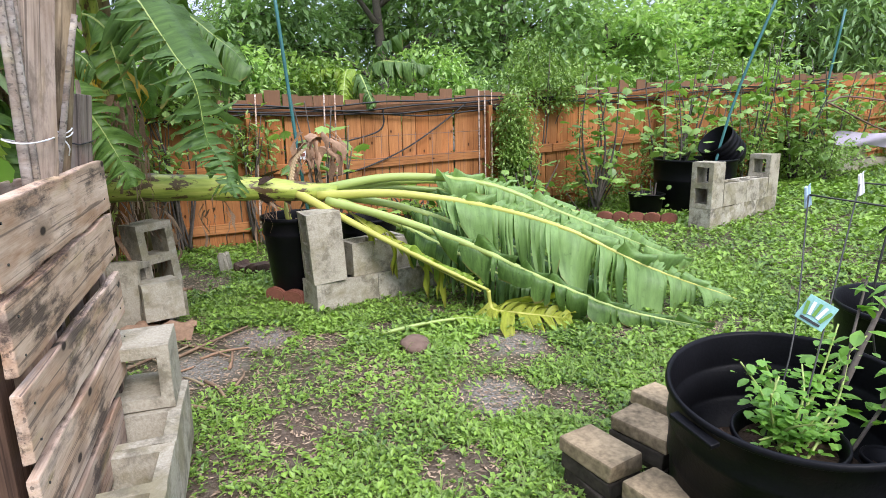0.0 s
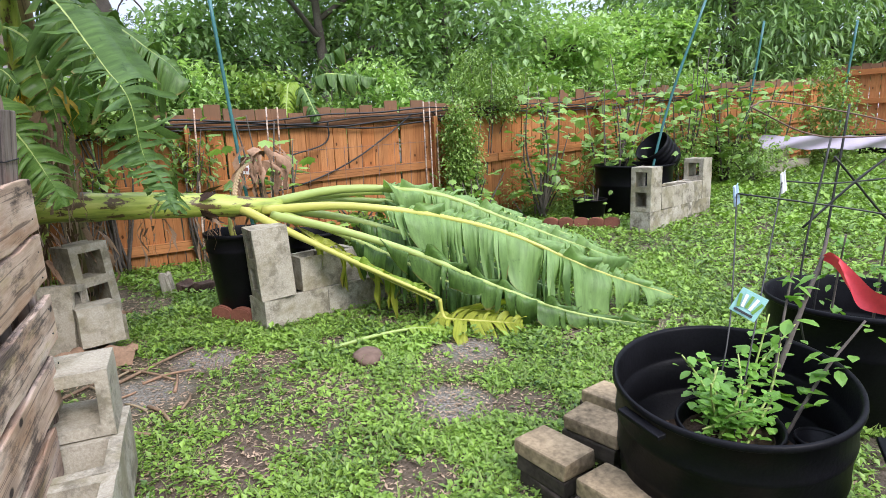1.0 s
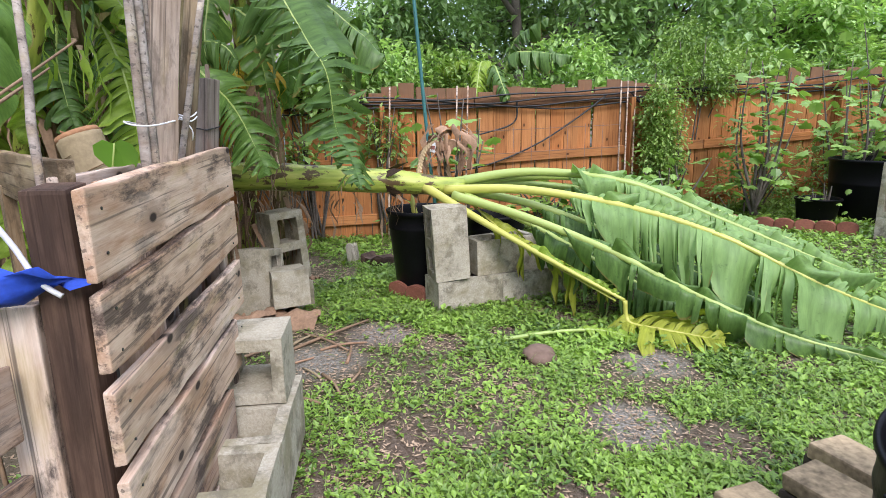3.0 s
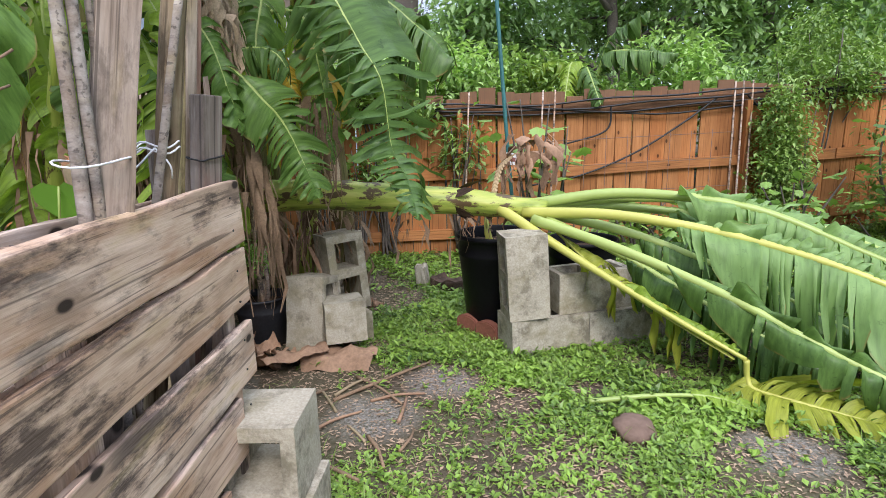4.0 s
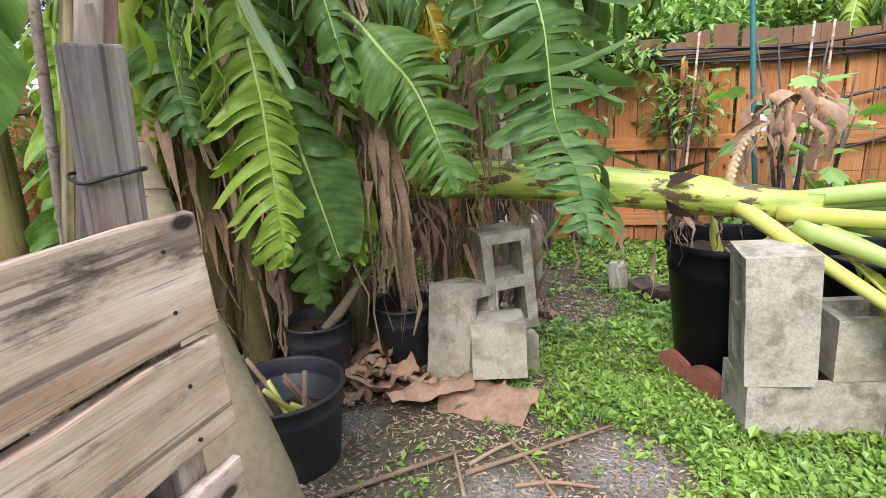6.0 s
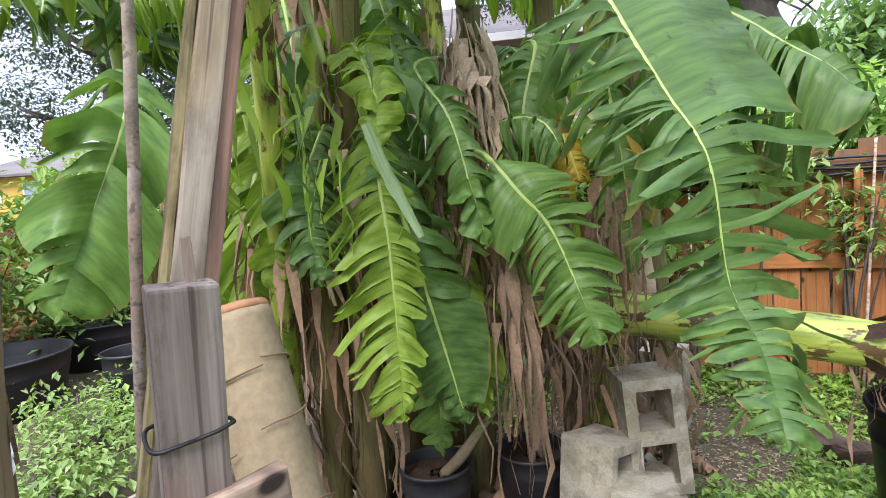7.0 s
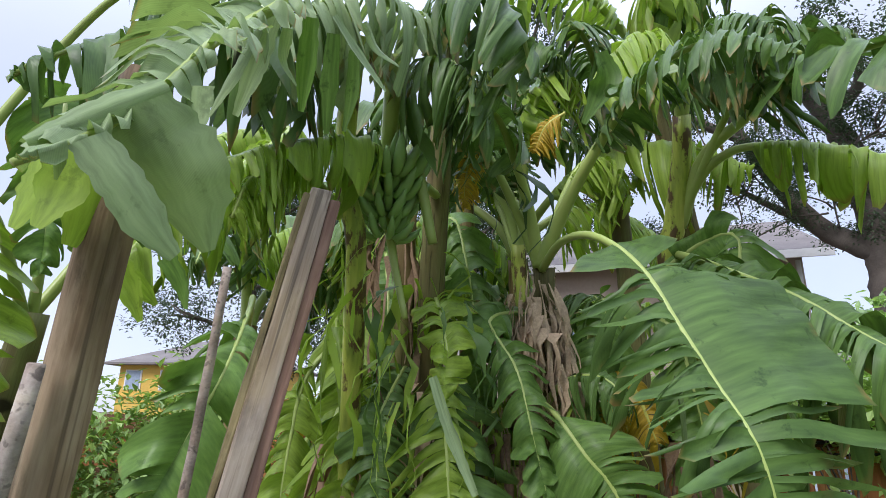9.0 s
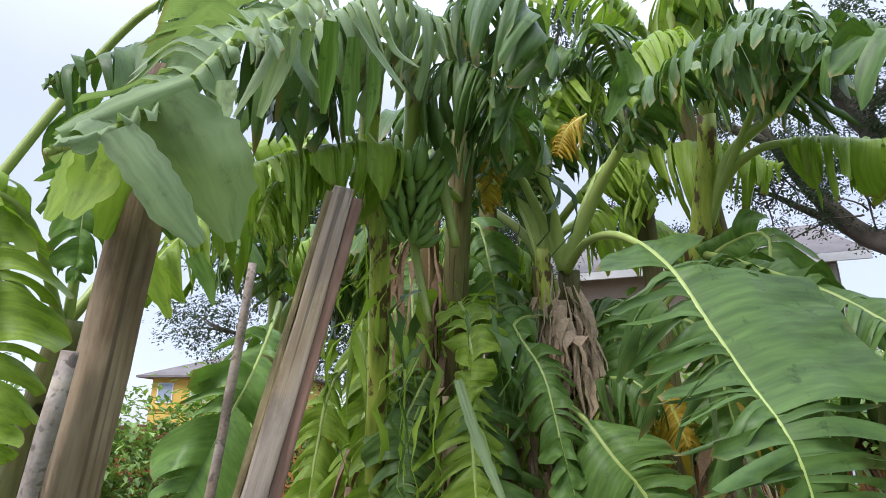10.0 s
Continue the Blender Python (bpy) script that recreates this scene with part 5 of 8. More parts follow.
def dry_skirt(plant, at, n, length, seed, spread=0.08, mat=None, wide=1.0, name="dead_foliage", label="hanging dry brown dead leaves"):
    """Dead leaves that hang down round a stem."""
    rng = random.Random(seed)
    vs, fs, base = [], [], 0
    at = np.array(at, dtype=float)
    for k in range(n):
        a = rng.uniform(0, 6.283)
        L = length * rng.uniform(0.4, 1.0)
        w = rng.uniform(0.003, 0.015) * wide
        o = at + np.array([math.cos(a) * spread, math.sin(a) * spread, rng.uniform(-0.15, 0.06)])
        side = np.array([-math.sin(a + rng.uniform(-0.8, 0.8)), math.cos(a + rng.uniform(-0.8, 0.8)), 0])
        sway = rng.uniform(0.1, 0.6) * spread
        m = 7
        for i in range(m):
            u = i / (m - 1)
            p = o + np.array([math.cos(a) * sway * math.sin(2.6 * u) * 1.6, math.sin(a) * sway * math.sin(2.6 * u) * 1.6, 0.03 * math.sin(3 * u) - L * u])
            p = p + np.array([rng.uniform(-1, 1), rng.uniform(-1, 1), 0]) * 0.022 * u
            ww = w * (1 - 0.6 * u) * (0.7 + 0.5 * math.sin(9 * u + k))
            tw = side * math.cos(2.2 * u) + np.array([math.cos(a), math.sin(a), 0]) * math.sin(2.2 * u)
            vs += [p - tw * ww, p + np.array([math.cos(a), math.sin(a), 0]) * ww * 0.5, p + tw * ww]
        for i in range(m - 1):
            b = base + 3 * i
            fs += [(b, b + 3, b + 4, b + 1), (b + 1, b + 4, b + 5, b + 2)]
        base += 3 * m
    ob = part(name, npmesh(name, np.array(vs), np.array(fs)), mat or STRAW, plant, label)
    ob["kind"] = "stuff"
    return ob


def finger_mesh():
    return tube("banana", ((0, 0, 0), (0.018, 0, -0.01), (0.045, 0, 0.012), (0.062, 0, 0.05), (0.066, 0, 0.075)), (0.005, 0.014, 0.016, 0.013, 0.004), 7, 9)


def build_clump():
    clump = "banana clump"
    # stem with the dry skirt and high petioles
    p = thing("banana_plant", label="banana plant with a skirt of dry dead leaves", category="banana plant", group=clump)
    stem_part(p, ((-2.16, 3.42, 0.0), (-2.02, 3.36, 0.7), (-1.86, 3.27, 1.35), (-1.77, 3.23, 1.74)), (0.065, 0.055, 0.045, 0.035), 1)
    dry_skirt(p, (-1.79, 3.18, 1.64), 80, 0.40, 1, 0.06, DRYLIT, 1.0)
    dry_skirt(p, (-1.90, 3.26, 1.30), 20, 0.7, 2, 0.08, None, 2.0)
    banana_leaf(p, ((-1.754, 3.203, 1.741), (-1.581, 3.219, 1.934), (-1.382, 3.226, 2.076), (-1.245, 3.206, 2.118), (-1.077, 3.187, 2.100), (-0.929, 3.179, 2.032), (-0.826, 3.203, 1.937)), 0.10, (0, 0, 1), 3, BANANA, start=0.36, torn=0.95, droop=0.5, grav=0.5, band=(0.012, 0.032), rad=(0.026, 0.012, 0.004))
    banana_leaf(p, ((-1.754, 3.203, 1.741), (-1.694, 3.125, 1.938), (-1.601, 3.010, 2.081), (-1.520, 2.921, 2.106), (-1.496, 2.834, 2.090), (-1.515, 2.782, 2.036)), 0.13, (0.35, -0.25, 1), 4, BANANA, start=0.46, torn=0.2, droop=0.6, grav=0.5, rad=(0.024, 0.014, 0.004))
    banana_leaf(p, ((-1.754, 3.203, 1.741), (-1.744, 3.107, 1.933), (-1.726, 3.011, 2.082), (-1.755, 2.948, 2.199), (-1.765, 2.863, 2.244), (-1.780, 2.765, 2.178)), 0.13, (0, 0, 1), 5, BANANA, start=0.5, torn=0.95, droop=0.9, grav=0.9, band=(0.012, 0.032), rad=(0.020, 0.012, 0.004))
    banana_leaf(p, ((-1.759, 3.213, 1.743), (-1.713, 3.258, 1.928), (-1.664, 3.318, 2.075), (-1.646, 3.410, 2.100), (-1.639, 3.501, 1.963)), 0.1, (0.2, -0.2, 1), 6, BANANA_LIT, start=0.45, torn=0.95, droop=0.9, grav=0.9, band=(0.012, 0.032), rad=(0.020, 0.012, 0.004))
    # the great leaf that hangs toward the lawn
    banana_leaf(p, ((-1.742, 3.207, 1.730), (-1.504, 3.113, 1.737), (-1.343, 3.081, 1.712), (-1.241, 3.084, 1.655), (-1.154, 3.089, 1.568), (-1.090, 3.095, 1.459), (-1.027, 3.112, 1.337), (-0.956, 3.116, 1.215), (-0.944, 3.145, 1.000), (-0.884, 3.130, 0.902), (-0.839, 3.098, 0.815), (-0.813, 3.073, 0.756)),
                0.27, (0.86, -0.25, 0.40), 7, BANANA, rad=(0.014, 0.007, 0.003), start=0.34, torn=1.0, droop=0.06, grav=0.06, skew=0.12, sides=(0.72, 1.0), fan=0.3, whole=((0.34, 0.42, 1, -0.5, 0.8), (0.34, 0.41, -1, -0.7, 0.8), (0.43, 0.635, -1, -0.05, 1.25)), band=(0.007, 0.019), gap=0.35, root=(0.05, 0.6),
                label="long drooping green banana leaf torn into bands")
    banana_leaf(p, ((-1.759, 3.016, 2.133), (-1.773, 2.975, 2.099), (-1.806, 2.965, 2.017), (-1.838, 2.974, 1.932)), 0.06, (0.7, -0.5, 0.4), 201, BANANA_YEL, MIDRIB_YEL, start=0.1, torn=0.9, droop=0.5, grav=0.4, rad=(0.007, 0.005, 0.002), label="yellowing dying banana leaf")
    banana_leaf(p, ((-1.659, 3.267, 2.259), (-1.713, 3.223, 2.223), (-1.768, 3.207, 2.150)), 0.07, (0.7, -0.5, 0.4), 202, BANANA_YEL, MIDRIB_YEL, start=0.1, torn=0.6, droop=0.5, grav=0.4, rad=(0.007, 0.005, 0.002), label="yellowing dying banana leaf")
    banana_leaf(p, ((-1.587, 3.397, 1.333), (-1.609, 3.341, 1.306), (-1.619, 3.311, 1.240), (-1.623, 3.301, 1.186)), 0.07, (0.7, -0.5, 0.4), 203, BANANA_YEL, MIDRIB_YEL, start=0.1, torn=0.9, droop=0.5, grav=0.4, rad=(0.007, 0.005, 0.002), label="yellowing dying banana leaf")
    banana_leaf(p, ((-1.778, 3.208, 1.301), (-1.692, 3.228, 1.370), (-1.598, 3.253, 1.387), (-1.521, 3.273, 1.360), (-1.475, 3.283, 1.289)), 0.09, (0.3, -0.3, 1), 204, BANANA, start=0.3, torn=0.6, droop=0.8, grav=0.8, rad=(0.014, 0.010, 0.003))
    # yellow leaf
    banana_leaf(p, ((-1.80, 3.26, 1.45), (-1.72, 3.38, 1.46), (-1.66, 3.46, 1.36), (-1.62, 3.5, 1.2)), 0.09, (0.6, -0.5, 0.5), 8, BANANA_YEL, MIDRIB_YEL, start=0.3, torn=0.8, droop=0.4, label="yellowing dying banana leaf")
    # short leaf below it
    banana_leaf(p, ((-1.78, 3.16, 1.34), (-1.62, 3.14, 1.29), (-1.52, 3.17, 1.18), (-1.47, 3.22, 1.09), (-1.40, 3.24, 0.93), (-1.345, 3.25, 0.79)), 0.145, (0.72, -0.60, 0.3), 9, BANANA_MID, start=0.26, torn=0.8, droop=0.25, grav=0.1, skew=0.4, whole=((0.26, 0.48, 1), (0.26, 0.46, -1)), rad=(0.010, 0.007, 0.003),
                label="green banana leaf hanging over the blocks")
    # the plant with the bunch
    q = thing("banana_plant", label="tall banana plant bearing a green bunch", category="banana plant", group=clump)
    stem_part(q, ((-2.30, 3.02, 0.0), (-2.08, 2.95, 0.9), (-1.88, 2.88, 1.6), (-1.72, 2.84, 2.05), (-1.62, 2.83, 2.4)), (0.065, 0.055, 0.045, 0.04, 0.03), 2)
    for k, at in enumerate(((-2.16, 2.97, 0.6), (-2.06, 2.94, 1.0), (-1.95, 2.91, 1.35))):
        dry_skirt(q, at, 22, 0.5, 320 + k, 0.07, (STRAW, SHEATH, DRYLIT)[k], 1.4)
    banana_leaf(q, ((-1.62, 2.83, 2.38), (-1.25, 2.66, 2.45), (-0.940, 2.346, 1.934), (-0.872, 2.285, 1.791), (-0.819, 2.233, 1.697), (-0.712, 2.209, 1.594), (-0.688, 2.179, 1.528), (-0.675, 2.155, 1.488), (-0.656, 2.129, 1.452), (-0.640, 2.108, 1.429)), 0.115, (0.8, -0.2, 0.35), 64, BANANA_PALE, start=0.46, torn=1.0, droop=0.12, grav=0.35, skew=0.35, band=(0.006, 0.016), gap=0.5, ragged=0.45, fan=0.3, sides=(0.95, 0.32), root=(0.0, 0.2), rad=(0.020, 0.011, 0.003), label="pale underside of a torn banana leaf")
    banana_leaf(q, ((-1.62, 2.83, 2.38), (-1.323, 2.489, 2.231), (-1.305, 2.413, 2.161), (-1.299, 2.346, 2.099), (-1.317, 2.299, 2.029), (-1.341, 2.281, 1.955)), 0.13, (0.2, 0, 1), 70, BANANA_PALE, start=0.15, torn=0.95, droop=0.9, grav=0.9, band=(0.012, 0.032), rad=(0.020, 0.012, 0.004))
    banana_leaf(q, ((-1.62, 2.83, 2.30), (-1.469, 2.698, 2.180), (-1.385, 2.733, 2.131), (-1.360, 2.783, 2.061), (-1.380, 2.825, 1.974)), 0.12, (0.2, 0, 1), 73, BANANA, start=0.2, torn=0.95, droop=0.9, grav=0.9, band=(0.012, 0.032), rad=(0.020, 0.012, 0.004))
    banana_leaf(q, ((-1.62, 2.83, 2.38), (-1.349, 2.753, 2.331), (-1.258, 2.814, 2.238), (-1.240, 2.856, 2.147), (-1.268, 2.895, 2.062)), 0.15, (0.2, 0, 1), 74, BANANA, start=0.2, torn=0.6, droop=0.8, grav=0.7, rad=(0.020, 0.012, 0.004))
    banana_leaf(q, ((-1.74, 2.84, 1.92), (-1.565, 2.617, 1.942), (-1.506, 2.514, 1.930), (-1.462, 2.390, 1.879), (-1.420, 2.295, 1.822), (-1.376, 2.210, 1.749)), 0.095, (0.1, 0, 1), 75, BANANA_LIT, start=0.35, torn=0.95, droop=0.9, grav=0.9, band=(0.012, 0.032), rad=(0.014, 0.012, 0.004))
    stalk = part("fruit_stalk", tube("fruit_stalk", ((-1.492, 2.616, 2.186), (-1.525, 2.620, 2.059), (-1.588, 2.634, 1.955), (-1.656, 2.659, 1.831), (-1.699, 2.692, 1.703), (-1.66, 2.72, 1.52)), (0.024, 0.022, 0.018, 0.012, 0.008), 10, 24), MIDRIB, q)
    fm = finger_mesh()
    fm.materials.append(FRUIT)
    rng = random.Random(5)
    hands = spline(((-1.606, 2.646, 1.921), (-1.637, 2.651, 1.872), (-1.657, 2.657, 1.831), (-1.681, 2.664, 1.772)), 4)
    for tier, (cx, cy, cz) in enumerate(hands):
        for row in range(2):
            for k in range(10 - tier):
                a = radians(-28) + radians(-125 + 250 * (k + 0.5 * row) / (9 - tier)) + rng.uniform(-0.08, 0.08)
                ob = new("banana", fm)
                ob.parent = stalk
                sc = (1.06 - 0.09 * tier) * rng.uniform(0.88, 1.10)
                ob.matrix_basis = (Matrix.Translation((cx, cy, cz - 0.022 * row)) @ Matrix.Rotation(a, 4, "Z") @ Matrix.Translation((0.012 + 0.012 * row, 0, 0))
                                   @ Matrix.Rotation(radians(rng.uniform(-10, 16) + 14 * row), 4, "Y") @ Matrix.Rotation(rng.uniform(-0.15, 0.15), 4, "X") @ Matrix.Diagonal((sc, sc * 0.92, sc, 1)))
    part("cut_petiole", tube("cut_petiole", ((-1.604, 2.707, 1.993), (-1.591, 2.724, 1.909), (-1.579, 2.742, 1.812), (-1.582, 2.765, 1.712)), (0.017, 0.016, 0.014, 0.013), 10, 14), MIDRIB, q, "pale green hanging leaf stalk")
    # leaves in the middle of the clump
    r = thing("banana_plant", label="banana plant with bright drooping leaves", category="banana plant", group=clump)
    stem_part(r, ((-2.45, 3.15, 0.0), (-2.30, 3.05, 0.8), (-2.15, 2.98, 1.5)), (0.06, 0.05, 0.035), 3)
    banana_leaf(r, ((-2.15, 2.98, 1.45), (-1.98, 2.90, 1.62), (-1.818, 2.880, 1.432), (-1.740, 2.865, 1.310), (-1.702, 2.860, 1.190), (-1.683, 2.860, 1.051), (-1.662, 2.851, 0.848), (-1.628, 2.833, 0.629)), 0.185, (0.88, -0.42, 0.1), 12, BANANA_LIT,
                start=0.40, torn=1.0, droop=0.08, grav=0.10, skew=0.55, sides=(1.0, 0.5), gap=0.7, fan=0.18, band=(0.018, 0.034), root=(0.0, 0.1), rad=(0.012, 0.008, 0.003), label="bright green leaf torn into narrow bands")
    banana_leaf(r, ((-2.15, 3.0, 1.48), (-2.08, 3.03, 1.52), (-1.78, 2.90, 1.36), (-1.70, 2.92, 1.13), (-1.70, 2.97, 0.93), (-1.68, 3.02, 0.70), (-1.67, 3.05, 0.55)), 0.15, (0.85, -0.5, 0.1), 13, BANANA, start=0.28, torn=0.5, droop=0.3, grav=0.15, skew=0.4, whole=((0.66, 0.95, -1), (0.7, 0.9, 1)))
    banana_leaf(r, ((-2.2, 2.98, 1.45), (-2.4, 2.92, 1.62), (-2.55, 2.90, 1.55), (-2.58, 2.91, 1.31), (-2.56, 2.93, 0.97), (-2.55, 2.95, 0.55)), 0.22, (0.85, -0.45, 0.1), 14, BANANA, start=0.22, torn=0.6, droop=0.35, grav=0.15, skew=0.45)
    for k, at in enumerate(((-2.36, 3.09, 0.55), (-2.28, 3.04, 0.95))):
        dry_skirt(r, at, 22, 0.5, 330 + k, 0.075, (SHEATH, STRAW)[k], 1.4)
    banana_leaf(r, ((-2.15, 2.98, 1.48), (-1.85, 2.88, 1.62), (-1.631, 2.830, 1.449), (-1.601, 2.813, 1.382), (-1.596, 2.805, 1.298)), 0.13, (0.88, -0.42, 0.1), 205, BANANA_LIT, start=0.12, torn=1.0, droop=0.15, grav=0.1, skew=-0.15, sides=(0.7, 1.0), band=(0.03, 0.07), gap=0.45, rad=(0.010, 0.007, 0.003))
    banana_leaf(r, ((-2.15, 2.98, 1.48), (-2.0, 2.86, 1.45), (-1.888, 2.731, 1.279), (-1.867, 2.719, 1.187), (-1.847, 2.715, 1.085), (-1.818, 2.715, 0.976)), 0.13, (0.88, -0.42, 0.1), 206, BANANA, start=0.2, torn=0.95, droop=0.25, grav=0.25, skew=0.3, band=(0.02, 0.05), gap=0.5, rad=(0.010, 0.007, 0.003))
    # other stems
    for k, (pts, rad, n, ln, lab) in enumerate((
            (((-2.40, 2.75, 0.0), (-2.05, 2.68, 1.0), (-1.674, 2.583, 1.668), (-1.622, 2.539, 1.801), (-1.556, 2.510, 1.969), (-1.447, 2.501, 2.186)), (0.065, 0.05, 0.036, 0.030, 0.028, 0.024), 0, (1.0, 1.4), "tall banana plant with torn arching leaves"),
            (((-2.05, 3.98, 0.0), (-1.90, 3.95, 1.0), (-1.756, 3.747, 1.803), (-1.717, 3.746, 1.910), (-1.616, 3.719, 2.160), (-1.563, 3.685, 2.291)), (0.07, 0.055, 0.05, 0.045, 0.04, 0.03), 0, (1.0, 1.4), "banana plant with long pale petioles"),
            (((-2.65, 3.65, 0.0), (-2.5, 3.58, 1.2), (-2.40, 3.50, 1.95)), (0.08, 0.065, 0.045), 6, (0.9, 1.3), "banana plant at the back of the clump"),
            (((-3.05, 2.85, 0.0), (-3.0, 2.84, 1.0), (-2.95, 2.83, 1.75)), (0.06, 0.05, 0.035), 6, (0.8, 1.1), "young banana plant with light green stems"),
            (((-2.85, 3.2, 0.0), (-2.75, 3.1, 1.0), (-2.68, 3.0, 1.6)), (0.06, 0.05, 0.035), 6, (0.8, 1.1), "young banana plant with light green stems"),
            (((-3.0, 4.1, 0.0), (-2.9, 4.05, 1.0), (-2.8, 4.0, 1.55)), (0.08, 0.065, 0.045), 5, (0.8, 1.2), "banana plant at the back of the clump"))):
        s = thing("banana_plant", label=lab, category="banana plant", group=clump)
        stem_part(s, pts, rad, 20 + k, mat=STEM if k < 2 else None)
        dry_skirt(s, np.array(pts[1]) + np.array([0, 0, 0.15]), 20, 0.7, 340 + k, 0.075, (SHEATH, DRYLIT, STRAW)[k % 3], 1.6)
        dry_skirt(s, 0.5 * (np.array(pts[0]) + np.array(pts[1])), 18, 0.5, 360 + k, 0.085, (STRAW, SHEATH)[k % 2], 1.7)
        if n:
            crown_leaves(s, pts[-1], n, 11 + 3 * k, ln, 0.17, 0.8, mats=(0.5,))
        if k == 0:
            banana_leaf(s, ((-1.633, 2.525, 1.779), (-1.577, 2.461, 1.817), (-1.524, 2.410, 1.834), (-1.461, 2.346, 1.818), (-1.437, 2.286, 1.755), (-1.436, 2.259, 1.670)), 0.085, (0.2, 0.1, 1), 50, BANANA_LIT, start=0.4, torn=0.95, droop=0.9, grav=0.9, band=(0.012, 0.032), rad=(0.020, 0.012, 0.004))
            banana_leaf(s, ((-1.440, 2.498, 2.197), (-1.405, 2.431, 2.226), (-1.422, 2.360, 2.184), (-1.468, 2.331, 2.087), (-1.517, 2.333, 1.983)), 0.14, (0.2, 0.1, 1), 54, BANANA, start=0.2, torn=0.95, droop=0.9, grav=0.9, band=(0.012, 0.032), rad=(0.020, 0.012, 0.004))
        if k == 1:
            banana_leaf(s, ((-1.708, 3.751, 1.919), (-1.605, 3.756, 2.057), (-1.498, 3.745, 2.169), (-1.378, 3.715, 2.258), (-1.301, 3.686, 2.284), (-1.201, 3.651, 2.333), (-1.098, 3.555, 2.361)), 0.15, (0.5, -0.4, 0.6), 51, BANANA, start=0.62, torn=0.95, droop=0.9, grav=0.9, band=(0.012, 0.032), rad=(0.020, 0.012, 0.004))
            banana_leaf(s, ((-1.697, 3.756, 1.933), (-1.558, 3.754, 2.139), (-1.377, 3.751, 2.202), (-1.225, 3.710, 2.222), (-1.118, 3.664, 2.190), (-0.958, 3.597, 2.129), (-0.809, 3.526, 2.051), (-0.700, 3.504, 1.949)), 0.2, (0.4, -0.5, 0.7), 52, BANANA, start=0.45, torn=0.4, droop=0.3, grav=0.2, skew=0.2, sides=(1.0, 0.35), rad=(0.026, 0.014, 0.004))
            banana_leaf(s, ((-1.652, 3.760, 2.020), (-1.563, 3.769, 2.102), (-1.478, 3.783, 2.131), (-1.394, 3.785, 2.118), (-1.272, 3.824, 2.078), (-1.164, 3.854, 2.020), (-1.039, 3.896, 1.931)), 0.11, (0.1, 0, 1), 55, BANANA_LIT, start=0.42, torn=0.85, droop=0.9, grav=0.7, rad=(0.020, 0.012, 0.004))
            banana_leaf(s, ((-1.574, 3.693, 2.266), (-1.497, 3.607, 2.376), (-1.420, 3.482, 2.419), (-1.389, 3.360, 2.402), (-1.429, 3.292, 2.338), (-1.495, 3.297, 2.252)), 0.14, (0.2, 0, 1), 56, BANANA_LIT, start=0.3, torn=0.95, droop=0.9, grav=0.9, band=(0.012, 0.032), rad=(0.020, 0.012, 0.004))
            banana_leaf(s, ((-1.564, 3.690, 2.282), (-1.450, 3.631, 2.398), (-1.288, 3.540, 2.393), (-1.163, 3.514, 2.357), (-1.071, 3.511, 2.258)), 0.15, (0.2, 0, 1), 57, BANANA, start=0.3, torn=0.95, droop=0.9, grav=0.9, band=(0.012, 0.032), rad=(0.020, 0.012, 0.004))
            banana_leaf(s, ((-1.660, 3.693, 1.816), (-1.483, 3.602, 1.741), (-1.302, 3.513, 1.654), (-1.145, 3.527, 1.560), (-1.039, 3.551, 1.468), (-0.942, 3.556, 1.388), (-0.890, 3.585, 1.299)), 0.19, (0.55, -0.35, 0.75), 58, BANANA, start=0.2, torn=0.8, droop=0.5, grav=0.8, skew=0.25, band=(0.02, 0.045), gap=0.35, rad=(0.014, 0.009, 0.003))
    # pale young stems behind the skirted plant
    s = thing("banana_plant", label="young banana plant with pale upright stalks", category="banana plant", group=clump)
    stem_part(s, ((-2.35, 3.55, 0.0), (-2.25, 3.50, 0.9), (-2.176, 3.380, 1.783), (-2.144, 3.358, 1.937)), (0.06, 0.05, 0.04, 0.03), 64, mat=STEM)
    banana_leaf(s, ((-2.151, 3.357, 1.915), (-2.132, 3.311, 2.045), (-2.123, 3.237, 2.161), (-2.156, 3.186, 2.274), (-2.209, 3.113, 2.356)), 0.09, (0.2, 0, 1), 66, BANANA_LIT, start=0.65, torn=0.95, droop=0.9, grav=0.9, band=(0.012, 0.032), rad=(0.020, 0.012, 0.004))
    banana_leaf(s, ((-2.149, 3.361, 1.915), (-2.092, 3.350, 2.086), (-2.007, 3.326, 2.289), (-1.907, 3.319, 2.456), (-1.816, 3.375, 2.528), (-1.818, 3.474, 2.424)), 0.14, (0.2, 0, 1), 67, BANANA_LIT, start=0.5, torn=0.95, droop=0.9, grav=0.9, band=(0.012, 0.032), rad=(0.020, 0.012, 0.004))
    banana_leaf(s, ((-2.156, 3.354, 1.904), (-2.184, 3.314, 2.062), (-2.218, 3.301, 2.144), (-2.277, 3.323, 2.258), (-2.299, 3.403, 2.376)), 0.07, (0.2, 0, 1), 68, BANANA_LIT, start=0.6, torn=0.95, droop=0.9, grav=0.9, band=(0.012, 0.032), rad=(0.020, 0.012, 0.004))
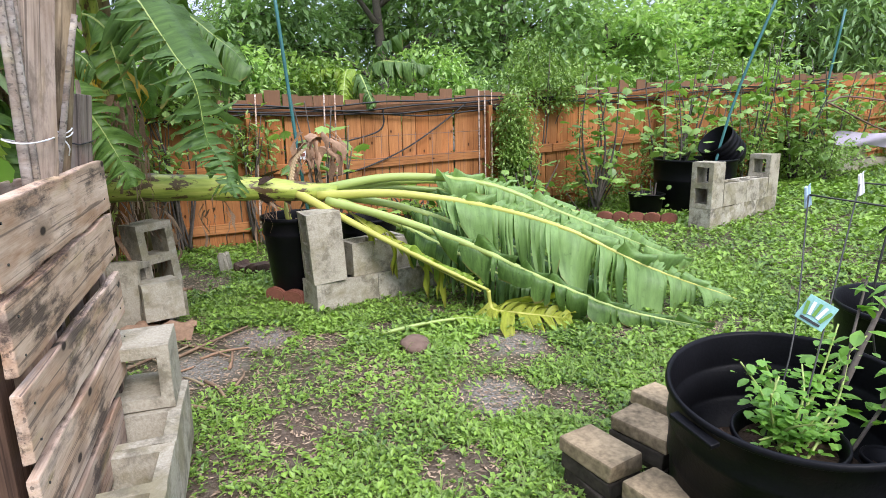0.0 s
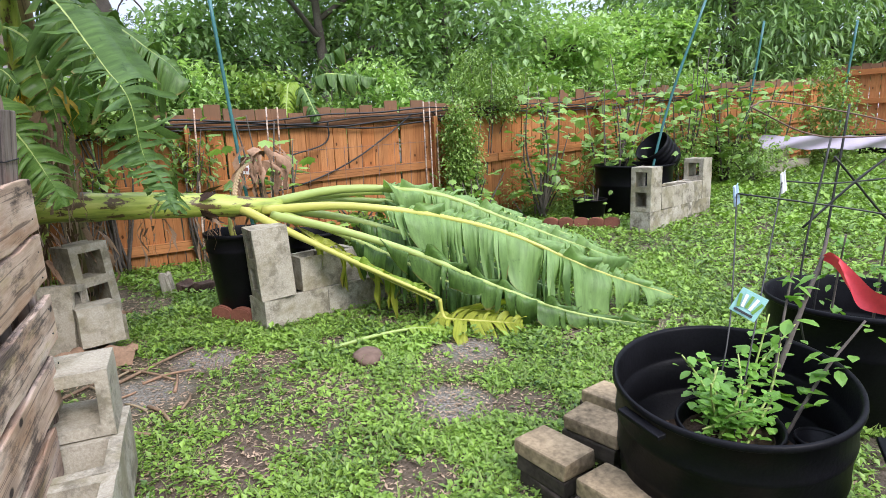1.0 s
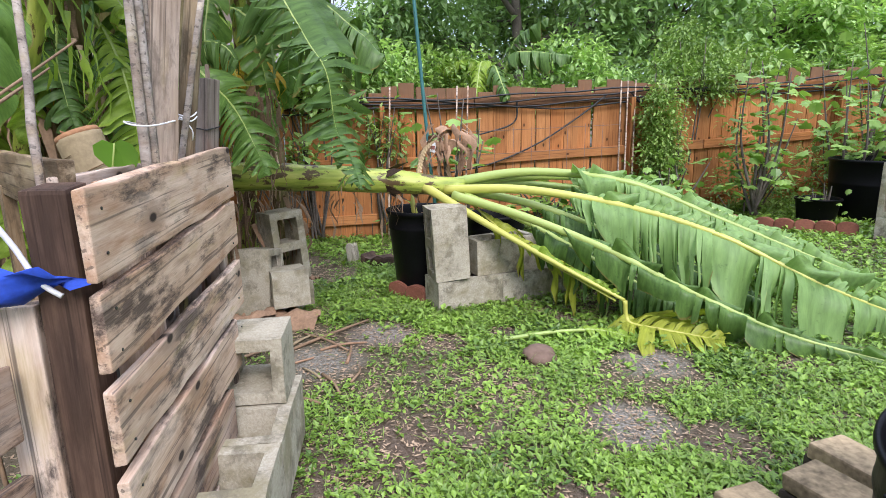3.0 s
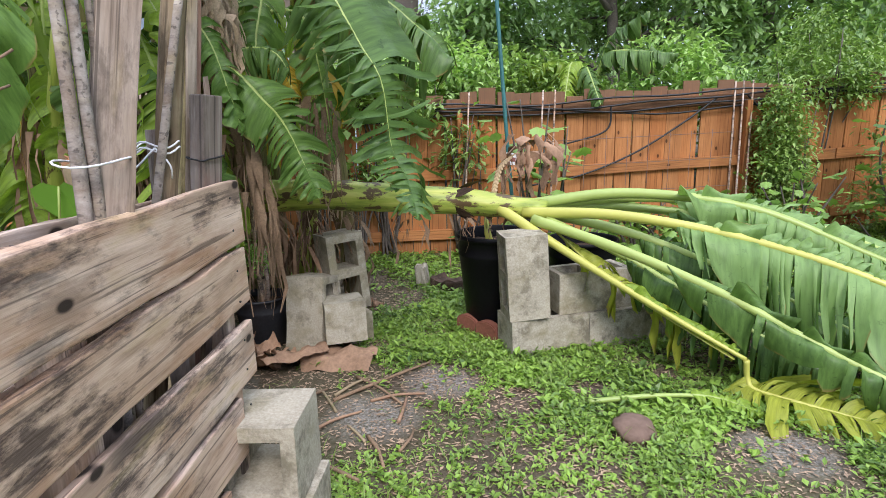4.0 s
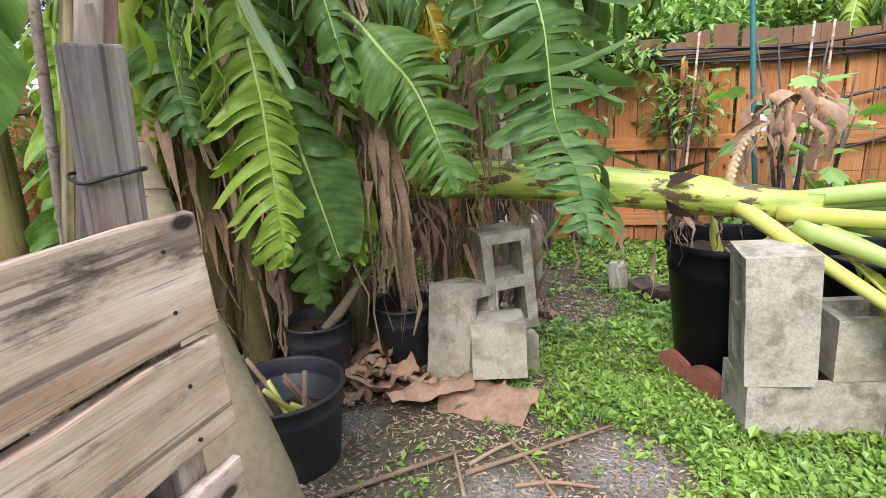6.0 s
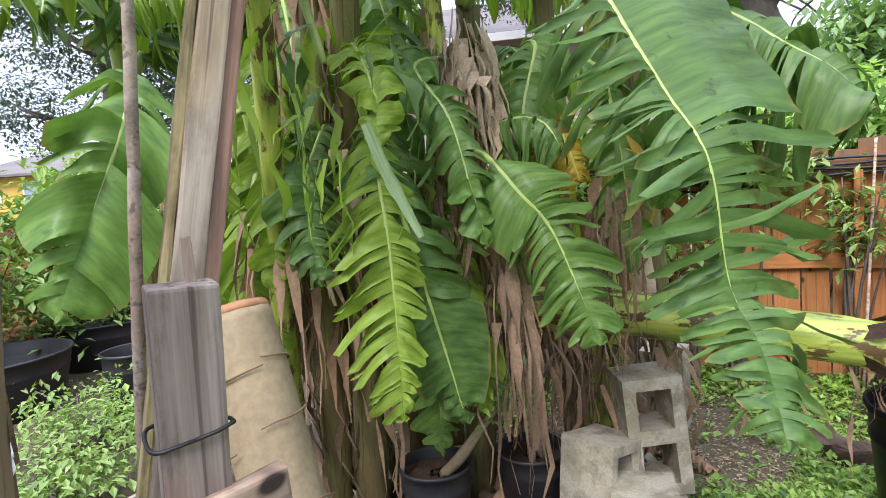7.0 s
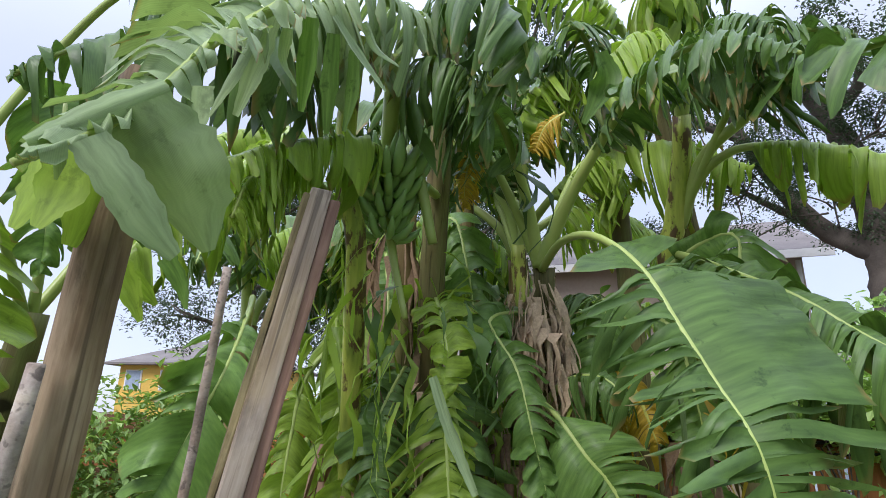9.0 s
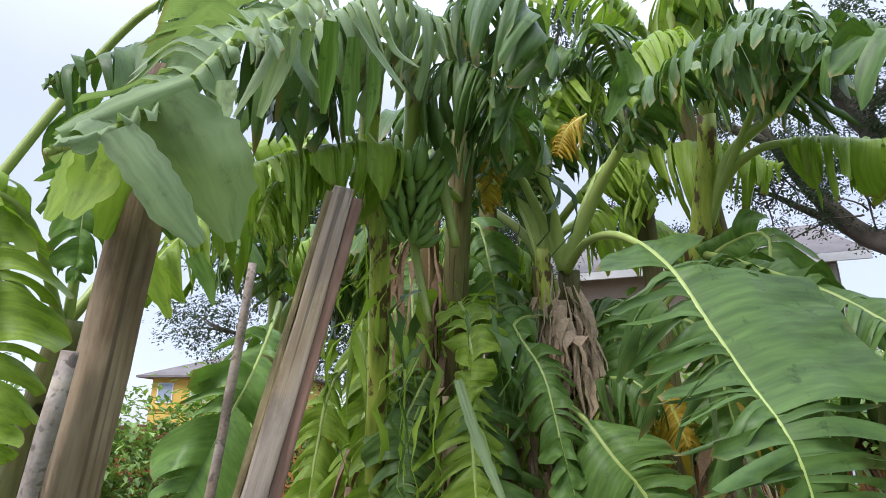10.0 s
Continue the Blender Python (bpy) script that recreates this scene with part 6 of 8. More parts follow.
    # crowns that fill the heart of the clump
    for k, (top, n, foot) in enumerate((((-2.072, 3.794, 2.525), 5, (-2.3, 4.1)), ((-2.290, 3.176, 2.379), 5, (-2.6, 3.4)), ((-1.828, 3.833, 2.597), 5, (-1.9, 4.3)))):
        s = thing("banana_plant", label="banana plant deep in the clump with torn leaves", category="banana plant", group=clump)
        stem_part(s, ((*foot, 0.0), (0.5 * (foot[0] + top[0]), 0.5 * (foot[1] + top[1]), 0.55 * top[2]), top), (0.06, 0.05, 0.035), 90 + k)
        crown_leaves(s, top, n, 141 + 3 * k, (0.75, 1.1), 0.16, 0.75, mats=(0.25,), rise=0.7)
    # left: leaf behind the posts, and the near leaf above the round pole
    s = thing("banana_plant", label="banana plant near the posts with wide torn leaves", category="banana plant", group=clump)
    stem_part(s, ((-2.7, 2.35, 0.0), (-2.62, 2.38, 1.0), (-2.55, 2.38, 1.6)), (0.07, 0.055, 0.04), 60)
    banana_leaf(s, ((-2.55, 2.38, 1.55), (-2.1, 2.36, 1.62), (-1.75, 2.33, 1.52), (-1.58, 2.285, 1.37), (-1.575, 2.235, 1.25), (-1.585, 2.18, 1.12), (-1.59, 2.14, 1.02)), 0.125, (0.95, -0.1, 0.1), 61, BANANA_MID, start=0.60, torn=0.8, droop=0.25, grav=0.15, skew=0.6, whole=((0.74, 0.93, -1),), rad=(0.014, 0.008, 0.003))
    crown_leaves(s, (-2.55, 2.38, 1.55), 2, 62, (0.8, 1.0), 0.15, 0.5)
    w = thing("banana_plant", label="banana plant whose big pale leaf hangs near the poles", category="banana plant", group=clump)
    stem_part(w, ((-1.85, 1.45, 0.0), (-1.80, 1.50, 0.9), (-1.72, 1.60, 1.6)), (0.06, 0.045, 0.03), 63)
    banana_leaf(w, ((-1.72, 1.60, 1.58), (-1.55, 1.95, 2.20), (-1.124, 2.255, 1.957), (-1.069, 2.164, 1.858), (-1.042, 2.102, 1.796), (-1.022, 2.047, 1.751), (-1.009, 1.998, 1.708), (-1.016, 1.970, 1.677)), 0.1, (0.1, 0, 1), 69, BANANA, start=0.45, torn=1.0, droop=0.7, grav=1.1, gap=0.8, band=(0.010, 0.018), rad=(0.014, 0.008, 0.003), label="thin feathered leaf against the sky")
    # cane in the pot and hanging old leaves round the base
    t = thing("dead_banana_plant", label="heap of dead brown leaves among the stems", category="dead leaves")
    for k, (x, y, z) in enumerate(((-2.05, 3.6, 0.75), (-2.3, 3.3, 0.8), (-1.9, 3.75, 0.6), (-2.6, 3.05, 0.9), (-2.2, 3.75, 0.7), (-1.75, 3.85, 0.62))):
        dry_skirt(t, (x, y, z), 30, 0.55, 70 + k, 0.13, (SHEATH, STRAW)[k % 2], 1.4)
    return q


BUNCH_PLANT = build_clump()


def ribbon(plant, pts, widths, mat, seed):
    """One torn band of a blade, hanging free: a long strip with a shallow fold along it."""
    rng = random.Random(seed)
    c = spline(pts, 18)
    t, _, _ = frames_along(c)
    face = np.array([0.85, -0.25 + rng.uniform(-0.5, 0.5), 0.2 + rng.uniform(-0.3, 0.5)])
    lat = np.cross(t, face[None])
    lat /= np.linalg.norm(lat, axis=1)[:, None]
    nrm = np.cross(lat, t)
    w = np.interp(np.linspace(0, 1, 18), np.linspace(0, 1, len(widths)), widths)
    q = np.linspace(-0.5, 0.5, 5)
    ragged = 1 + 0.10 * np.array([rng.uniform(-1, 1) for _ in range(18)])
    bend = rng.uniform(-0.25, 0.35)
    v = c[:, None] + lat[:, None] * (w * ragged)[:, None, None] * q[None, :, None] + nrm[:, None] * (bend * w)[:, None, None] * (np.abs(q) * 2)[None, :, None]
    i, j = np.meshgrid(np.arange(17), np.arange(4), indexing="ij")
    a = i * 5 + j
    f = np.stack([a, a + 5, a + 6, a + 1], -1).reshape(-1, 4)
    uv = np.stack([np.repeat(np.linspace(0.1, 0.9, 18), 5), np.tile(q * 0.06, 18)], 1)
    part("leaf_band", npmesh("leaf_band", v.reshape(-1, 3), f, uv), mat, plant)


def build_bands(plant):
    """Free bands of torn blades, blown about by the wind."""
    for k, (pts, widths, mat) in enumerate((
            (((-0.657, 2.144, 1.460), (-0.661, 2.167, 1.434), (-0.671, 2.188, 1.408), (-0.686, 2.208, 1.388)), (0.03, 0.034, 0.034, 0.012), BANANA_PALE),
            (((-0.665, 2.167, 1.494), (-0.681, 2.191, 1.463), (-0.702, 2.212, 1.431), (-0.718, 2.229, 1.402)), (0.05, 0.085, 0.07, 0.012), BANANA_PALE),
            (((-0.688, 2.203, 1.533), (-0.694, 2.203, 1.502), (-0.696, 2.193, 1.472)), (0.034, 0.03, 0.006), BANANA_PALE),
            (((-0.674, 2.186, 1.521), (-0.665, 2.156, 1.492), (-0.660, 2.131, 1.468), (-0.653, 2.110, 1.448)), (0.016, 0.022, 0.02, 0.008), BANANA_PALE),
            (((-0.706, 2.127, 1.467), (-0.715, 2.121, 1.436), (-0.719, 2.109, 1.407)), (0.04, 0.044, 0.01), BANANA_LIT),
            (((-0.740, 2.137, 1.479), (-0.750, 2.132, 1.443), (-0.758, 2.124, 1.405)), (0.034, 0.04, 0.01), BANANA_LIT),
            (((-0.720, 2.108, 1.465), (-0.727, 2.101, 1.437), (-0.732, 2.091, 1.408)), (0.034, 0.04, 0.01), BANANA_LIT),
            (((-0.757, 2.148, 1.487), (-0.770, 2.158, 1.453), (-0.781, 2.177, 1.417)), (0.03, 0.034, 0.008), BANANA_MID),
            (((-0.970, 2.126, 1.447), (-0.979, 2.149, 1.412), (-0.985, 2.163, 1.378)), (0.034, 0.03, 0.006), BANANA_LIT),
            (((-0.985, 2.143, 1.432), (-0.991, 2.164, 1.412), (-0.993, 2.176, 1.400)), (0.026, 0.022, 0.006), BANANA_LIT),
            (((-0.945, 2.183, 1.448), (-0.951, 2.202, 1.419), (-0.956, 2.211, 1.392)), (0.022, 0.02, 0.005), BANANA_MID),
            (((-0.952, 2.355, 1.839), (-0.972, 2.397, 1.800), (-0.987, 2.449, 1.756)), (0.02, 0.026, 0.008), BANANA_PALE),
            (((-0.935, 2.293, 1.788), (-0.959, 2.294, 1.753), (-0.973, 2.315, 1.725)), (0.018, 0.02, 0.006), BANANA_PALE),
            (((-0.982, 2.410, 1.868), (-0.998, 2.435, 1.839), (-1.001, 2.475, 1.817)), (0.014, 0.018, 0.005), BANANA_PALE),
            (((-0.891, 2.270, 1.767), (-0.926, 2.258, 1.714), (-0.960, 2.239, 1.653)), (0.026, 0.034, 0.01), BANANA_PALE),
            (((-0.869, 2.251, 1.729), (-0.900, 2.229, 1.679), (-0.927, 2.207, 1.629)), (0.022, 0.032, 0.008), BANANA_PALE),
            (((-0.976, 2.328, 1.846), (-1.013, 2.332, 1.792), (-1.050, 2.333, 1.728)), (0.022, 0.034, 0.01), BANANA_MID),
            (((-1.045, 2.373, 1.879), (-1.087, 2.379, 1.814), (-1.127, 2.387, 1.738)), (0.022, 0.034, 0.01), BANANA),
            (((-1.130, 2.430, 1.919), (-1.170, 2.440, 1.853), (-1.206, 2.434, 1.790)), (0.022, 0.034, 0.01), BANANA),
            (((-1.071, 3.312, 2.141), (-1.142, 3.266, 2.124), (-1.224, 3.201, 2.110)), (0.016, 0.036, 0.01), BANANA_PALE),
            (((-1.106, 3.285, 2.139), (-1.165, 3.277, 2.085), (-1.214, 3.272, 2.030)), (0.02, 0.03, 0.01), BANANA_MID),
            (((-1.322, 3.148, 2.240), (-1.352, 3.187, 2.164), (-1.431, 3.166, 2.077)), (0.04, 0.09, 0.02), BANANA),
            (((-1.306, 3.287, 1.371), (-1.304, 3.291, 1.291), (-1.303, 3.290, 1.220)), (0.02, 0.018, 0.016), BANANA_PALE),
            (((-1.264, 3.590, 1.308), (-1.231, 3.612, 1.213), (-1.188, 3.632, 1.116)), (0.012, 0.018, 0.006), BANANA_PALE),
            (((-1.558, 2.762, 1.364), (-1.525, 2.791, 1.246), (-1.469, 2.833, 1.102)), (0.02, 0.03, 0.016), BANANA_PALE))):
        ribbon(plant, pts, widths, mat, 810 + k)


build_bands(BUNCH_PLANT)


def hanging(plant, at, top, drop, width, toward=(0.8, -0.5), seed=0, mat=None, **kw):
    """A leaf that rises from a stem at 'at', bends at 'top' and hangs straight down."""
    rng = random.Random(seed)
    a, b = np.array(at, dtype=float), np.array(top, dtype=float)
    d = np.array([toward[0], toward[1], 0.0])
    sway = np.array([rng.uniform(-0.06, 0.06), rng.uniform(-0.06, 0.06), 0])
    pts = [a, 0.45 * a + 0.55 * b + np.array([0, 0, 0.10]), b, b + d * 0.06 + sway - np.array([0, 0, 0.3 * drop]), b + d * 0.10 + 1.5 * sway - np.array([0, 0, 0.65 * drop]), b + d * 0.11 + 2 * sway - np.array([0, 0, drop])]
    args = dict(start=0.30, torn=0.8, droop=0.25, grav=0.2, skew=0.45, rad=(0.014, 0.008, 0.003), band=(0.022, 0.06))
    args.update(kw)
    banana_leaf(plant, pts, width, (toward[0], toward[1], 0.25), seed, mat, **args)


def build_hanging():
    p = thing("banana_plant", label="banana suckers crowded with hanging torn leaves", category="banana plant", group="banana clump")
    stem_part(p, ((-2.55, 3.0, 0.0), (-2.45, 2.92, 0.8), (-2.35, 2.85, 1.55)), (0.06, 0.05, 0.035), 400)
    dry_skirt(p, (-2.45, 2.92, 0.85), 24, 0.6, 380, 0.08, STRAW, 1.4)
    o = (-2.35, 2.86, 1.45)
    for k, (top, drop, w, m) in enumerate((((-2.42, 2.70, 1.66), 0.75, 0.14, BANANA_LIT), ((-2.30, 2.58, 1.40), 0.70, 0.13, BANANA_LIT), ((-2.62, 2.78, 1.50), 0.85, 0.16, BANANA_MID), ((-2.20, 2.82, 1.85), 0.75, 0.15, BANANA_MID),
                                        ((-2.05, 2.72, 1.60), 0.65, 0.12, BANANA_LIT), ((-2.22, 2.66, 1.20), 0.75, 0.13, BANANA_LIT), ((-2.5, 2.6, 1.1), 0.75, 0.14, BANANA_MID), ((-2.0, 3.0, 1.95), 0.7, 0.13, BANANA_MID))):
        hanging(p, o, top, drop, w, (0.85, -0.45 + 0.1 * (k % 3)), 410 + k, m)
    q = thing("banana_plant", label="banana sucker with leaves hanging toward the blocks", category="banana plant", group="banana clump")
    stem_part(q, ((-2.25, 3.75, 0.0), (-2.1, 3.62, 0.8), (-1.98, 3.52, 1.45)), (0.06, 0.05, 0.035), 401)
    dry_skirt(q, (-2.08, 3.60, 0.9), 24, 0.6, 381, 0.08, STRAW, 1.3)
    o = (-1.98, 3.52, 1.4)
    for k, (top, drop, w, m) in enumerate((((-1.70, 3.42, 1.62), 0.6, 0.12, BANANA_MID), ((-1.88, 3.12, 1.25), 0.7, 0.13, BANANA_LIT), ((-1.62, 3.60, 1.55), 0.65, 0.13, BANANA_MID), ((-1.50, 3.78, 1.85), 0.75, 0.15, BANANA_MID), ((-2.05, 3.20, 1.0), 0.7, 0.14, BANANA_MID), ((-1.75, 3.02, 1.55), 0.5, 0.10, BANANA_MID))):
        hanging(q, o, top, drop, w, (0.8, -0.55 + 0.12 * (k % 3)), 430 + k, m)
    r = thing("banana_plant", label="banana plant with long yellow-green leaves by the posts", category="banana plant", group="banana clump")
    stem_part(r, ((-2.0, 1.70, 0.0), (-1.92, 1.78, 0.9), (-1.85, 1.85, 1.5)), (0.06, 0.05, 0.035), 402)
    o = (-1.85, 1.85, 1.45)
    for k, (top, drop, w, m) in enumerate((((-1.62, 1.70, 1.72), 0.55, 0.14, BANANA_LIT), ((-1.55, 1.58, 1.55), 0.6, 0.15, BANANA_LIT), ((-1.7, 1.86, 2.0), 0.45, 0.12, BANANA_MID))):
        hanging(r, o, top, drop, w, (0.9, 0.2 - 0.1 * k), 450 + k, m)
    banana_leaf(r, ((-1.88, 1.83, 1.48), (-1.95, 2.1, 2.0), (-1.942, 2.404, 2.153), (-1.837, 2.291, 1.975), (-1.743, 2.199, 1.833), (-1.673, 2.123, 1.729), (-1.634, 2.055, 1.62), (-1.605, 2.009, 1.507)), 0.12, (0.5, 0, 0.9), 460, BANANA_LIT, start=0.35, torn=1.0, droop=0.6, grav=0.8, skew=0.5, band=(0.012, 0.03), gap=0.6, label="yellow-green torn leaf arching over the posts")


build_hanging()


def build_tatters():
    """Shredded bands of old green blades that hang in the heart of the clump."""
    p = thing("banana_plant", label="shredded hanging green leaf bands in the clump", category="banana plant", group="banana clump")
    stem_part(p, ((-2.35, 2.9, 0.0), (-2.1, 2.85, 1.0), (-1.9, 2.8, 1.9)), (0.05, 0.045, 0.03), 600)
    for k, (x, y, z, n, L, w, m) in enumerate(((-1.68, 2.72, 1.72, 12, 0.3, 1.6, BANANA_LIT), (-1.74, 2.80, 1.55, 12, 0.35, 1.7, BANANA), (-1.90, 2.82, 1.45, 10, 0.45, 1.6, BANANA_LIT), (-1.95, 2.7, 1.6, 9, 0.4, 1.8, BANANA_LIT),
                                               (-2.1, 2.6, 1.5, 9, 0.45, 1.7, BANANA_LIT), (-2.25, 2.75, 1.3, 10, 0.5, 1.6, BANANA_YEL), (-1.95, 3.05, 1.2, 9, 0.4, 1.5, BANANA_LIT), (-1.75, 3.35, 1.3, 9, 0.4, 1.5, BANANA_LIT),
                                               (-1.65, 3.6, 1.3, 8, 0.4, 1.5, BANANA_YEL), (-2.0, 2.55, 2.0, 9, 0.35, 1.7, BANANA_LIT), (-1.66, 2.92, 2.05, 10, 0.3, 1.6, BANANA), (-2.5, 2.75, 1.2, 9, 0.5, 1.6, BANANA_LIT))):
        dry_skirt(p, (x, y, z), n, L, 610 + k, 0.13, m, w, "leaf_tatter", "torn green leaf bands")
    for k, (x, y, z) in enumerate(((-1.75, 3.19, 1.66), (-1.72, 3.20, 1.55), (-1.70, 3.17, 1.10), (-1.66, 3.22, 0.95), (-1.82, 3.10, 1.25), (-2.2, 2.9, 1.2), (-1.95, 2.78, 1.9), (-1.5, 3.5, 1.15), (-1.95, 3.3, 1.0))):
        dry_skirt(p, (x, y, z), 40 if k < 2 else 22, (0.42, 0.36, 0.6, 0.6, 0.5, 0.6, 0.5, 0.5, 0.6)[k], 640 + k, 0.055, DRYLIT if k < 2 else STRAW, 1.5)


build_tatters()


def build_fallen():
    """The toppled banana plant: its stem lies over the pot, its crown spreads over the lawn."""
    p = thing("fallen_banana_plant", label="toppled banana plant lying over the pot and lawn", category="banana plant")
    stem_part(p, ((-2.45, 3.42, 0.70), (-1.90, 3.68, 0.735), (-1.45, 3.86, 0.72), (-1.05, 4.0, 0.69), (-0.80, 4.06, 0.665), (-0.62, 4.08, 0.65)), (0.090, 0.086, 0.080, 0.074, 0.066, 0.050), 5, mat=STEM)
    rng = random.Random(9)
    for k, (x, y, z) in enumerate(((-1.04, 4.0, 0.69), (-1.30, 3.92, 0.71), (-1.62, 3.8, 0.73))):
        dry_skirt(p, (x, y, z - 0.02), 9, 0.26, 80 + k, 0.055)
    # dark torn sheath collar
    bm = bmesh.new()
    for j in range(5):
        a = radians(70 * j)
        pts = [(-1.03 + 0.0 * j, 3.995, 0.69)]
        for u in (0.0, 0.5, 1.0):
            r = 0.066 + 0.05 * u
            c = Vector((-1.05 + 0.10 * u, 4.0, 0.69)) + Vector((0, math.cos(a) * r * 0.9, math.sin(a) * r))
            pts.append(c)
        q = [bm.verts.new(Vector(pts[1]) + Vector((0, -math.sin(a), math.cos(a))) * 0.022), bm.verts.new(Vector(pts[1]) - Vector((0, -math.sin(a), math.cos(a))) * 0.022),
             bm.verts.new(Vector(pts[2]) - Vector((0, -math.sin(a), math.cos(a))) * 0.026), bm.verts.new(Vector(pts[2]) + Vector((0, -math.sin(a), math.cos(a))) * 0.026),
             bm.verts.new(Vector(pts[3]) + Vector((0.02, 0, 0)))]
        bm.faces.new(q[:4])
        bm.faces.new((q[3], q[2], q[4]))
    part("collar", smoothed(bm), DARKWOOD, p, "dark torn sheath round the stem")
    up = (0.0, -0.35, 1.0)
    banana_leaf(p, ((-0.75, 4.08, 0.67), (-0.27, 4.16, 0.735), (0.26, 4.18, 0.68), (0.72, 4.16, 0.50), (1.16, 4.14, 0.32), (1.48, 4.12, 0.20)), 0.20, (0.1, -0.85, 0.75), 90, BANANA_FALLEN, rad=(0.030, 0.018, 0.004), start=0.30, torn=0.9, droop=0.45, grav=0.3, sides=(1.0, 0.8), gap=0.4, ragged=0.2, band=(0.008, 0.02), root=(0.3, 0.8))
    banana_leaf(p, ((-0.72, 4.02, 0.645), (-0.26, 3.98, 0.655), (0.25, 3.95, 0.58), (0.70, 3.87, 0.455), (1.14, 3.80, 0.25), (1.62, 3.80, 0.07)), 0.30, (0.1, -0.92, 0.62), 91, BANANA_FALLEN, MIDRIB_YEL, rad=(0.028, 0.017, 0.005), start=0.28, torn=0.9, droop=0.15, grav=0.15, sides=(1.0, 0.3), fan=0.06, gap=0.5, ragged=0.15, band=(0.007, 0.018), root=(0.25, 0.75),
                label="long pale green leaf combed into fine bands")
    banana_leaf(p, ((-0.70, 4.08, 0.67), (-0.15, 4.30, 0.70), (0.40, 4.42, 0.62), (0.95, 4.48, 0.42), (1.40, 4.50, 0.24)), 0.20, (0, -0.5, 1), 92, BANANA_FALLEN, rad=(0.026, 0.016, 0.004), start=0.3, torn=0.9, droop=0.6, grav=0.4, band=(0.01, 0.03))
    banana_leaf(p, ((-0.66, 3.98, 0.62), (-0.25, 3.86, 0.53), (0.16, 3.75, 0.40), (0.55, 3.64, 0.235), (0.94, 3.53, 0.10), (1.35, 3.44, 0.035)), 0.13, (0.15, -0.8, 0.8), 93, BANANA, MIDRIB, rad=(0.027, 0.017, 0.005), start=0.30, torn=0.7, droop=0.3, grav=0.35, sides=(0.8, 0.55), gap=0.4)
    banana_leaf(p, ((-0.85, 4.02, 0.665), (-0.44, 3.88, 0.475), (-0.06, 3.76, 0.305), (0.26, 3.70, 0.16)), 0.10, (0.2, -0.8, 0.7), 94, BANANA_LIT, MIDRIB_YEL, rad=(0.030, 0.016, 0.009), start=0.55, torn=0.9, droop=0.4, grav=0.5, sides=(0.0, 1.0), label="leaf with a stout yellow stalk")
    banana_leaf(p, ((0.26, 3.70, 0.16), (0.27, 3.71, 0.08), (0.30, 3.68, 0.05), (0.44, 3.60, 0.06), (0.68, 3.54, 0.05)), 0.24, (0, -0.3, 1), 95, BANANA_GOLD, MIDRIB_YEL, rad=(0.012, 0.009, 0.004), start=0.12, torn=1.0, droop=0.1, grav=0.12, gap=0.55, fan=0.5, skew=0.7, band=(0.05, 0.10), label="yellow-green strips fanned out on the grass")
    banana_leaf(p, ((-0.55, 4.0, 0.56), (-0.3, 3.86, 0.40), (-0.05, 3.77, 0.28), (0.22, 3.71, 0.15)), 0.15, (0.2, -0.8, 0.7), 198, BANANA_GOLD, MIDRIB_YEL, rad=(0.006, 0.005, 0.003), start=0.05, torn=1.0, droop=0.5, grav=0.9, sides=(0.0, 1.0), gap=0.7, band=(0.02, 0.05), label="yellowing strips hanging from the stalk")
    banana_leaf(p, ((-0.28, 3.40, 0.03), (-0.05, 3.50, 0.05), (0.15, 3.56, 0.05), (0.32, 3.52, 0.03)), 0.06, (0, -0.2, 1), 96, BANANA_LIT, MIDRIB, rad=(0.012, 0.009, 0.004), start=0.6, torn=0.9, droop=0.2, grav=0.1)
    banana_leaf(p, ((-0.60, 4.06, 0.64), (-0.20, 4.05, 0.56), (0.25, 4.02, 0.40), (0.62, 3.98, 0.24), (0.95, 3.9, 0.12)), 0.22, (0, -0.5, 0.9), 97, BANANA, rad=(0.026, 0.016, 0.004), start=0.25, torn=0.95, droop=0.7, grav=0.6, band=(0.008, 0.025))
    banana_leaf(p, ((-0.60, 4.0, 0.62), (-0.28, 3.95, 0.50), (0.02, 3.88, 0.36), (0.30, 3.85, 0.22), (0.6, 3.8, 0.1)), 0.16, (0, -0.6, 0.8), 98, BANANA, rad=(0.022, 0.014, 0.004), start=0.3, torn=0.9, droop=0.7, grav=0.6)
    banana_leaf(p, ((-0.70, 4.10, 0.66), (-0.30, 4.25, 0.66), (0.15, 4.32, 0.60), (0.6, 4.36, 0.46), (1.05, 4.36, 0.28), (1.3, 4.34, 0.17)), 0.20, (0, -0.6, 0.9), 99, BANANA_FALLEN, rad=(0.026, 0.016, 0.004), start=0.3, band=(0.01, 0.03), torn=0.9, droop=0.5, grav=0.4)


build_fallen()


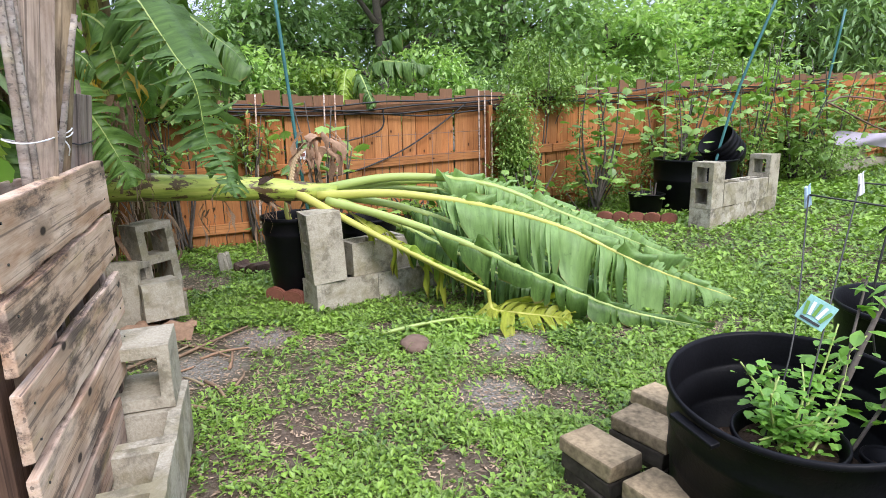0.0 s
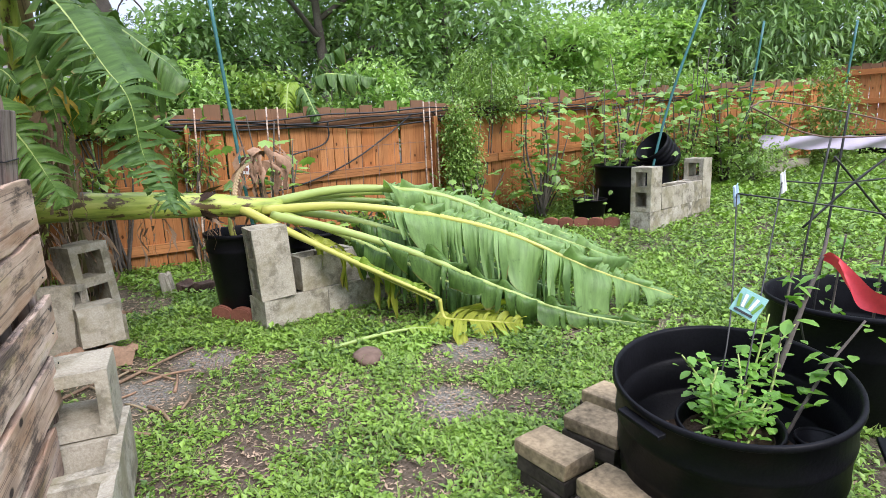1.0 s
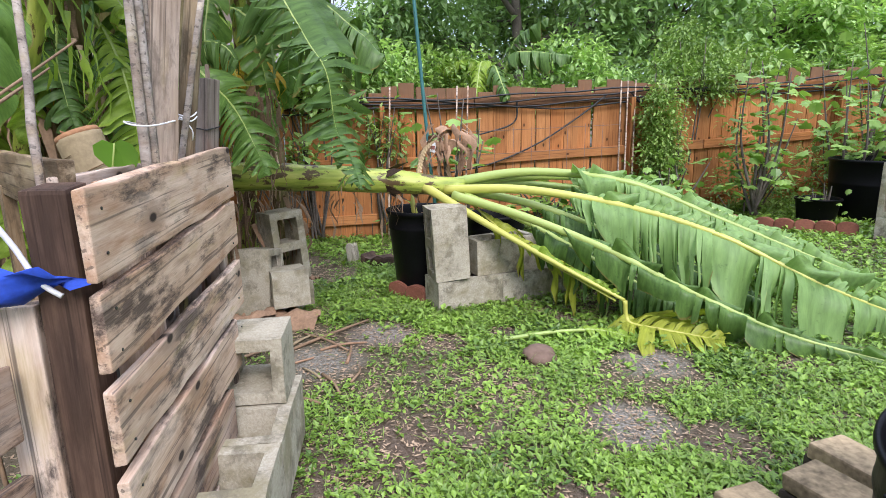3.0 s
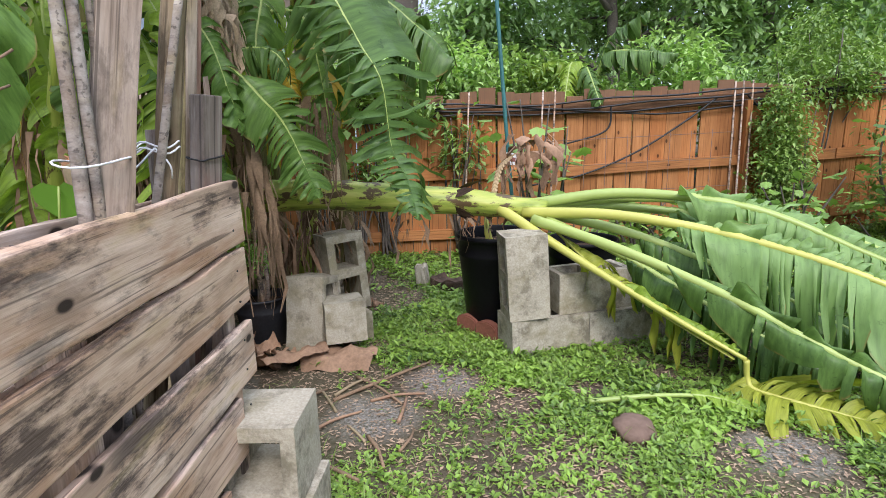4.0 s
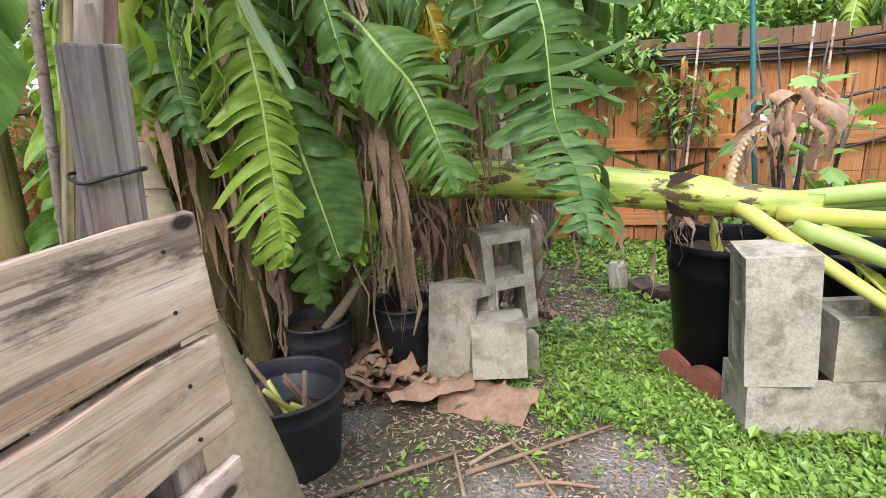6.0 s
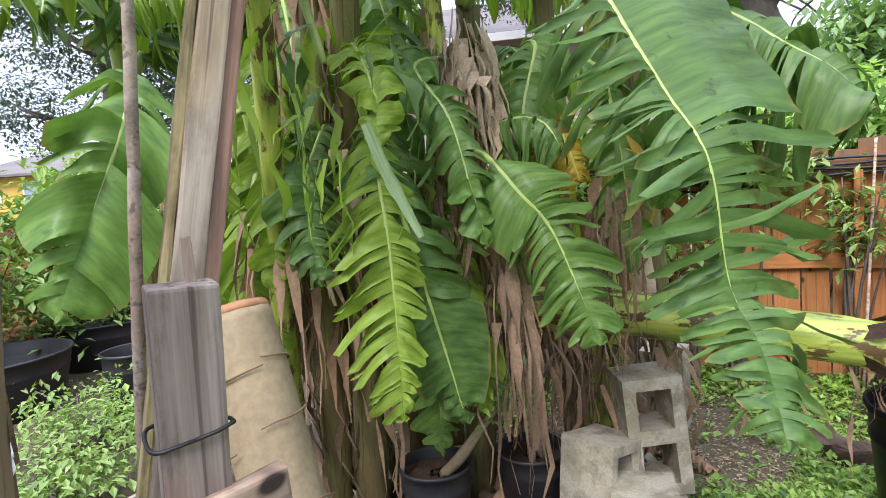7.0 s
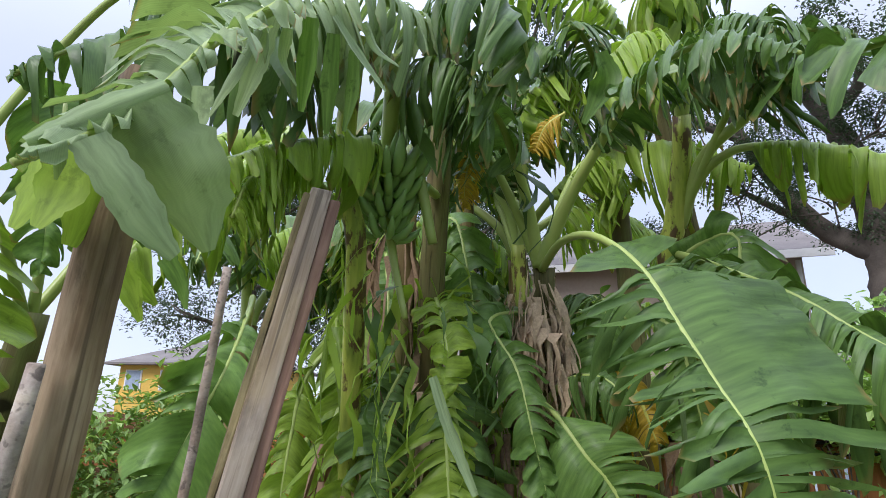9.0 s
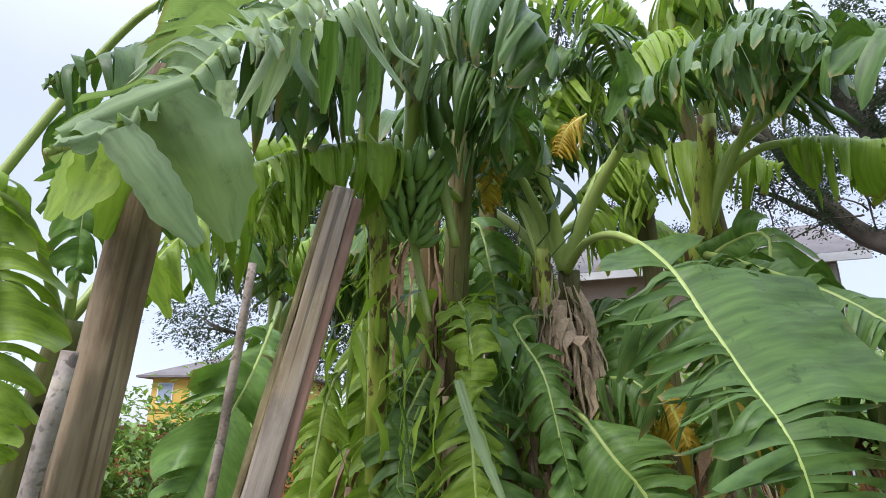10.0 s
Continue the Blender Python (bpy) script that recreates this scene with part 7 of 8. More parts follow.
def build_dead_leaves():
    """Dry brown blades that lie about under the clump."""
    rng = random.Random(17)
    for k in range(16):
        x, y = (-2.75 + 0.9 * rng.random(), 2.6 + 1.7 * rng.random())
        if -1.75 < x < -1.2 and 3.2 < y < 3.9:
            x -= 0.5
        a = rng.uniform(0, 6.283)
        L = rng.uniform(0.22, 0.5)
        d = np.array([math.cos(a), math.sin(a), 0])
        z = gz(x, y)
        o = np.array([x, y, z + 0.015])
        t = thing("dead_leaf", label="curled dry brown leaf lying on the soil", category="dead leaf", group="dead leaves on the soil")
        banana_leaf(t, (o, o + d * 0.35 * L + np.array([0, 0, 0.05]), o + d * 0.7 * L + np.array([0.03, 0.02, 0.04]), o + d * L + np.array([0.06, 0, 0.01])), rng.uniform(0.05, 0.09), (0.3 * math.sin(3 * a), 0.2, 1), 700 + k,
                    (SHEATH, STRAW, DRYLIT)[k % 3], STRAW, rad=(0.008, 0.006, 0.002), start=0.05, torn=0.7, droop=rng.uniform(-0.6, 0.9), grav=0.1, band=(0.05, 0.15))


build_dead_leaves()


# ---- shrubs and trees ----
def leaf_cloud(blobs, n, size, rng, aspect=0.55, droop=0.2, inner=0.35, fold=0.15):
    """Leaves spread through ellipsoids (x, y, z, rx, ry, rz), thicker toward their skins, in twiggy bunches."""
    blobs = np.asarray(blobs, dtype=float)
    vol = (blobs[:, 3] * blobs[:, 4] * blobs[:, 5]) ** (2 / 3)
    bunch = 9
    m = max(1, n // bunch)
    which = rng.choice(len(blobs), m, p=vol / vol.sum())
    d = rng.normal(size=(m, 3))
    d /= np.linalg.norm(d, axis=1)[:, None]
    rad = rng.uniform(inner, 1.0, m) ** 0.6 * rng.uniform(0.82, 1.12, m)
    c = blobs[which, :3] + d * rad[:, None] * blobs[which, 3:]
    p = np.repeat(c, bunch, 0) + rng.normal(0, 1, (m * bunch, 3)) * size * np.array([1.15, 1.15, 0.85])
    k = len(p)
    L = size * rng.uniform(0.6, 1.3, k)
    out = np.repeat(np.arctan2(d[:, 1], d[:, 0]), bunch) + rng.normal(0, 1.1, k)
    v, f = leaf_quads(p, L, L * aspect * rng.uniform(0.8, 1.2, k), out, rng.normal(-droop, 0.55, k), fold, 0.1)
    return v, f


def tree(name, x, y, h, r, mat, label, seed, n=9000, size=0.09, trunk=0.12, lean=(0, 0), aspect=0.55, blobs=None, category="tree", limbs=9, low=0.35, z=None, droop=0.2):
    """A tree: a tapered trunk, limbs that fork, and a crown of many leaves in uneven masses."""
    rng = np.random.default_rng(seed)
    base = np.array([x, y, (gz(x, y) if z is None else z) - 0.05])
    top = base + np.array([lean[0], lean[1], h * 0.9])
    t = thing(name, label=label, category=category)
    c = spline((base, base * 0.6 + top * 0.4 + rng.normal(0, 0.04 * r, 3), top), 16)
    part("trunk", tube("trunk", c, (trunk, trunk * 0.7, trunk * 0.2), 10, 16, wob=0.08, rng=rng, straight=True), BARK, t)
    runs, bl = [], []
    for k in range(limbs):
        s = low + (0.95 - low) * (k + 0.5) / limbs
        o = c[int(s * 15)]
        a = 2.4 * k + rng.uniform(-0.5, 0.5)
        L = r * rng.uniform(0.55, 1.0) * (1.15 - 0.5 * s)
        e = o + np.array([math.cos(a) * L, math.sin(a) * L, rng.uniform(0.1, 0.5) * L])
        m = 0.5 * (o + e) + np.array([0, 0, 0.12 * L])
        runs.append((spline((o, m, e), 8), (trunk * 0.4, trunk * 0.25, trunk * 0.08)))
        for f in range(3):
            b = a + rng.uniform(-1.0, 1.0)
            e2 = m + np.array([math.cos(b), math.sin(b), rng.uniform(-0.2, 0.7)]) * L * 0.5
            runs.append((spline((m, 0.5 * (m + e2) + rng.normal(0, 0.05 * L, 3), e2), 6), (trunk * 0.18, trunk * 0.06)))
            bl.append((*e2, *(np.array([1, 1, 0.75]) * r * rng.uniform(0.2, 0.36))))
        bl.append((*e, *(np.array([1, 1, 0.75]) * r * rng.uniform(0.28, 0.45))))
    bl.append((*top, *(np.array([1, 1, 0.8]) * r * 0.4)))
    part("branchwork", tubes("branchwork", runs, 6), BARK, t)["kind"] = "stuff"
    v, f = leaf_cloud(blobs or bl, n, size, rng, aspect, droop)
    part("crown", npmesh("crown", v, f, smooth=False), mat, t)
    return t


FIG_RING = [(0.0, 0.0), (0.20, 0.02), (0.44, 0.10), (0.40, 0.27), (0.56, 0.46), (0.38, 0.50), (0.36, 0.76), (0.19, 0.68), (0.0, 1.0)]


def lobed_leaves(p, size, yaw, pitch, rng):
    """Five-lobed leaves as fans of triangles from a point in the middle."""
    ring = np.array(FIG_RING + [(-a, b) for a, b in FIG_RING[-2:0:-1]])
    pts = np.vstack([[0.0, 0.42], ring])
    k = len(pts)
    d = np.stack([np.cos(yaw) * np.cos(pitch), np.sin(yaw) * np.cos(pitch), np.sin(pitch)], 1)
    s = np.stack([-np.sin(yaw), np.cos(yaw), np.zeros(len(p))], 1)
    u = np.cross(d, s)
    q = pts[None] * size[:, None, None]
    lift = -0.28 * np.abs(q[..., 0:1]) - 0.15 * q[..., 1:2] ** 2 / size[:, None, None]
    v = p[:, None] + q[..., 1:2] * d[:, None] + q[..., 0:1] * s[:, None] + lift * u[:, None]
    i = np.arange(1, k)
    tri = np.stack([np.zeros(k - 1, dtype=int), i, np.where(i + 1 < k, i + 1, 1)], 1)
    f = (np.arange(len(p))[:, None, None] * k + tri[None]).reshape(-1, 3)
    return v.reshape(-1, 3), f


def fig_bush(x, y, h, r, n, seed, label="fig bush with lobed green leaves", size=0.115, lean=(0, 0), mat=None):
    rng = np.random.default_rng(seed)
    t = thing("fig_bush", label=label, category="shrub")
    base = np.array([x, y, gz(x, y)])
    runs, pos = [], []
    for k in range(7):
        a = 6.283 * k / 7 + rng.uniform(-0.4, 0.4)
        top = base + np.array([math.cos(a) * r * rng.uniform(0.4, 1.0) + lean[0], math.sin(a) * r * rng.uniform(0.4, 1.0) + lean[1], h * rng.uniform(0.6, 1.0)])
        c = spline((base + rng.normal(0, 0.02, 3), 0.5 * (base + top) + rng.normal(0, 0.1 * r, 3), top), 12)
        runs.append((c, (0.016, 0.010, 0.004)))
        for j in range(n // 7):
            s = rng.uniform(0.22, 1.0)
            o = c[int(s * 11)]
            pos.append(o + rng.normal(0, 1, 3) * np.array([0.16, 0.16, 0.10]) * (0.5 + r))
    pos = np.array(pos)
    pos[:, 2] = np.maximum(pos[:, 2], base[2] + 0.06)
    part("branchwork", tubes("branchwork", runs, 6), BARK, t)
    v, f = lobed_leaves(pos, size * rng.uniform(0.55, 1.15, len(pos)), rng.uniform(0, 6.283, len(pos)), rng.normal(-0.25, 0.45, len(pos)), rng)
    part("foliage", npmesh("foliage", v, f, smooth=False), mat or FIG, t)
    return t


def shrub(x, y, z, rx, ry, rz, n, size, mat, label, seed, name="shrub", aspect=0.5):
    rng = np.random.default_rng(seed)
    t = thing(name, label=label, category="shrub")
    base = np.array([x, y, gz(x, y) - 0.02])
    runs = []
    for k in range(9):
        e = np.array([x, y, z]) + rng.uniform(-0.75, 0.75, 3) * np.array([rx, ry, rz])
        runs.append((spline((base + rng.normal(0, 0.03, 3), 0.5 * (base + e) + rng.normal(0, 0.05, 3), e), 10), (0.012, 0.008, 0.003)))
    part("branchwork", tubes("branchwork", runs, 5), BARK, t)
    bl = [(x + rng.uniform(-0.6, 0.6) * rx, y + rng.uniform(-0.6, 0.6) * ry, z + rng.uniform(-0.6, 0.6) * rz, rx * 0.5, ry * 0.5, rz * 0.5) for _ in range(8)]
    v, f = leaf_cloud(bl, n, size, rng, aspect)
    part("foliage", npmesh("foliage", v, f, smooth=False), mat, t)
    return t


def build_greens():
    # figs and vines along the fence
    for k, (s, off, h, r, n) in enumerate(((3.7, -0.7, 1.45, 0.4, 190), (4.6, -0.8, 1.65, 0.45, 230), (5.3, -0.5, 1.85, 0.45, 220), (6.1, -0.6, 1.85, 0.5, 230), (6.8, -0.7, 1.75, 0.55, 260), (2.9, -0.6, 0.7, 0.3, 90), (7.8, -0.7, 1.5, 0.6, 240), (1.7, -0.4, 0.5, 0.3, 80))):
        p = fence_point(s, off)
        fig_bush(p[0], p[1], h, r, n, 100 + k)
    fig_bush(-1.0, 5.35, 1.30, 0.28, 60, 110, "thin young fig tree with few lobed leaves", 0.17)
    fig_bush(1.95, 6.5, 0.35, 0.12, 28, 111, "seedling with lobed leaves in a small pot", 0.08)
    p = fence_point(3.05, -0.25)
    shrub(p[0], p[1], 0.95, 0.30, 0.25, 0.95, 7000, 0.045, BUSH, "tall vine-covered shrub against the fence", 120)
    p = fence_point(3.5, 0.1)
    shrub(p[0], p[1], 1.55, 0.5, 0.35, 0.45, 4200, 0.05, BUSH, "leafy shrub growing over the fence top", 121)
    p = fence_point(9.0, -0.9)
    shrub(p[0], p[1], 1.0, 0.5, 0.5, 0.8, 3500, 0.07, BUSH, "green shrub near the far corner", 122)
    p = fence_point(7.0, -1.0)
    shrub(p[0], p[1], 0.55, 0.5, 0.4, 0.4, 2600, 0.05, BUSH, "low green shrub by the fence", 123)
    for k, (s, off, z, n) in enumerate(((3.8, -0.5, 0.45, 1300), (4.9, -0.5, 0.45, 1500), (5.9, -0.5, 0.55, 1500), (6.6, -0.45, 0.7, 1700), (8.0, -0.5, 0.8, 2000))):
        p = fence_point(s, off)
        shrub(p[0], p[1], z, 0.5, 0.3, 0.55, n, 0.05, BUSH, "straggly green bush against the fence", 170 + k)
    for k, s in enumerate((0.6, 1.2, 1.9, 2.4)):
        p = fence_point(s, -0.45)
        fig_bush(p[0], p[1], 0.38, 0.25, 60, 130 + k, "low leafy plants at the fence foot", 0.10)
    # vine leaves on the fence near the clump
    p = fence_point(0.35, -0.12)
    shrub(p[0], p[1], 0.85, 0.2, 0.1, 0.4, 420, 0.07, BUSH, "thin vine with oval leaves on the fence", 140)
    # weedy corner on the left
    for k, (x, y, z, rx, ry, rz, n) in enumerate(((-5.6, 1.2, 0.9, 0.7, 1.0, 0.7, 5200), (-6.2, 2.6, 1.0, 0.7, 0.9, 0.8, 5200), (-5.9, 3.9, 1.0, 0.8, 0.9, 0.7, 4200), (-4.0, 2.2, 0.18, 0.5, 0.5, 0.16, 1300), (-3.2, 2.0, 0.14, 0.4, 0.3, 0.12, 900), (-5.4, 0.2, 1.0, 0.7, 0.8, 0.9, 4200))):
        shrub(x, y, z, rx, ry, rz, n, 0.085 if n > 3000 else 0.05, BUSH, "dense green shrub in the corner by the fence" if n > 3000 else "low weeds round the tubs", 150 + k)
    p = fence_point(-2.2, -0.3)
    shrub(p[0], p[1], 0.9, 0.6, 0.4, 0.5, 3600, 0.075, BUSH, "broad-leaved shrub beside the fence", 160)
    # trees behind the fence
    spec = ((-3.0, 9.0, 2.9, 1.4, DARKTREE, 0.12, 0.5, 0.3), (-1.2, 9.2, 4.4, 2.0, DARKTREE, 0.13, 0.5, 0.3), (0.6, 10.4, 4.6, 2.1, DARKTREE, 0.14, 0.5, 0.3), (2.3, 10.2, 2.6, 1.2, TREE, 0.12, 0.6, 0.2),
            (4.6, 12.4, 2.9, 1.4, TREE, 0.14, 0.6, 0.2), (7.0, 13.0, 5.2, 2.4, DARKTREE, 0.24, 0.26, 0.55), (9.6, 13.8, 5.4, 2.5, DARKTREE, 0.26, 0.26, 0.55), (12.5, 13.5, 5.5, 2.6, TREE, 0.18, 0.5, 0.3),
            (3.2, 16.5, 3.3, 1.8, DARKTREE, 0.2, 0.5, 0.3), (-1.0, 14.5, 6.4, 3.0, DARKTREE, 0.2, 0.5, 0.3), (9.0, 19.0, 8.0, 3.4, DARKTREE, 0.24, 0.5, 0.3), (14.5, 9.5, 5.5, 2.4, TREE, 0.2, 0.5, 0.3))
    for k, (x, y, h, r, m, size, aspect, droop) in enumerate(spec):
        tree("tree", x, y, h, r, m, "leafy green tree behind the wooden fence", 200 + k, n=12500, size=size, low=0.12, limbs=12, trunk=0.11, aspect=aspect, droop=droop)
    for k, (s, off) in enumerate(((0.2, 0.8), (1.4, 0.9), (2.6, 0.8), (4.4, 0.9), (5.8, 1.0), (7.2, 1.0), (8.6, 1.2), (-1.2, 1.0))):
        p = fence_point(s, off)
        shrub(p[0], p[1], 1.45, 0.75, 0.5, 0.45, 3200, 0.085, (TREE, BUSH)[k % 2], "green foliage rising behind the fence", 240 + k)
    # vines over the fence top beside the clump
    for k, (s, off, z, n) in enumerate(((-0.25, -0.10, 1.30, 900), (-0.8, -0.15, 1.25, 900), (-1.4, -0.2, 1.2, 900), (-0.5, -0.3, 0.75, 300))):
        p = fence_point(s, off)
        shrub(p[0], p[1], z, 0.42, 0.18, 0.22, n, 0.075, BUSH, "broad-leaved vine sprawling over the fence top", 180 + k, name="vine", aspect=0.65)
    # old oaks with open crowns
    for k, (x, y, h, r, ln) in enumerate(((-15.5, 8.0, 9.5, 3.4, (0.5, 0)), (-15.5, 2.9, 8.2, 3.0, (0, 0.3)))):
        tree("oak_tree", x, y, h, r, OAK, "old oak with dark spreading limbs and small leaves", 260 + k, n=24000, size=0.11, trunk=0.24, lean=ln, limbs=12, low=0.32, aspect=0.5)
    rng = np.random.default_rng(77)
    t = thing("oak_tree", label="old oak with heavy dark limbs and open foliage", category="tree")
    part("trunk", tube("trunk", ((-6.35, 13.7, -0.1), (-6.4, 13.65, 1.4), (-6.348, 13.586, 2.974), (-6.316, 13.377, 4.110), (-6.274, 13.121, 5.047), (-6.283, 13.014, 5.936), (-6.458, 12.733, 6.836), (-6.677, 12.318, 7.767), (-6.958, 11.753, 9.062)), (0.62, 0.56, 0.50, 0.40, 0.27, 0.22, 0.20, 0.15, 0.07), 14, 70, wob=0.10, rng=rng), BARK, t)
    for pts, r in ((((-6.338, 13.364, 4.113), (-6.634, 13.126, 4.375), (-7.031, 12.743, 4.826), (-7.189, 12.116, 5.531), (-7.241, 11.378, 6.413), (-7.101, 10.780, 7.100), (-6.745, 10.316, 7.720)), 0.22), (((-7.031, 12.743, 4.826), (-7.307, 12.200, 5.116), (-7.615, 11.386, 5.553), (-7.967, 10.579, 5.714)), 0.09), (((-6.293, 13.363, 4.211), (-5.782, 13.417, 4.934), (-5.421, 13.213, 5.948), (-5.230, 12.764, 7.062), (-4.825, 12.492, 7.837)), 0.26),
                   (((-7.241, 11.378, 6.413), (-7.568, 10.585, 6.806), (-8.008, 9.623, 7.531), (-8.087, 8.763, 8.340)), 0.10), (((-10.240, 11.386, 4.799), (-9.982, 10.417, 5.815), (-9.381, 9.403, 7.135), (-8.964, 8.788, 8.367), (-8.366, 8.068, 9.603)), 0.15), (((-12.901, 9.904, 3.729), (-12.414, 9.009, 5.320), (-11.810, 8.491, 6.097), (-11.066, 8.401, 7.687), (-10.055, 8.361, 9.183), (-8.934, 8.339, 10.419)), 0.13), (((-6.458, 12.733, 6.836), (-5.885, 12.846, 7.222), (-5.541, 12.496, 8.093)), 0.14)):
        part("limb", tube("limb", pts, (r, 0.75 * r, 0.45 * r, 0.2 * r), 10, 30, wob=0.10, rng=rng), BARK, t)
    blobs, runs = [], []
    for c in ((-9.735, 8.088, 8.905), (-9.733, 8.950, 8.159), (-8.782, 9.452, 8.313), (-9.501, 10.212, 6.283), (-10.287, 9.861, 5.824), (-12.063, 8.391, 5.580), (-11.383, 8.419, 7.095), (-8.975, 8.063, 9.784), (-8.254, 10.095, 7.022), (-7.544, 11.422, 5.300), (-7.610, 10.991, 6.071), (-6.822, 11.763, 7.204), (-7.281, 11.649, 5.832), (-6.096, 12.020, 7.946), (-6.036, 12.682, 6.908), (-5.630, 12.994, 6.214), (-7.082, 12.372, 5.072), (-6.611, 12.670, 5.083), (-5.688, 13.147, 5.178), (-5.911, 12.546, 5.799), (-5.074, 12.655, 7.384), (-6.602, 11.494, 8.229), (-7.362, 10.466, 7.646), (-9.770, 10.834, 5.144), (-5.675, 13.680, 4.202), (-6.761, 12.625, 6.172)):
        for k in range(5):
            e = np.array(c) + rng.normal(0, 0.50, 3)
            blobs.append((*e, 0.40, 0.40, 0.28))
            runs.append((spline((np.array(c) + rng.normal(0, 0.1, 3), 0.5 * (np.array(c) + e) + rng.normal(0, 0.12, 3), e), 7), (0.022, 0.008)))
    part("branchwork", tubes("branchwork", runs, 5), BARK, t)["kind"] = "stuff"
    v, f = leaf_cloud(blobs, 40000, 0.075, rng, 0.5)
    part("crown", npmesh("crown", v, f, smooth=False), OAK, t)
    # banana leaves over the fence
    b = thing("banana_plant", label="banana plant leaning over the fence from behind", category="banana plant")
    p = fence_point(1.6, 0.5)
    o = np.array([p[0], p[1], 1.2])
    stem_part(b, (o - np.array([0, 0, 1.1]), o), (0.07, 0.05), 300)
    for k, (dx, dy, dz, dx2, dz2) in enumerate(((0.25, -0.2, 0.45, 0.75, 0.38), (-0.1, -0.35, 0.35, -0.12, -0.02), (0.3, -0.1, 0.65, 0.5, 0.75), (-0.3, -0.1, 0.4, -0.6, 0.35), (0.05, -0.4, 0.3, 0.2, 0.0))):
        banana_leaf(b, (o, o + np.array([dx * 0.5, dy * 0.5, dz * 0.8]), o + np.array([dx, dy, dz]), o + np.array([dx2, dy * 1.5, dz2])), 0.13, (0, -0.4, 1), 310 + k, BANANA_LIT if k % 2 else BANANA, start=0.3, torn=0.7, droop=0.6, grav=0.5)


build_greens()


# ---- houses in the distance ----
def window(parent, m, w, h, frame_mat, glass):
    win = part("window", box(w + 0.16, 0.06, h + 0.16, 0.01), frame_mat, parent, m=m)
    part("pane", box(w, 0.02, h, 0.0, (0, -0.035, 0)), glass, win)
    return win


def build_houses():
    yellow = plain_mat("yellow_stucco", (0.62, 0.42, 0.10), 0.9, vary=0.12, scale=3, bump=0.3, spec=0.2)
    beige = plain_mat("beige_stucco", (0.47, 0.38, 0.31), 0.9, vary=0.12, scale=3, bump=0.3, spec=0.2)
    roofm = plain_mat("grey_shingles", (0.19, 0.175, 0.165), 0.95, vary=0.25, scale=6, bump=0.5, spec=0.15)
    trimm = plain_mat("white_trim", (0.7, 0.69, 0.66), 0.7, vary=0.08)
    glass = plain_mat("window_glass", (0.30, 0.37, 0.46), 0.2, vary=0.2)
    # yellow house
    h = thing("house", Matrix.Translation((-65.5, 4.6, -0.05)) @ Matrix.Rotation(radians(-25), 4, "Z") @ Matrix.Diagonal((1.65, 1.65, 1.06, 1)), "yellow two-storey house with a grey hip roof", "house")
    part("wall", box(8.5, 8.5, 5.4, 0.02, (0, 0, 2.7)), yellow, h)
    bm = bmesh.new()
    base = [bm.verts.new(v) for v in ((-4.9, -4.9, 5.35), (4.9, -4.9, 5.35), (4.9, 4.9, 5.35), (-4.9, 4.9, 5.35))]
    low = [bm.verts.new(v.co - Vector((0, 0, 0.18))) for v in base]
    top = [bm.verts.new((0, -0.8, 8.3)), bm.verts.new((0, 0.8, 8.3))]
    bm.faces.new((base[0], base[1], top[0]))
    bm.faces.new((base[1], base[2], top[1], top[0]))
    bm.faces.new((base[2], base[3], top[1]))
    bm.faces.new((base[3], base[0], top[0], top[1]))
    for a, b, c, d in ((0, 1, 1, 0), (1, 2, 2, 1), (2, 3, 3, 2), (3, 0, 0, 3)):
        bm.faces.new((low[a], low[b], base[c], base[d]))
    bm.faces.new(low[::-1])
    part("roof", bm, roofm, h)
    for y in (-3.4, -1.4, 0.9):
        window(h, Matrix.Translation((4.27, y, 3.9)) @ Matrix.Rotation(radians(90), 4, "Z"), 0.8, 1.6, trimm, glass)
    for x in (-2.5, 0.5, 2.9):
        window(h, Matrix.Translation((x, -4.27, 3.9)), 0.8, 1.6, trimm, glass)
    part("ledge", box(8.8, 8.8, 0.18, 0.02, (0, 0, 2.55)), yellow, h)
    # beige house behind the clump
    g = thing("house", Matrix.Translation((-9.1, 15.2, 0)) @ Matrix.Rotation(math.atan2(-4.3, -3.7), 4, "Z"), "beige house with a grey shingle roof", "house")
    part("wall", box(11, 7, 5.2, 0.02, (5.5, -3.5, 2.6)), beige, g)
    bm = bmesh.new()
    prof = [(0.6, 5.05), (-3.5, 7.0), (-7.6, 5.05), (-7.6, 4.87), (-3.5, 6.82), (0.6, 4.87)]
    a = [bm.verts.new((-0.5, y, z)) for y, z in prof]
    b = [bm.verts.new((11.5, y, z)) for y, z in prof]
    for k in range(6):
        bm.faces.new((a[k], a[(k + 1) % 6], b[(k + 1) % 6], b[k]))
    bm.faces.new(a[::-1])
    bm.faces.new(b)
    part("roof", bm, roofm, g)
    part("fascia", box(12.0, 0.05, 0.2, 0.01, (5.5, 0.62, 4.93)), trimm, g)
    part("downpipe", box(0.10, 0.10, 4.8, 0.02, (0.12, 0.06, 2.5)), trimm, g)
    for x in (2.0, 5.0, 8.0):
        window(g, Matrix.Translation((x, 0.02, 3.4)) @ Matrix.Rotation(radians(180), 4, "Z"), 1.0, 1.2, trimm, glass)
    # white shed behind the fence
    sh = thing("shed", Matrix.Translation((-4.6, 11.0, 0)) @ Matrix.Rotation(radians(28), 4, "Z"), "pale blue-grey shed glimpsed behind the fence", "shed")
    pale = plain_mat("pale_siding", (0.42, 0.50, 0.60), 0.7, vary=0.1)
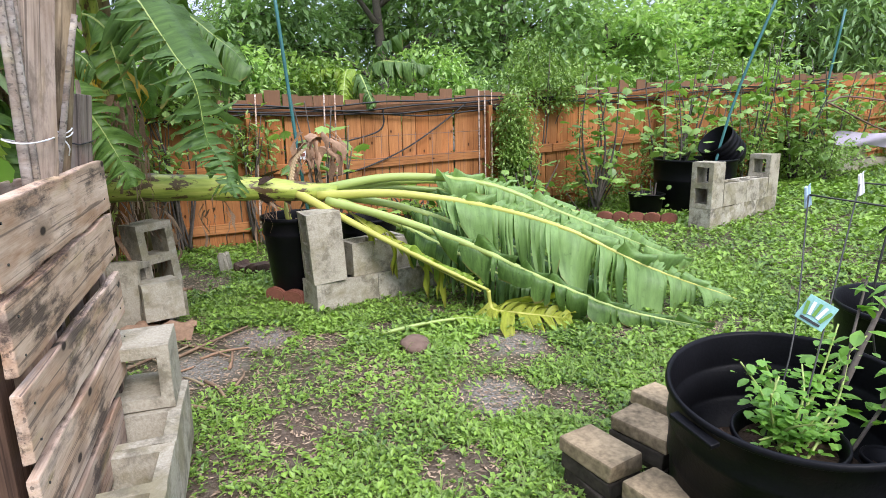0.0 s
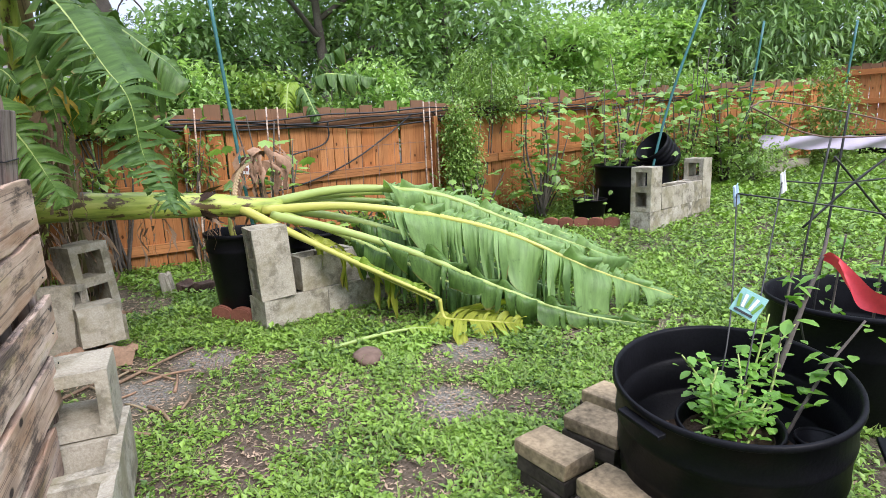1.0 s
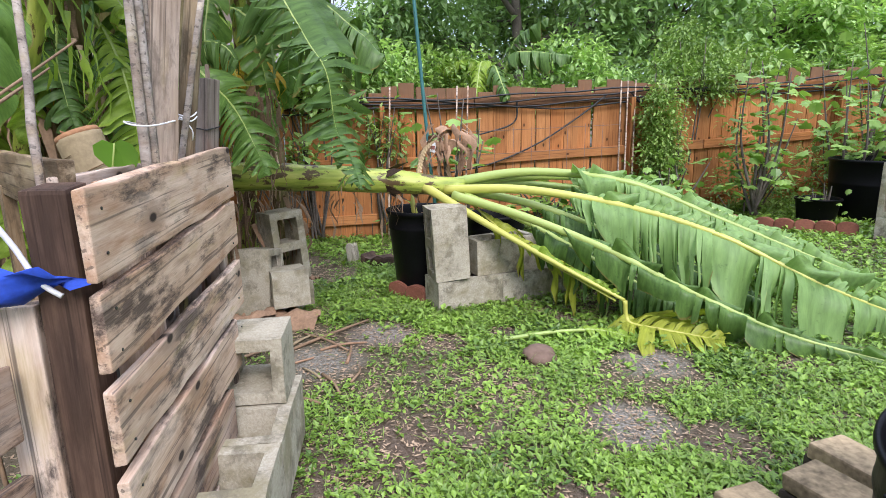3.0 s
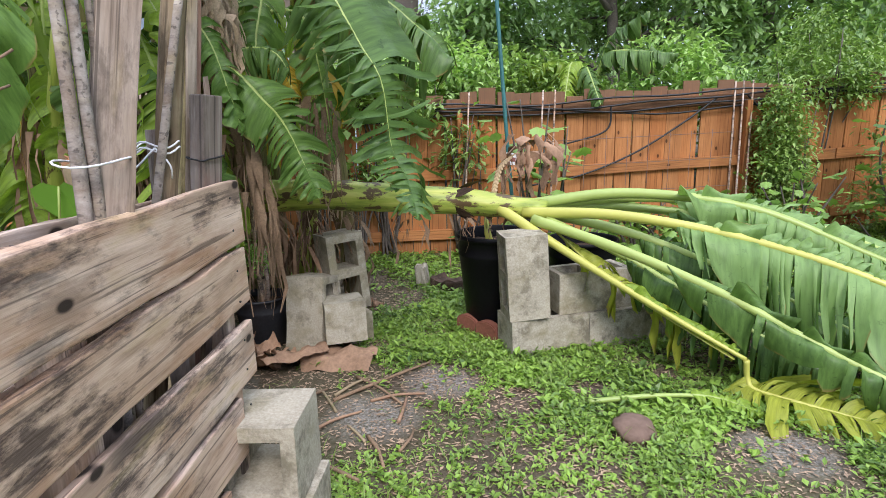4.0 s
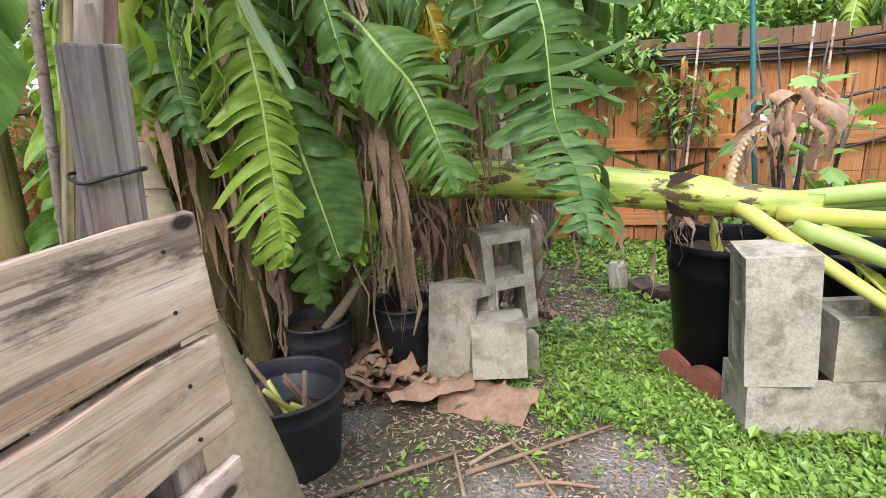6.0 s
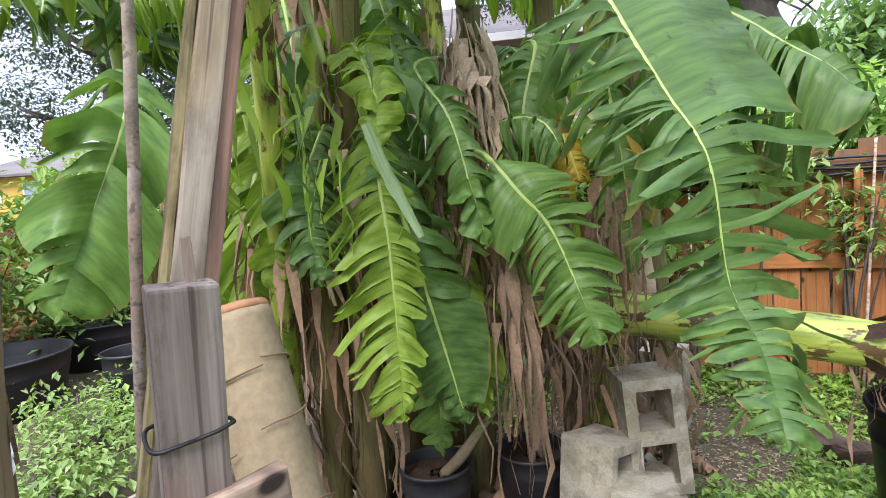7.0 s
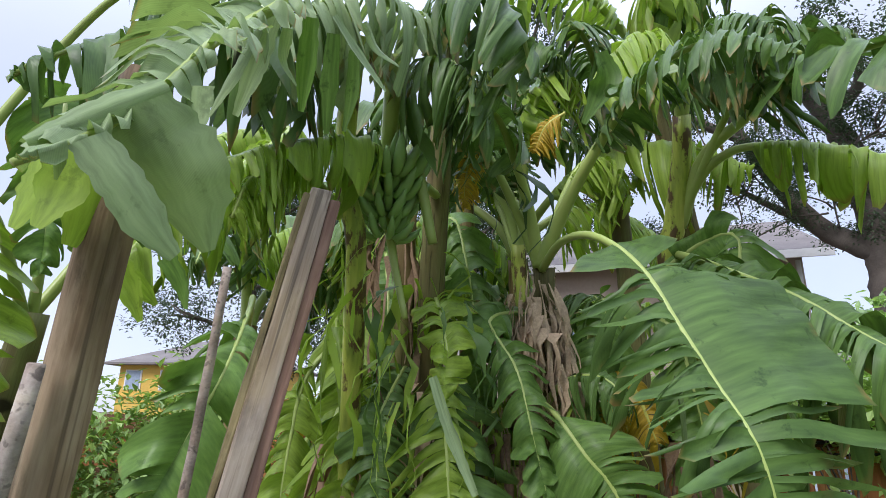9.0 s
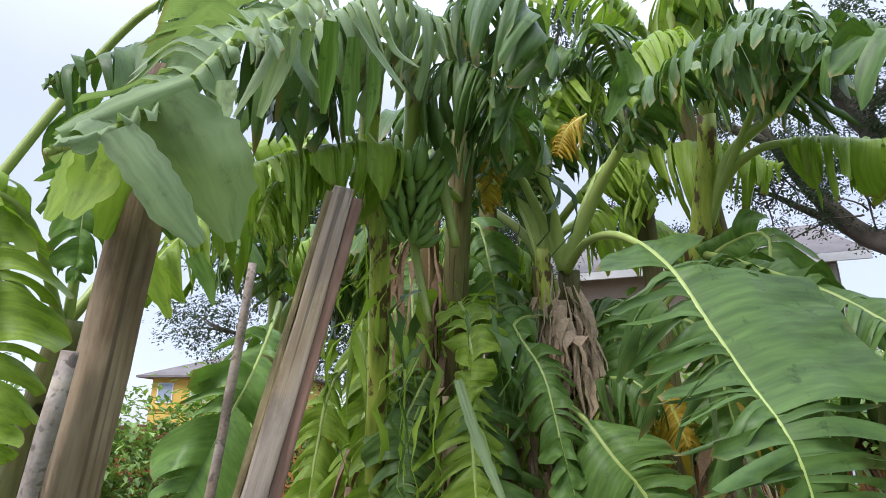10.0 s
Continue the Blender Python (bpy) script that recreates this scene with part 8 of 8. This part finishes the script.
    part("wall", box(3.6, 2.4, 2.0, 0.02, (0, 0, 1.0)), pale, sh)
    bm = bmesh.new()
    prof = [(-1.45, 1.95), (0, 2.6), (1.45, 1.95), (1.45, 1.85), (0, 2.48), (-1.45, 1.85)]
    a = [bm.verts.new((-2.0, y, z)) for y, z in prof]
    b = [bm.verts.new((2.0, y, z)) for y, z in prof]
    for k in range(6):
        bm.faces.new((a[k], a[(k + 1) % 6], b[(k + 1) % 6], b[k]))
    bm.faces.new(a[::-1])
    bm.faces.new(b)
    part("roof", bm, roofm, sh)


build_houses()


# ---- stakes, wires, small things ----
def build_small():
    rng = np.random.default_rng(9)
    def stake(pts, r, label):
        tagged(solid("stake", tube("stake", pts, (r, r), 8, 8), TEAL), label, "stake", "teal garden stakes")
    stake(((-1.09, 5.2, gz(-1.09, 5.2)), (-1.17, 5.2, 0.8), (-1.28, 5.2, 2.2)), 0.014, "teal plastic-coated garden stake behind the pot")
    stake(((2.50, 6.55, gz(2.5, 6.5)), (2.75, 6.6, 1.2), (3.12, 6.6, 2.3)), 0.014, "leaning teal garden stake in the tub")
    stake(((4.84, 9.0, gz(4.84, 9.0)), (5.0, 9.0, 1.3), (5.14, 9.0, 2.4)), 0.016, "teal garden stake near the third wall")
    stake(((6.5, 9.2, gz(6.5, 9.2)), (6.55, 9.2, 1.3), (6.65, 9.2, 2.4)), 0.016, "teal garden stake near the far fence")
    # seed-packet tag on the first stake
    tag = solid("plant_tag", box(0.10, 0.004, 0.08, 0.001), WHITE, m=Matrix.Translation((-1.155, 5.18, 0.83)) @ Matrix.Rotation(radians(5), 4, "Z") @ Matrix.Rotation(radians(8), 4, "Y"))
    tagged(tag, "white printed plant tag clipped to a stake", "plant tag")
    part("print", box(0.08, 0.002, 0.028, 0.0, (0, -0.003, -0.002)), plain_mat("tag_print", (0.25, 0.10, 0.08), 0.6), tag, "dark printed band")
    # hose and cables along the fence
    runs = []
    for k in range(4):
        s = np.linspace(-2.5, 8.5, 60)
        off = -0.062 - 0.012 * k
        z = np.array([gz(*fence_point(a)) for a in s]) + 1.12 + 0.036 * k + 0.02 * np.sin(s * 2.1 + k) + 0.012 * np.sin(s * 5.3 + 2 * k)
        runs.append((np.stack([[*fence_point(a, off), b] for a, b in zip(s, z)]), (0.008, 0.008)))
    for run in runs:
        tagged(solid("hose", tubes("hose", [run], 6), HOSE), "black irrigation hose strung along the fence top", "hose", "fence hoses")
    def on_fence(pts, r=0.008):
        return (spline([(*fence_point(s, -0.075), gz(*fence_point(s)) + z) for s, z in pts], 24), (r, r))
    tagged(solid("cable", tubes("cable", [on_fence(((0.9, 0.55), (1.35, 0.62), (1.8, 0.78), (2.2, 1.0), (2.5, 1.2))), on_fence(((1.6, 1.18), (1.56, 0.98), (1.2, 0.88))), on_fence(((2.75, 1.2), (2.95, 1.0), (3.05, 0.9)))]), HOSE), "black cable drooping across the fence", "cable")
    # wire trellis at the fence foot
    runs = []
    for k in range(10):
        p = fence_point(0.95 + 0.17 * k, -0.35)
        z = gz(*p)
        runs.append((np.array([[*p, z], [p[0] + 0.01, p[1], z + 0.95]]), (0.0025, 0.0025)))
    for h in (0.25, 0.5, 0.72, 0.92):
        runs.append((np.array([[*fence_point(0.95, -0.35), gz(*fence_point(0.95)) + h], [*fence_point(2.5, -0.35), gz(*fence_point(2.5)) + h]]), (0.0025, 0.0025)))
    mesh_panel = thing("wire_trellis", label="rusty wire mesh panel in front of the fence", category="trellis")
    for run in runs:
        part("wire", tubes("wire", [run], 5), RUSTWIRE, mesh_panel)
    # bamboo sticks leaning on the fence
    runs = []
    for s in (2.55, 2.62, 2.7, 0.35, 0.95, 1.05):
        p, q = fence_point(s, -0.25), fence_point(s + 0.08, -0.09)
        tagged(solid("cane", tube("cane", ((*p, gz(*p)), (*q, gz(*p) + 1.32)), (0.009, 0.007), 7, 5), GREYWOOD), "thin cane leaning on the fence", "cane", "fence canes")
    # dry leaves bunch at the first stake
    d = thing("dry_leaves", label="bunch of curled dry leaves on the pot plant", category="dry leaves")
    dry_skirt(d, (-0.96, 4.95, 0.95), 34, 0.34, 500, 0.11, SHEATH, 3.6)
    d2 = thing("dry_shoot", label="cut yellow shoots and dry strips in the pot", category="shoots")
    part("shoot", tube("shoot", ((-0.93, 4.16, 0.42), (-0.95, 4.14, 0.52), (-0.97, 4.18, 0.62)), (0.022, 0.018, 0.006), 8, 10), MIDRIB_YEL, d2)
    part("shoot", tube("shoot", ((-0.86, 4.2, 0.42), (-0.80, 4.22, 0.5), (-0.72, 4.25, 0.56)), (0.016, 0.012, 0.005), 8, 10), MIDRIB_YEL, d2)
    dry_skirt(d2, (-0.97, 4.12, 0.62), 12, 0.28, 501, 0.07)
    d3 = thing("dry_shoot", label="pale curled dry leaf rising beside the stem", category="dry leaf")
    part("blade", lamina(spline(((-0.90, 4.10, 0.68), (-0.90, 4.12, 0.76), (-0.87, 4.13, 0.86), (-0.80, 4.14, 0.92)), 20), 0.016, (0, -1, 0.2), random.Random(4), torn=0.0, start=0.02, whole=((0.0, 1.0, 1), (0.0, 1.0, -1)), ragged=0.0), plain_mat("pale_dry_leaf", (0.46, 0.34, 0.20), 0.8, vary=0.3), d3)
    # sheath debris by the blocks
    for k, (x, y, r, yaw) in enumerate(((-1.42, 3.42, 0.17, 20), (-1.60, 3.30, 0.16, 60), (-1.78, 3.22, 0.14, 10), (-1.50, 3.52, 0.10, 130))):
        bm = bmesh.new()
        g = []
        rr = random.Random(40 + k)
        n = 12
        for i in range(n):
            g.append([])
            for j in range(n):
                u, v = i / (n - 1) - 0.5, j / (n - 1) - 0.5
                q = 1.15 - 0.5 * (u * u + v * v)
                g[-1].append(bm.verts.new((2 * r * u * q, 1.3 * r * v * q, 0.05 * math.cos(3.4 * v + k) + 0.025 * math.sin(11 * u + 3 * k) * math.cos(9 * v) + rr.uniform(-0.006, 0.006) + 0.01)))
        for i in range(n - 1):
            for j in range(n - 1):
                bm.faces.new((g[i][j], g[i + 1][j], g[i + 1][j + 1], g[i][j + 1]))
        low = min(v.co.z for v in bm.verts)
        ob = solid("dry_sheath", smoothed(bm), SHEATH, m=Matrix.Translation((x, y, gz(x, y) - low * 0.6)) @ Matrix.Rotation(radians(yaw), 4, "Z"))
        tagged(ob, "crumpled brown dry banana sheath on the soil", "dry sheath", "fallen sheaths")
    # rock and sticks
    bm = bmesh.new()
    bmesh.ops.create_icosphere(bm, subdivisions=3, radius=0.075)
    for v in bm.verts:
        v.co *= 1 + 0.25 * noise.noise(v.co * 14)
        v.co.z *= 0.55
    tagged(solid("rock", smoothed(bm), STONE, m=Matrix.Translation((-0.10, 3.27, gz(-0.1, 3.27) + 0.022))), "flat reddish-brown rock in the grass", "rock")
    for k, (a, b, r) in enumerate((((-1.22, 3.08), (-1.02, 3.55), 0.008), ((-1.45, 2.75), (-1.30, 3.15), 0.009), ((-1.1, 2.7), (-0.82, 2.66), 0.008), ((-1.62, 2.95), (-1.55, 2.6), 0.01), ((-0.95, 2.9), (-0.80, 2.75), 0.008), ((-1.25, 3.3), (-0.95, 3.15), 0.007))):
        tagged(solid("stick", tube("stick", ((*a, gz(*a) + 0.012), (0.5 * (a[0] + b[0]) + 0.01, 0.5 * (a[1] + b[1]), gz(*a) + 0.022), (*b, gz(*b) + 0.014)), (r, r * 0.7), 7, 10, wob=0.1, rng=rng), STRAW), "dry pale stick on bare soil", "stick", "fallen sticks")
    rs = random.Random(91)
    for k in range(9):
        x, y, a, L = rs.uniform(-1.35, -0.80), rs.uniform(2.62, 3.15), rs.uniform(0, 3.14), rs.uniform(0.10, 0.26)
        p, q, r = (x, y), (x + L * math.cos(a), y + L * math.sin(a)), rs.uniform(0.003, 0.008)
        tagged(solid("stick", tube("stick", ((*p, gz(*p) + 0.010), (0.5 * (p[0] + q[0]) + rs.uniform(-0.015, 0.015), 0.5 * (p[1] + q[1]), gz(*p) + 0.018), (*q, gz(*q) + 0.010)), (r, r * 0.7), 7, 8, wob=0.1, rng=rng), (STRAW, PALELOG, SHEATH)[k % 3]), "short dry banana stalk on bare soil", "stick", "fallen sticks")
    # canes and bent trunk in the small pots
    c = thing("dry_canes", label="cluster of dry brown canes in a pot", category="canes")
    for k in range(5):
        x, y = -1.93 + rng.uniform(-0.06, 0.06), 3.49 + rng.uniform(-0.06, 0.06)
        part("cane", tube("cane", ((x, y, 0.2), (x + rng.uniform(-0.03, 0.03), y, 0.5), (x + rng.uniform(-0.05, 0.05), y, rng.uniform(0.75, 1.0))), (0.014, 0.012, 0.008), 8, 8), GREYWOOD, c)
    c = thing("bent_sapling", label="bent pale sapling with feathery green leaves", category="sapling")
    part("trunk", tube("trunk", ((-2.02, 3.17, 0.22), (-1.95, 3.20, 0.30), (-1.89, 3.27, 0.42), (-1.84, 3.33, 0.50)), (0.02, 0.02, 0.014, 0.01), 8, 16), PALELOG, c)
    v, f = leaf_cloud([(-1.84, 3.33, 0.50, 0.09, 0.09, 0.06)], 420, 0.028, rng)
    part("foliage", npmesh("foliage", v, f, smooth=False), FIG, c)
    c = thing("dry_stalks", label="dry pale stalks standing in the wide pot", category="stalks")
    for k in range(12):
        x, y = -1.70 + rng.uniform(-0.11, 0.11), 2.80 + rng.uniform(-0.11, 0.11)
        part("stalk", tube("stalk", ((x, y, 0.12), (x + rng.uniform(-0.13, 0.05), y + rng.uniform(-0.12, 0.05), rng.uniform(0.2, 0.33))), (0.010, 0.008), 7, 5), (MIDRIB_YEL, STRAW)[k % 2], c)
    # lilac cloth over the third wall
    bm = bmesh.new()
    rows = []
    for i in range(26):
        u = i / 25
        rows.append([bm.verts.new((4.90 + 2.0 * u + 0.02 * math.sin(9 * u), 8.52 - 0.12 * u + 0.04 * math.sin(12 * u + 4 * v), 0.83 - 0.06 * u - 0.17 * v - 0.02 * math.sin(3 * u) + 0.012 * math.sin(23 * u + 3 * v))) for v in (j / 6 for j in range(7))])
    for p, q in zip(rows, rows[1:]):
        for j in range(6):
            bm.faces.new((p[j], q[j], q[j + 1], p[j + 1]))
    tagged(solid("cloth", smoothed(bm), LILAC), "sagging lilac-grey cloth strip tied between stakes", "cloth")


build_small()


def leaf_ovals(p, length, width, yaw, pitch):
    """Oval pointed leaves, folded along the middle: two faces of four corners each, with a kink half way."""
    n = len(p)
    d = np.stack([np.cos(yaw) * np.cos(pitch), np.sin(yaw) * np.cos(pitch), np.sin(pitch)], 1)
    s = np.stack([-np.sin(yaw), np.cos(yaw), np.zeros(n)], 1)
    u = np.cross(d, s)
    L, W = length[:, None], width[:, None]
    row = lambda a, b, c: p + d * L * a + s * W * b + u * L * c
    v = np.stack([row(0, 0, 0), row(0.22, 0.40, 0.05), row(0.55, 0.50, 0.04), row(0.85, 0.24, -0.04), row(1.0, 0, -0.12), row(0.85, -0.24, -0.04), row(0.55, -0.50, 0.04), row(0.22, -0.40, 0.05),
                  row(0.3, 0, 0.0), row(0.7, 0, -0.03)], 1).reshape(-1, 3)
    tri = np.array([(0, 8, 1), (1, 8, 9), (1, 9, 2), (2, 9, 4), (2, 4, 3), (0, 7, 8), (7, 6, 9), (7, 9, 8), (6, 5, 4), (6, 4, 9)])
    return v, (np.arange(n)[:, None, None] * 10 + tri[None]).reshape(-1, 3)


def build_tub_plants():
    """The herb in the big tub, its stakes, card, wires and the ribbon."""
    rng = np.random.default_rng(33)
    h = thing("herb_plant", label="bushy bright green herb in a small pot", category="herb")
    runs, pos, yaws = [], [], []
    base = np.array([0.90, 1.97, gz(0.9, 1.97) + 0.26])
    for k in range(17):
        a = rng.uniform(0, 6.283)
        L = rng.uniform(0.04, 0.17)
        top = base + np.array([math.cos(a) * L, math.sin(a) * L, rng.uniform(0.05, 0.24)])
        if k > 12:
            top = base + np.array([0.10 + 0.05 * (k - 13), 0.09 + 0.02 * (k - 13), 0.20 + 0.045 * (k % 3)])
        c = spline((base + rng.normal(0, 0.015, 3), 0.5 * (base + top) + rng.normal(0, 0.02, 3), top), 12)
        runs.append((c, (0.004, 0.002)))
        for j in range(34):
            o = c[int(rng.uniform(0.25, 1.0) * 11)]
            pos.append(o + rng.normal(0, 0.016, 3))
            yaws.append(rng.uniform(0, 6.283))
    pos, yaws = np.array(pos), np.array(yaws)
    for c, rad in runs:
        part("stalk", tube("stalk", c, rad, 6, 12, straight=True), MIDRIB, h)
    L = rng.uniform(0.012, 0.036, len(pos))
    v, f = leaf_ovals(pos, L, L * 0.72, yaws, rng.normal(0.1, 0.4, len(pos)))
    part("foliage", npmesh("foliage", v, f, smooth=False), HERB, h)
    h2 = thing("herb_plant", label="young climbing plant with light green leaves", category="herb")
    runs, pos = [], []
    for x, y, tx, ty, tz in ((1.02, 2.02, 1.13, 2.12, 0.66), (1.05, 2.0, 1.24, 2.0, 0.55), (1.75, 2.58, 1.72, 2.52, 0.72), (1.62, 2.62, 1.56, 2.5, 0.66), (1.8, 2.6, 1.95, 2.6, 0.75)):
        z0 = gz(x, y) + 0.22
        c = spline(((x, y, z0), (0.5 * (x + tx), 0.5 * (y + ty), 0.5 * (z0 + tz) + 0.03), (tx, ty, tz)), 14)
        runs.append((c, (0.005, 0.003)))
        for j in range(22):
            pos.append(c[int(rng.uniform(0.3, 1.0) * 13)] + rng.normal(0, 0.025, 3))
    pos = np.array(pos)
    for c, rad in runs:
        part("stalk", tube("stalk", c, rad, 6, 14, straight=True), BARK, h2)
    L = rng.uniform(0.025, 0.065, len(pos))
    v, f = leaf_ovals(pos, L, L * 0.6, rng.uniform(0, 6.283, len(pos)), rng.normal(0.0, 0.5, len(pos)))
    part("foliage", npmesh("foliage", v, f, smooth=False), HERB, h2)
    # nest of dry roots
    runs = []
    for k in range(36):
        a = rng.uniform(0, 6.283)
        c0 = np.array([0.76, 2.10, gz(0.76, 2.1) + 0.17])
        ang = np.linspace(a, a + rng.uniform(1.5, 4.5), 12)
        r = rng.uniform(0.02, 0.075)
        runs.append((np.stack([c0[0] + r * np.cos(ang), c0[1] + r * np.sin(ang), c0[2] + rng.uniform(0, 0.05) + 0.02 * np.sin(2 * ang)], 1), (0.0018, 0.0018)))
    tagged(solid("dry_roots", tubes("dry_roots", runs, 5), RUSTWIRE), "tangle of dry brown roots in the tub", "roots")
    # card on a wire
    card = solid("seed_card", box(0.066, 0.003, 0.066, 0.001), plain_mat("card_paper", (0.24, 0.46, 0.40), 0.35, vary=0.25, scale=60),
                 m=Matrix.Translation((0.985, 2.065, 0.585)) @ Matrix.Rotation(radians(-38), 4, "Z") @ Matrix.Rotation(radians(-25), 4, "X") @ Matrix.Rotation(radians(24), 4, "Y"))
    tagged(card, "glossy picture card on a wire stem", "plant card")
    for k in range(5):
        part("picture_bar", box(0.007, 0.002, 0.034, 0.0, (-0.022 + 0.011 * k, -0.0028, 0.006)), (HERB, WHITE)[k % 2], card, "pale printed bar", m=Matrix.Rotation(radians(8 * (k - 2)), 4, "Y"))
    part("caption_bar", box(0.046, 0.002, 0.006, 0.0, (0, -0.0028, -0.024)), WIRE, card, "printed caption bar")
    # trellis wires
    def wire(pts, r=0.003, mat=WIRE, label="thin dark wire stem of the trellis", name="wire"):
        tagged(solid(name, tube(name, pts, (r, r), 6, 14), mat), label, "wire", "trellis wires")
    wire(((0.84, 1.97, 0.28), (0.93, 2.05, 0.52), (1.10, 2.35, 0.83)), 0.0022)
    wire(((0.88, 1.92, 0.28), (1.0, 2.05, 0.56), (1.24, 2.36, 0.86)), 0.0022)
    wire(((1.45, 2.40, 0.12), (1.32, 2.36, 0.52), (1.42, 2.42, 0.98)), 0.0035)
    wire(((1.10, 2.35, 0.83), (1.35, 2.25, 0.79), (1.8, 2.2, 0.70)), 0.0025)
    wire(((1.24, 2.36, 0.86), (1.5, 2.5, 0.83), (1.9, 2.7, 0.82)), 0.0025)
    wire(((1.60, 2.70, 0.10), (1.66, 2.72, 0.65), (1.72, 2.75, 1.08)), 0.0045)
    wire(((1.55, 2.70, 0.65), (1.74, 2.64, 0.86), (2.0, 2.6, 1.05)), 0.0045)
    wire(((1.66, 2.72, 0.90), (1.95, 2.75, 0.62), (2.2, 2.8, 0.5)), 0.0045)
    wire(((1.24, 2.55, 1.08), (1.45, 2.75, 1.10), (1.85, 2.8, 1.03), (2.2, 2.8, 0.92)), 0.0028, RUSTWIRE)
    wire(((1.24, 2.55, 1.08), (1.5, 2.6, 0.98), (1.8, 2.6, 0.97)), 0.0028, RUSTWIRE)
    for x, y in ((1.10, 2.35), (1.245, 2.36)):
        bm = box(0.02, 0.004, 0.06, 0.001, cuts=3, rng=random.Random(3), wob=0.004)
        tagged(solid("tape_flag", bm, plain_mat("pale_blue_tape", (0.45, 0.60, 0.75), 0.5) if x < 1.2 else WHITE, m=Matrix.Translation((x, y, 0.825 + 0.03 * (x > 1.2))) @ Matrix.Rotation(radians(30), 4, "Z") @ Matrix.Rotation(radians(-12), 4, "Y")),
               "scrap of tape tied on the wire", "tape")
    # woody stem with the red ribbon
    tagged(solid("woody_stem", tube("woody_stem", ((1.079, 2.075, 0.392), (1.132, 2.111, 0.469), (1.183, 2.138, 0.567), (1.229, 2.157, 0.660), (1.261, 2.179, 0.747)), (0.008, 0.007, 0.006, 0.004), 8, 18, wob=0.1, rng=rng), BARK), "bare woody stem tied with a red ribbon", "stem")
    bm = bmesh.new()
    rows = []
    path = spline(((1.230, 2.160, 0.675), (1.241, 2.126, 0.674), (1.250, 2.084, 0.639), (1.260, 2.035, 0.596), (1.288, 1.981, 0.586)), 22)
    for i, p in enumerate(path):
        u = i / 21
        w = 0.006 + 0.028 * min(1, 3 * u) * (1 - 0.3 * u)
        rows.append([bm.verts.new((p[0] + 0.006 * math.sin(8 * u + 3 * v), p[1] + 0.012 * math.cos(7 * u + 4 * v), p[2] + (v - 0.5) * 2 * w)) for v in (j / 4 for j in range(5))])
    for a, b in zip(rows, rows[1:]):
        for j in range(4):
            bm.faces.new((a[j], b[j], b[j + 1], a[j + 1]))
    tagged(solid("ribbon", smoothed(bm), RED), "bright red ribbon tied to a woody stem", "ribbon")


build_tub_plants()
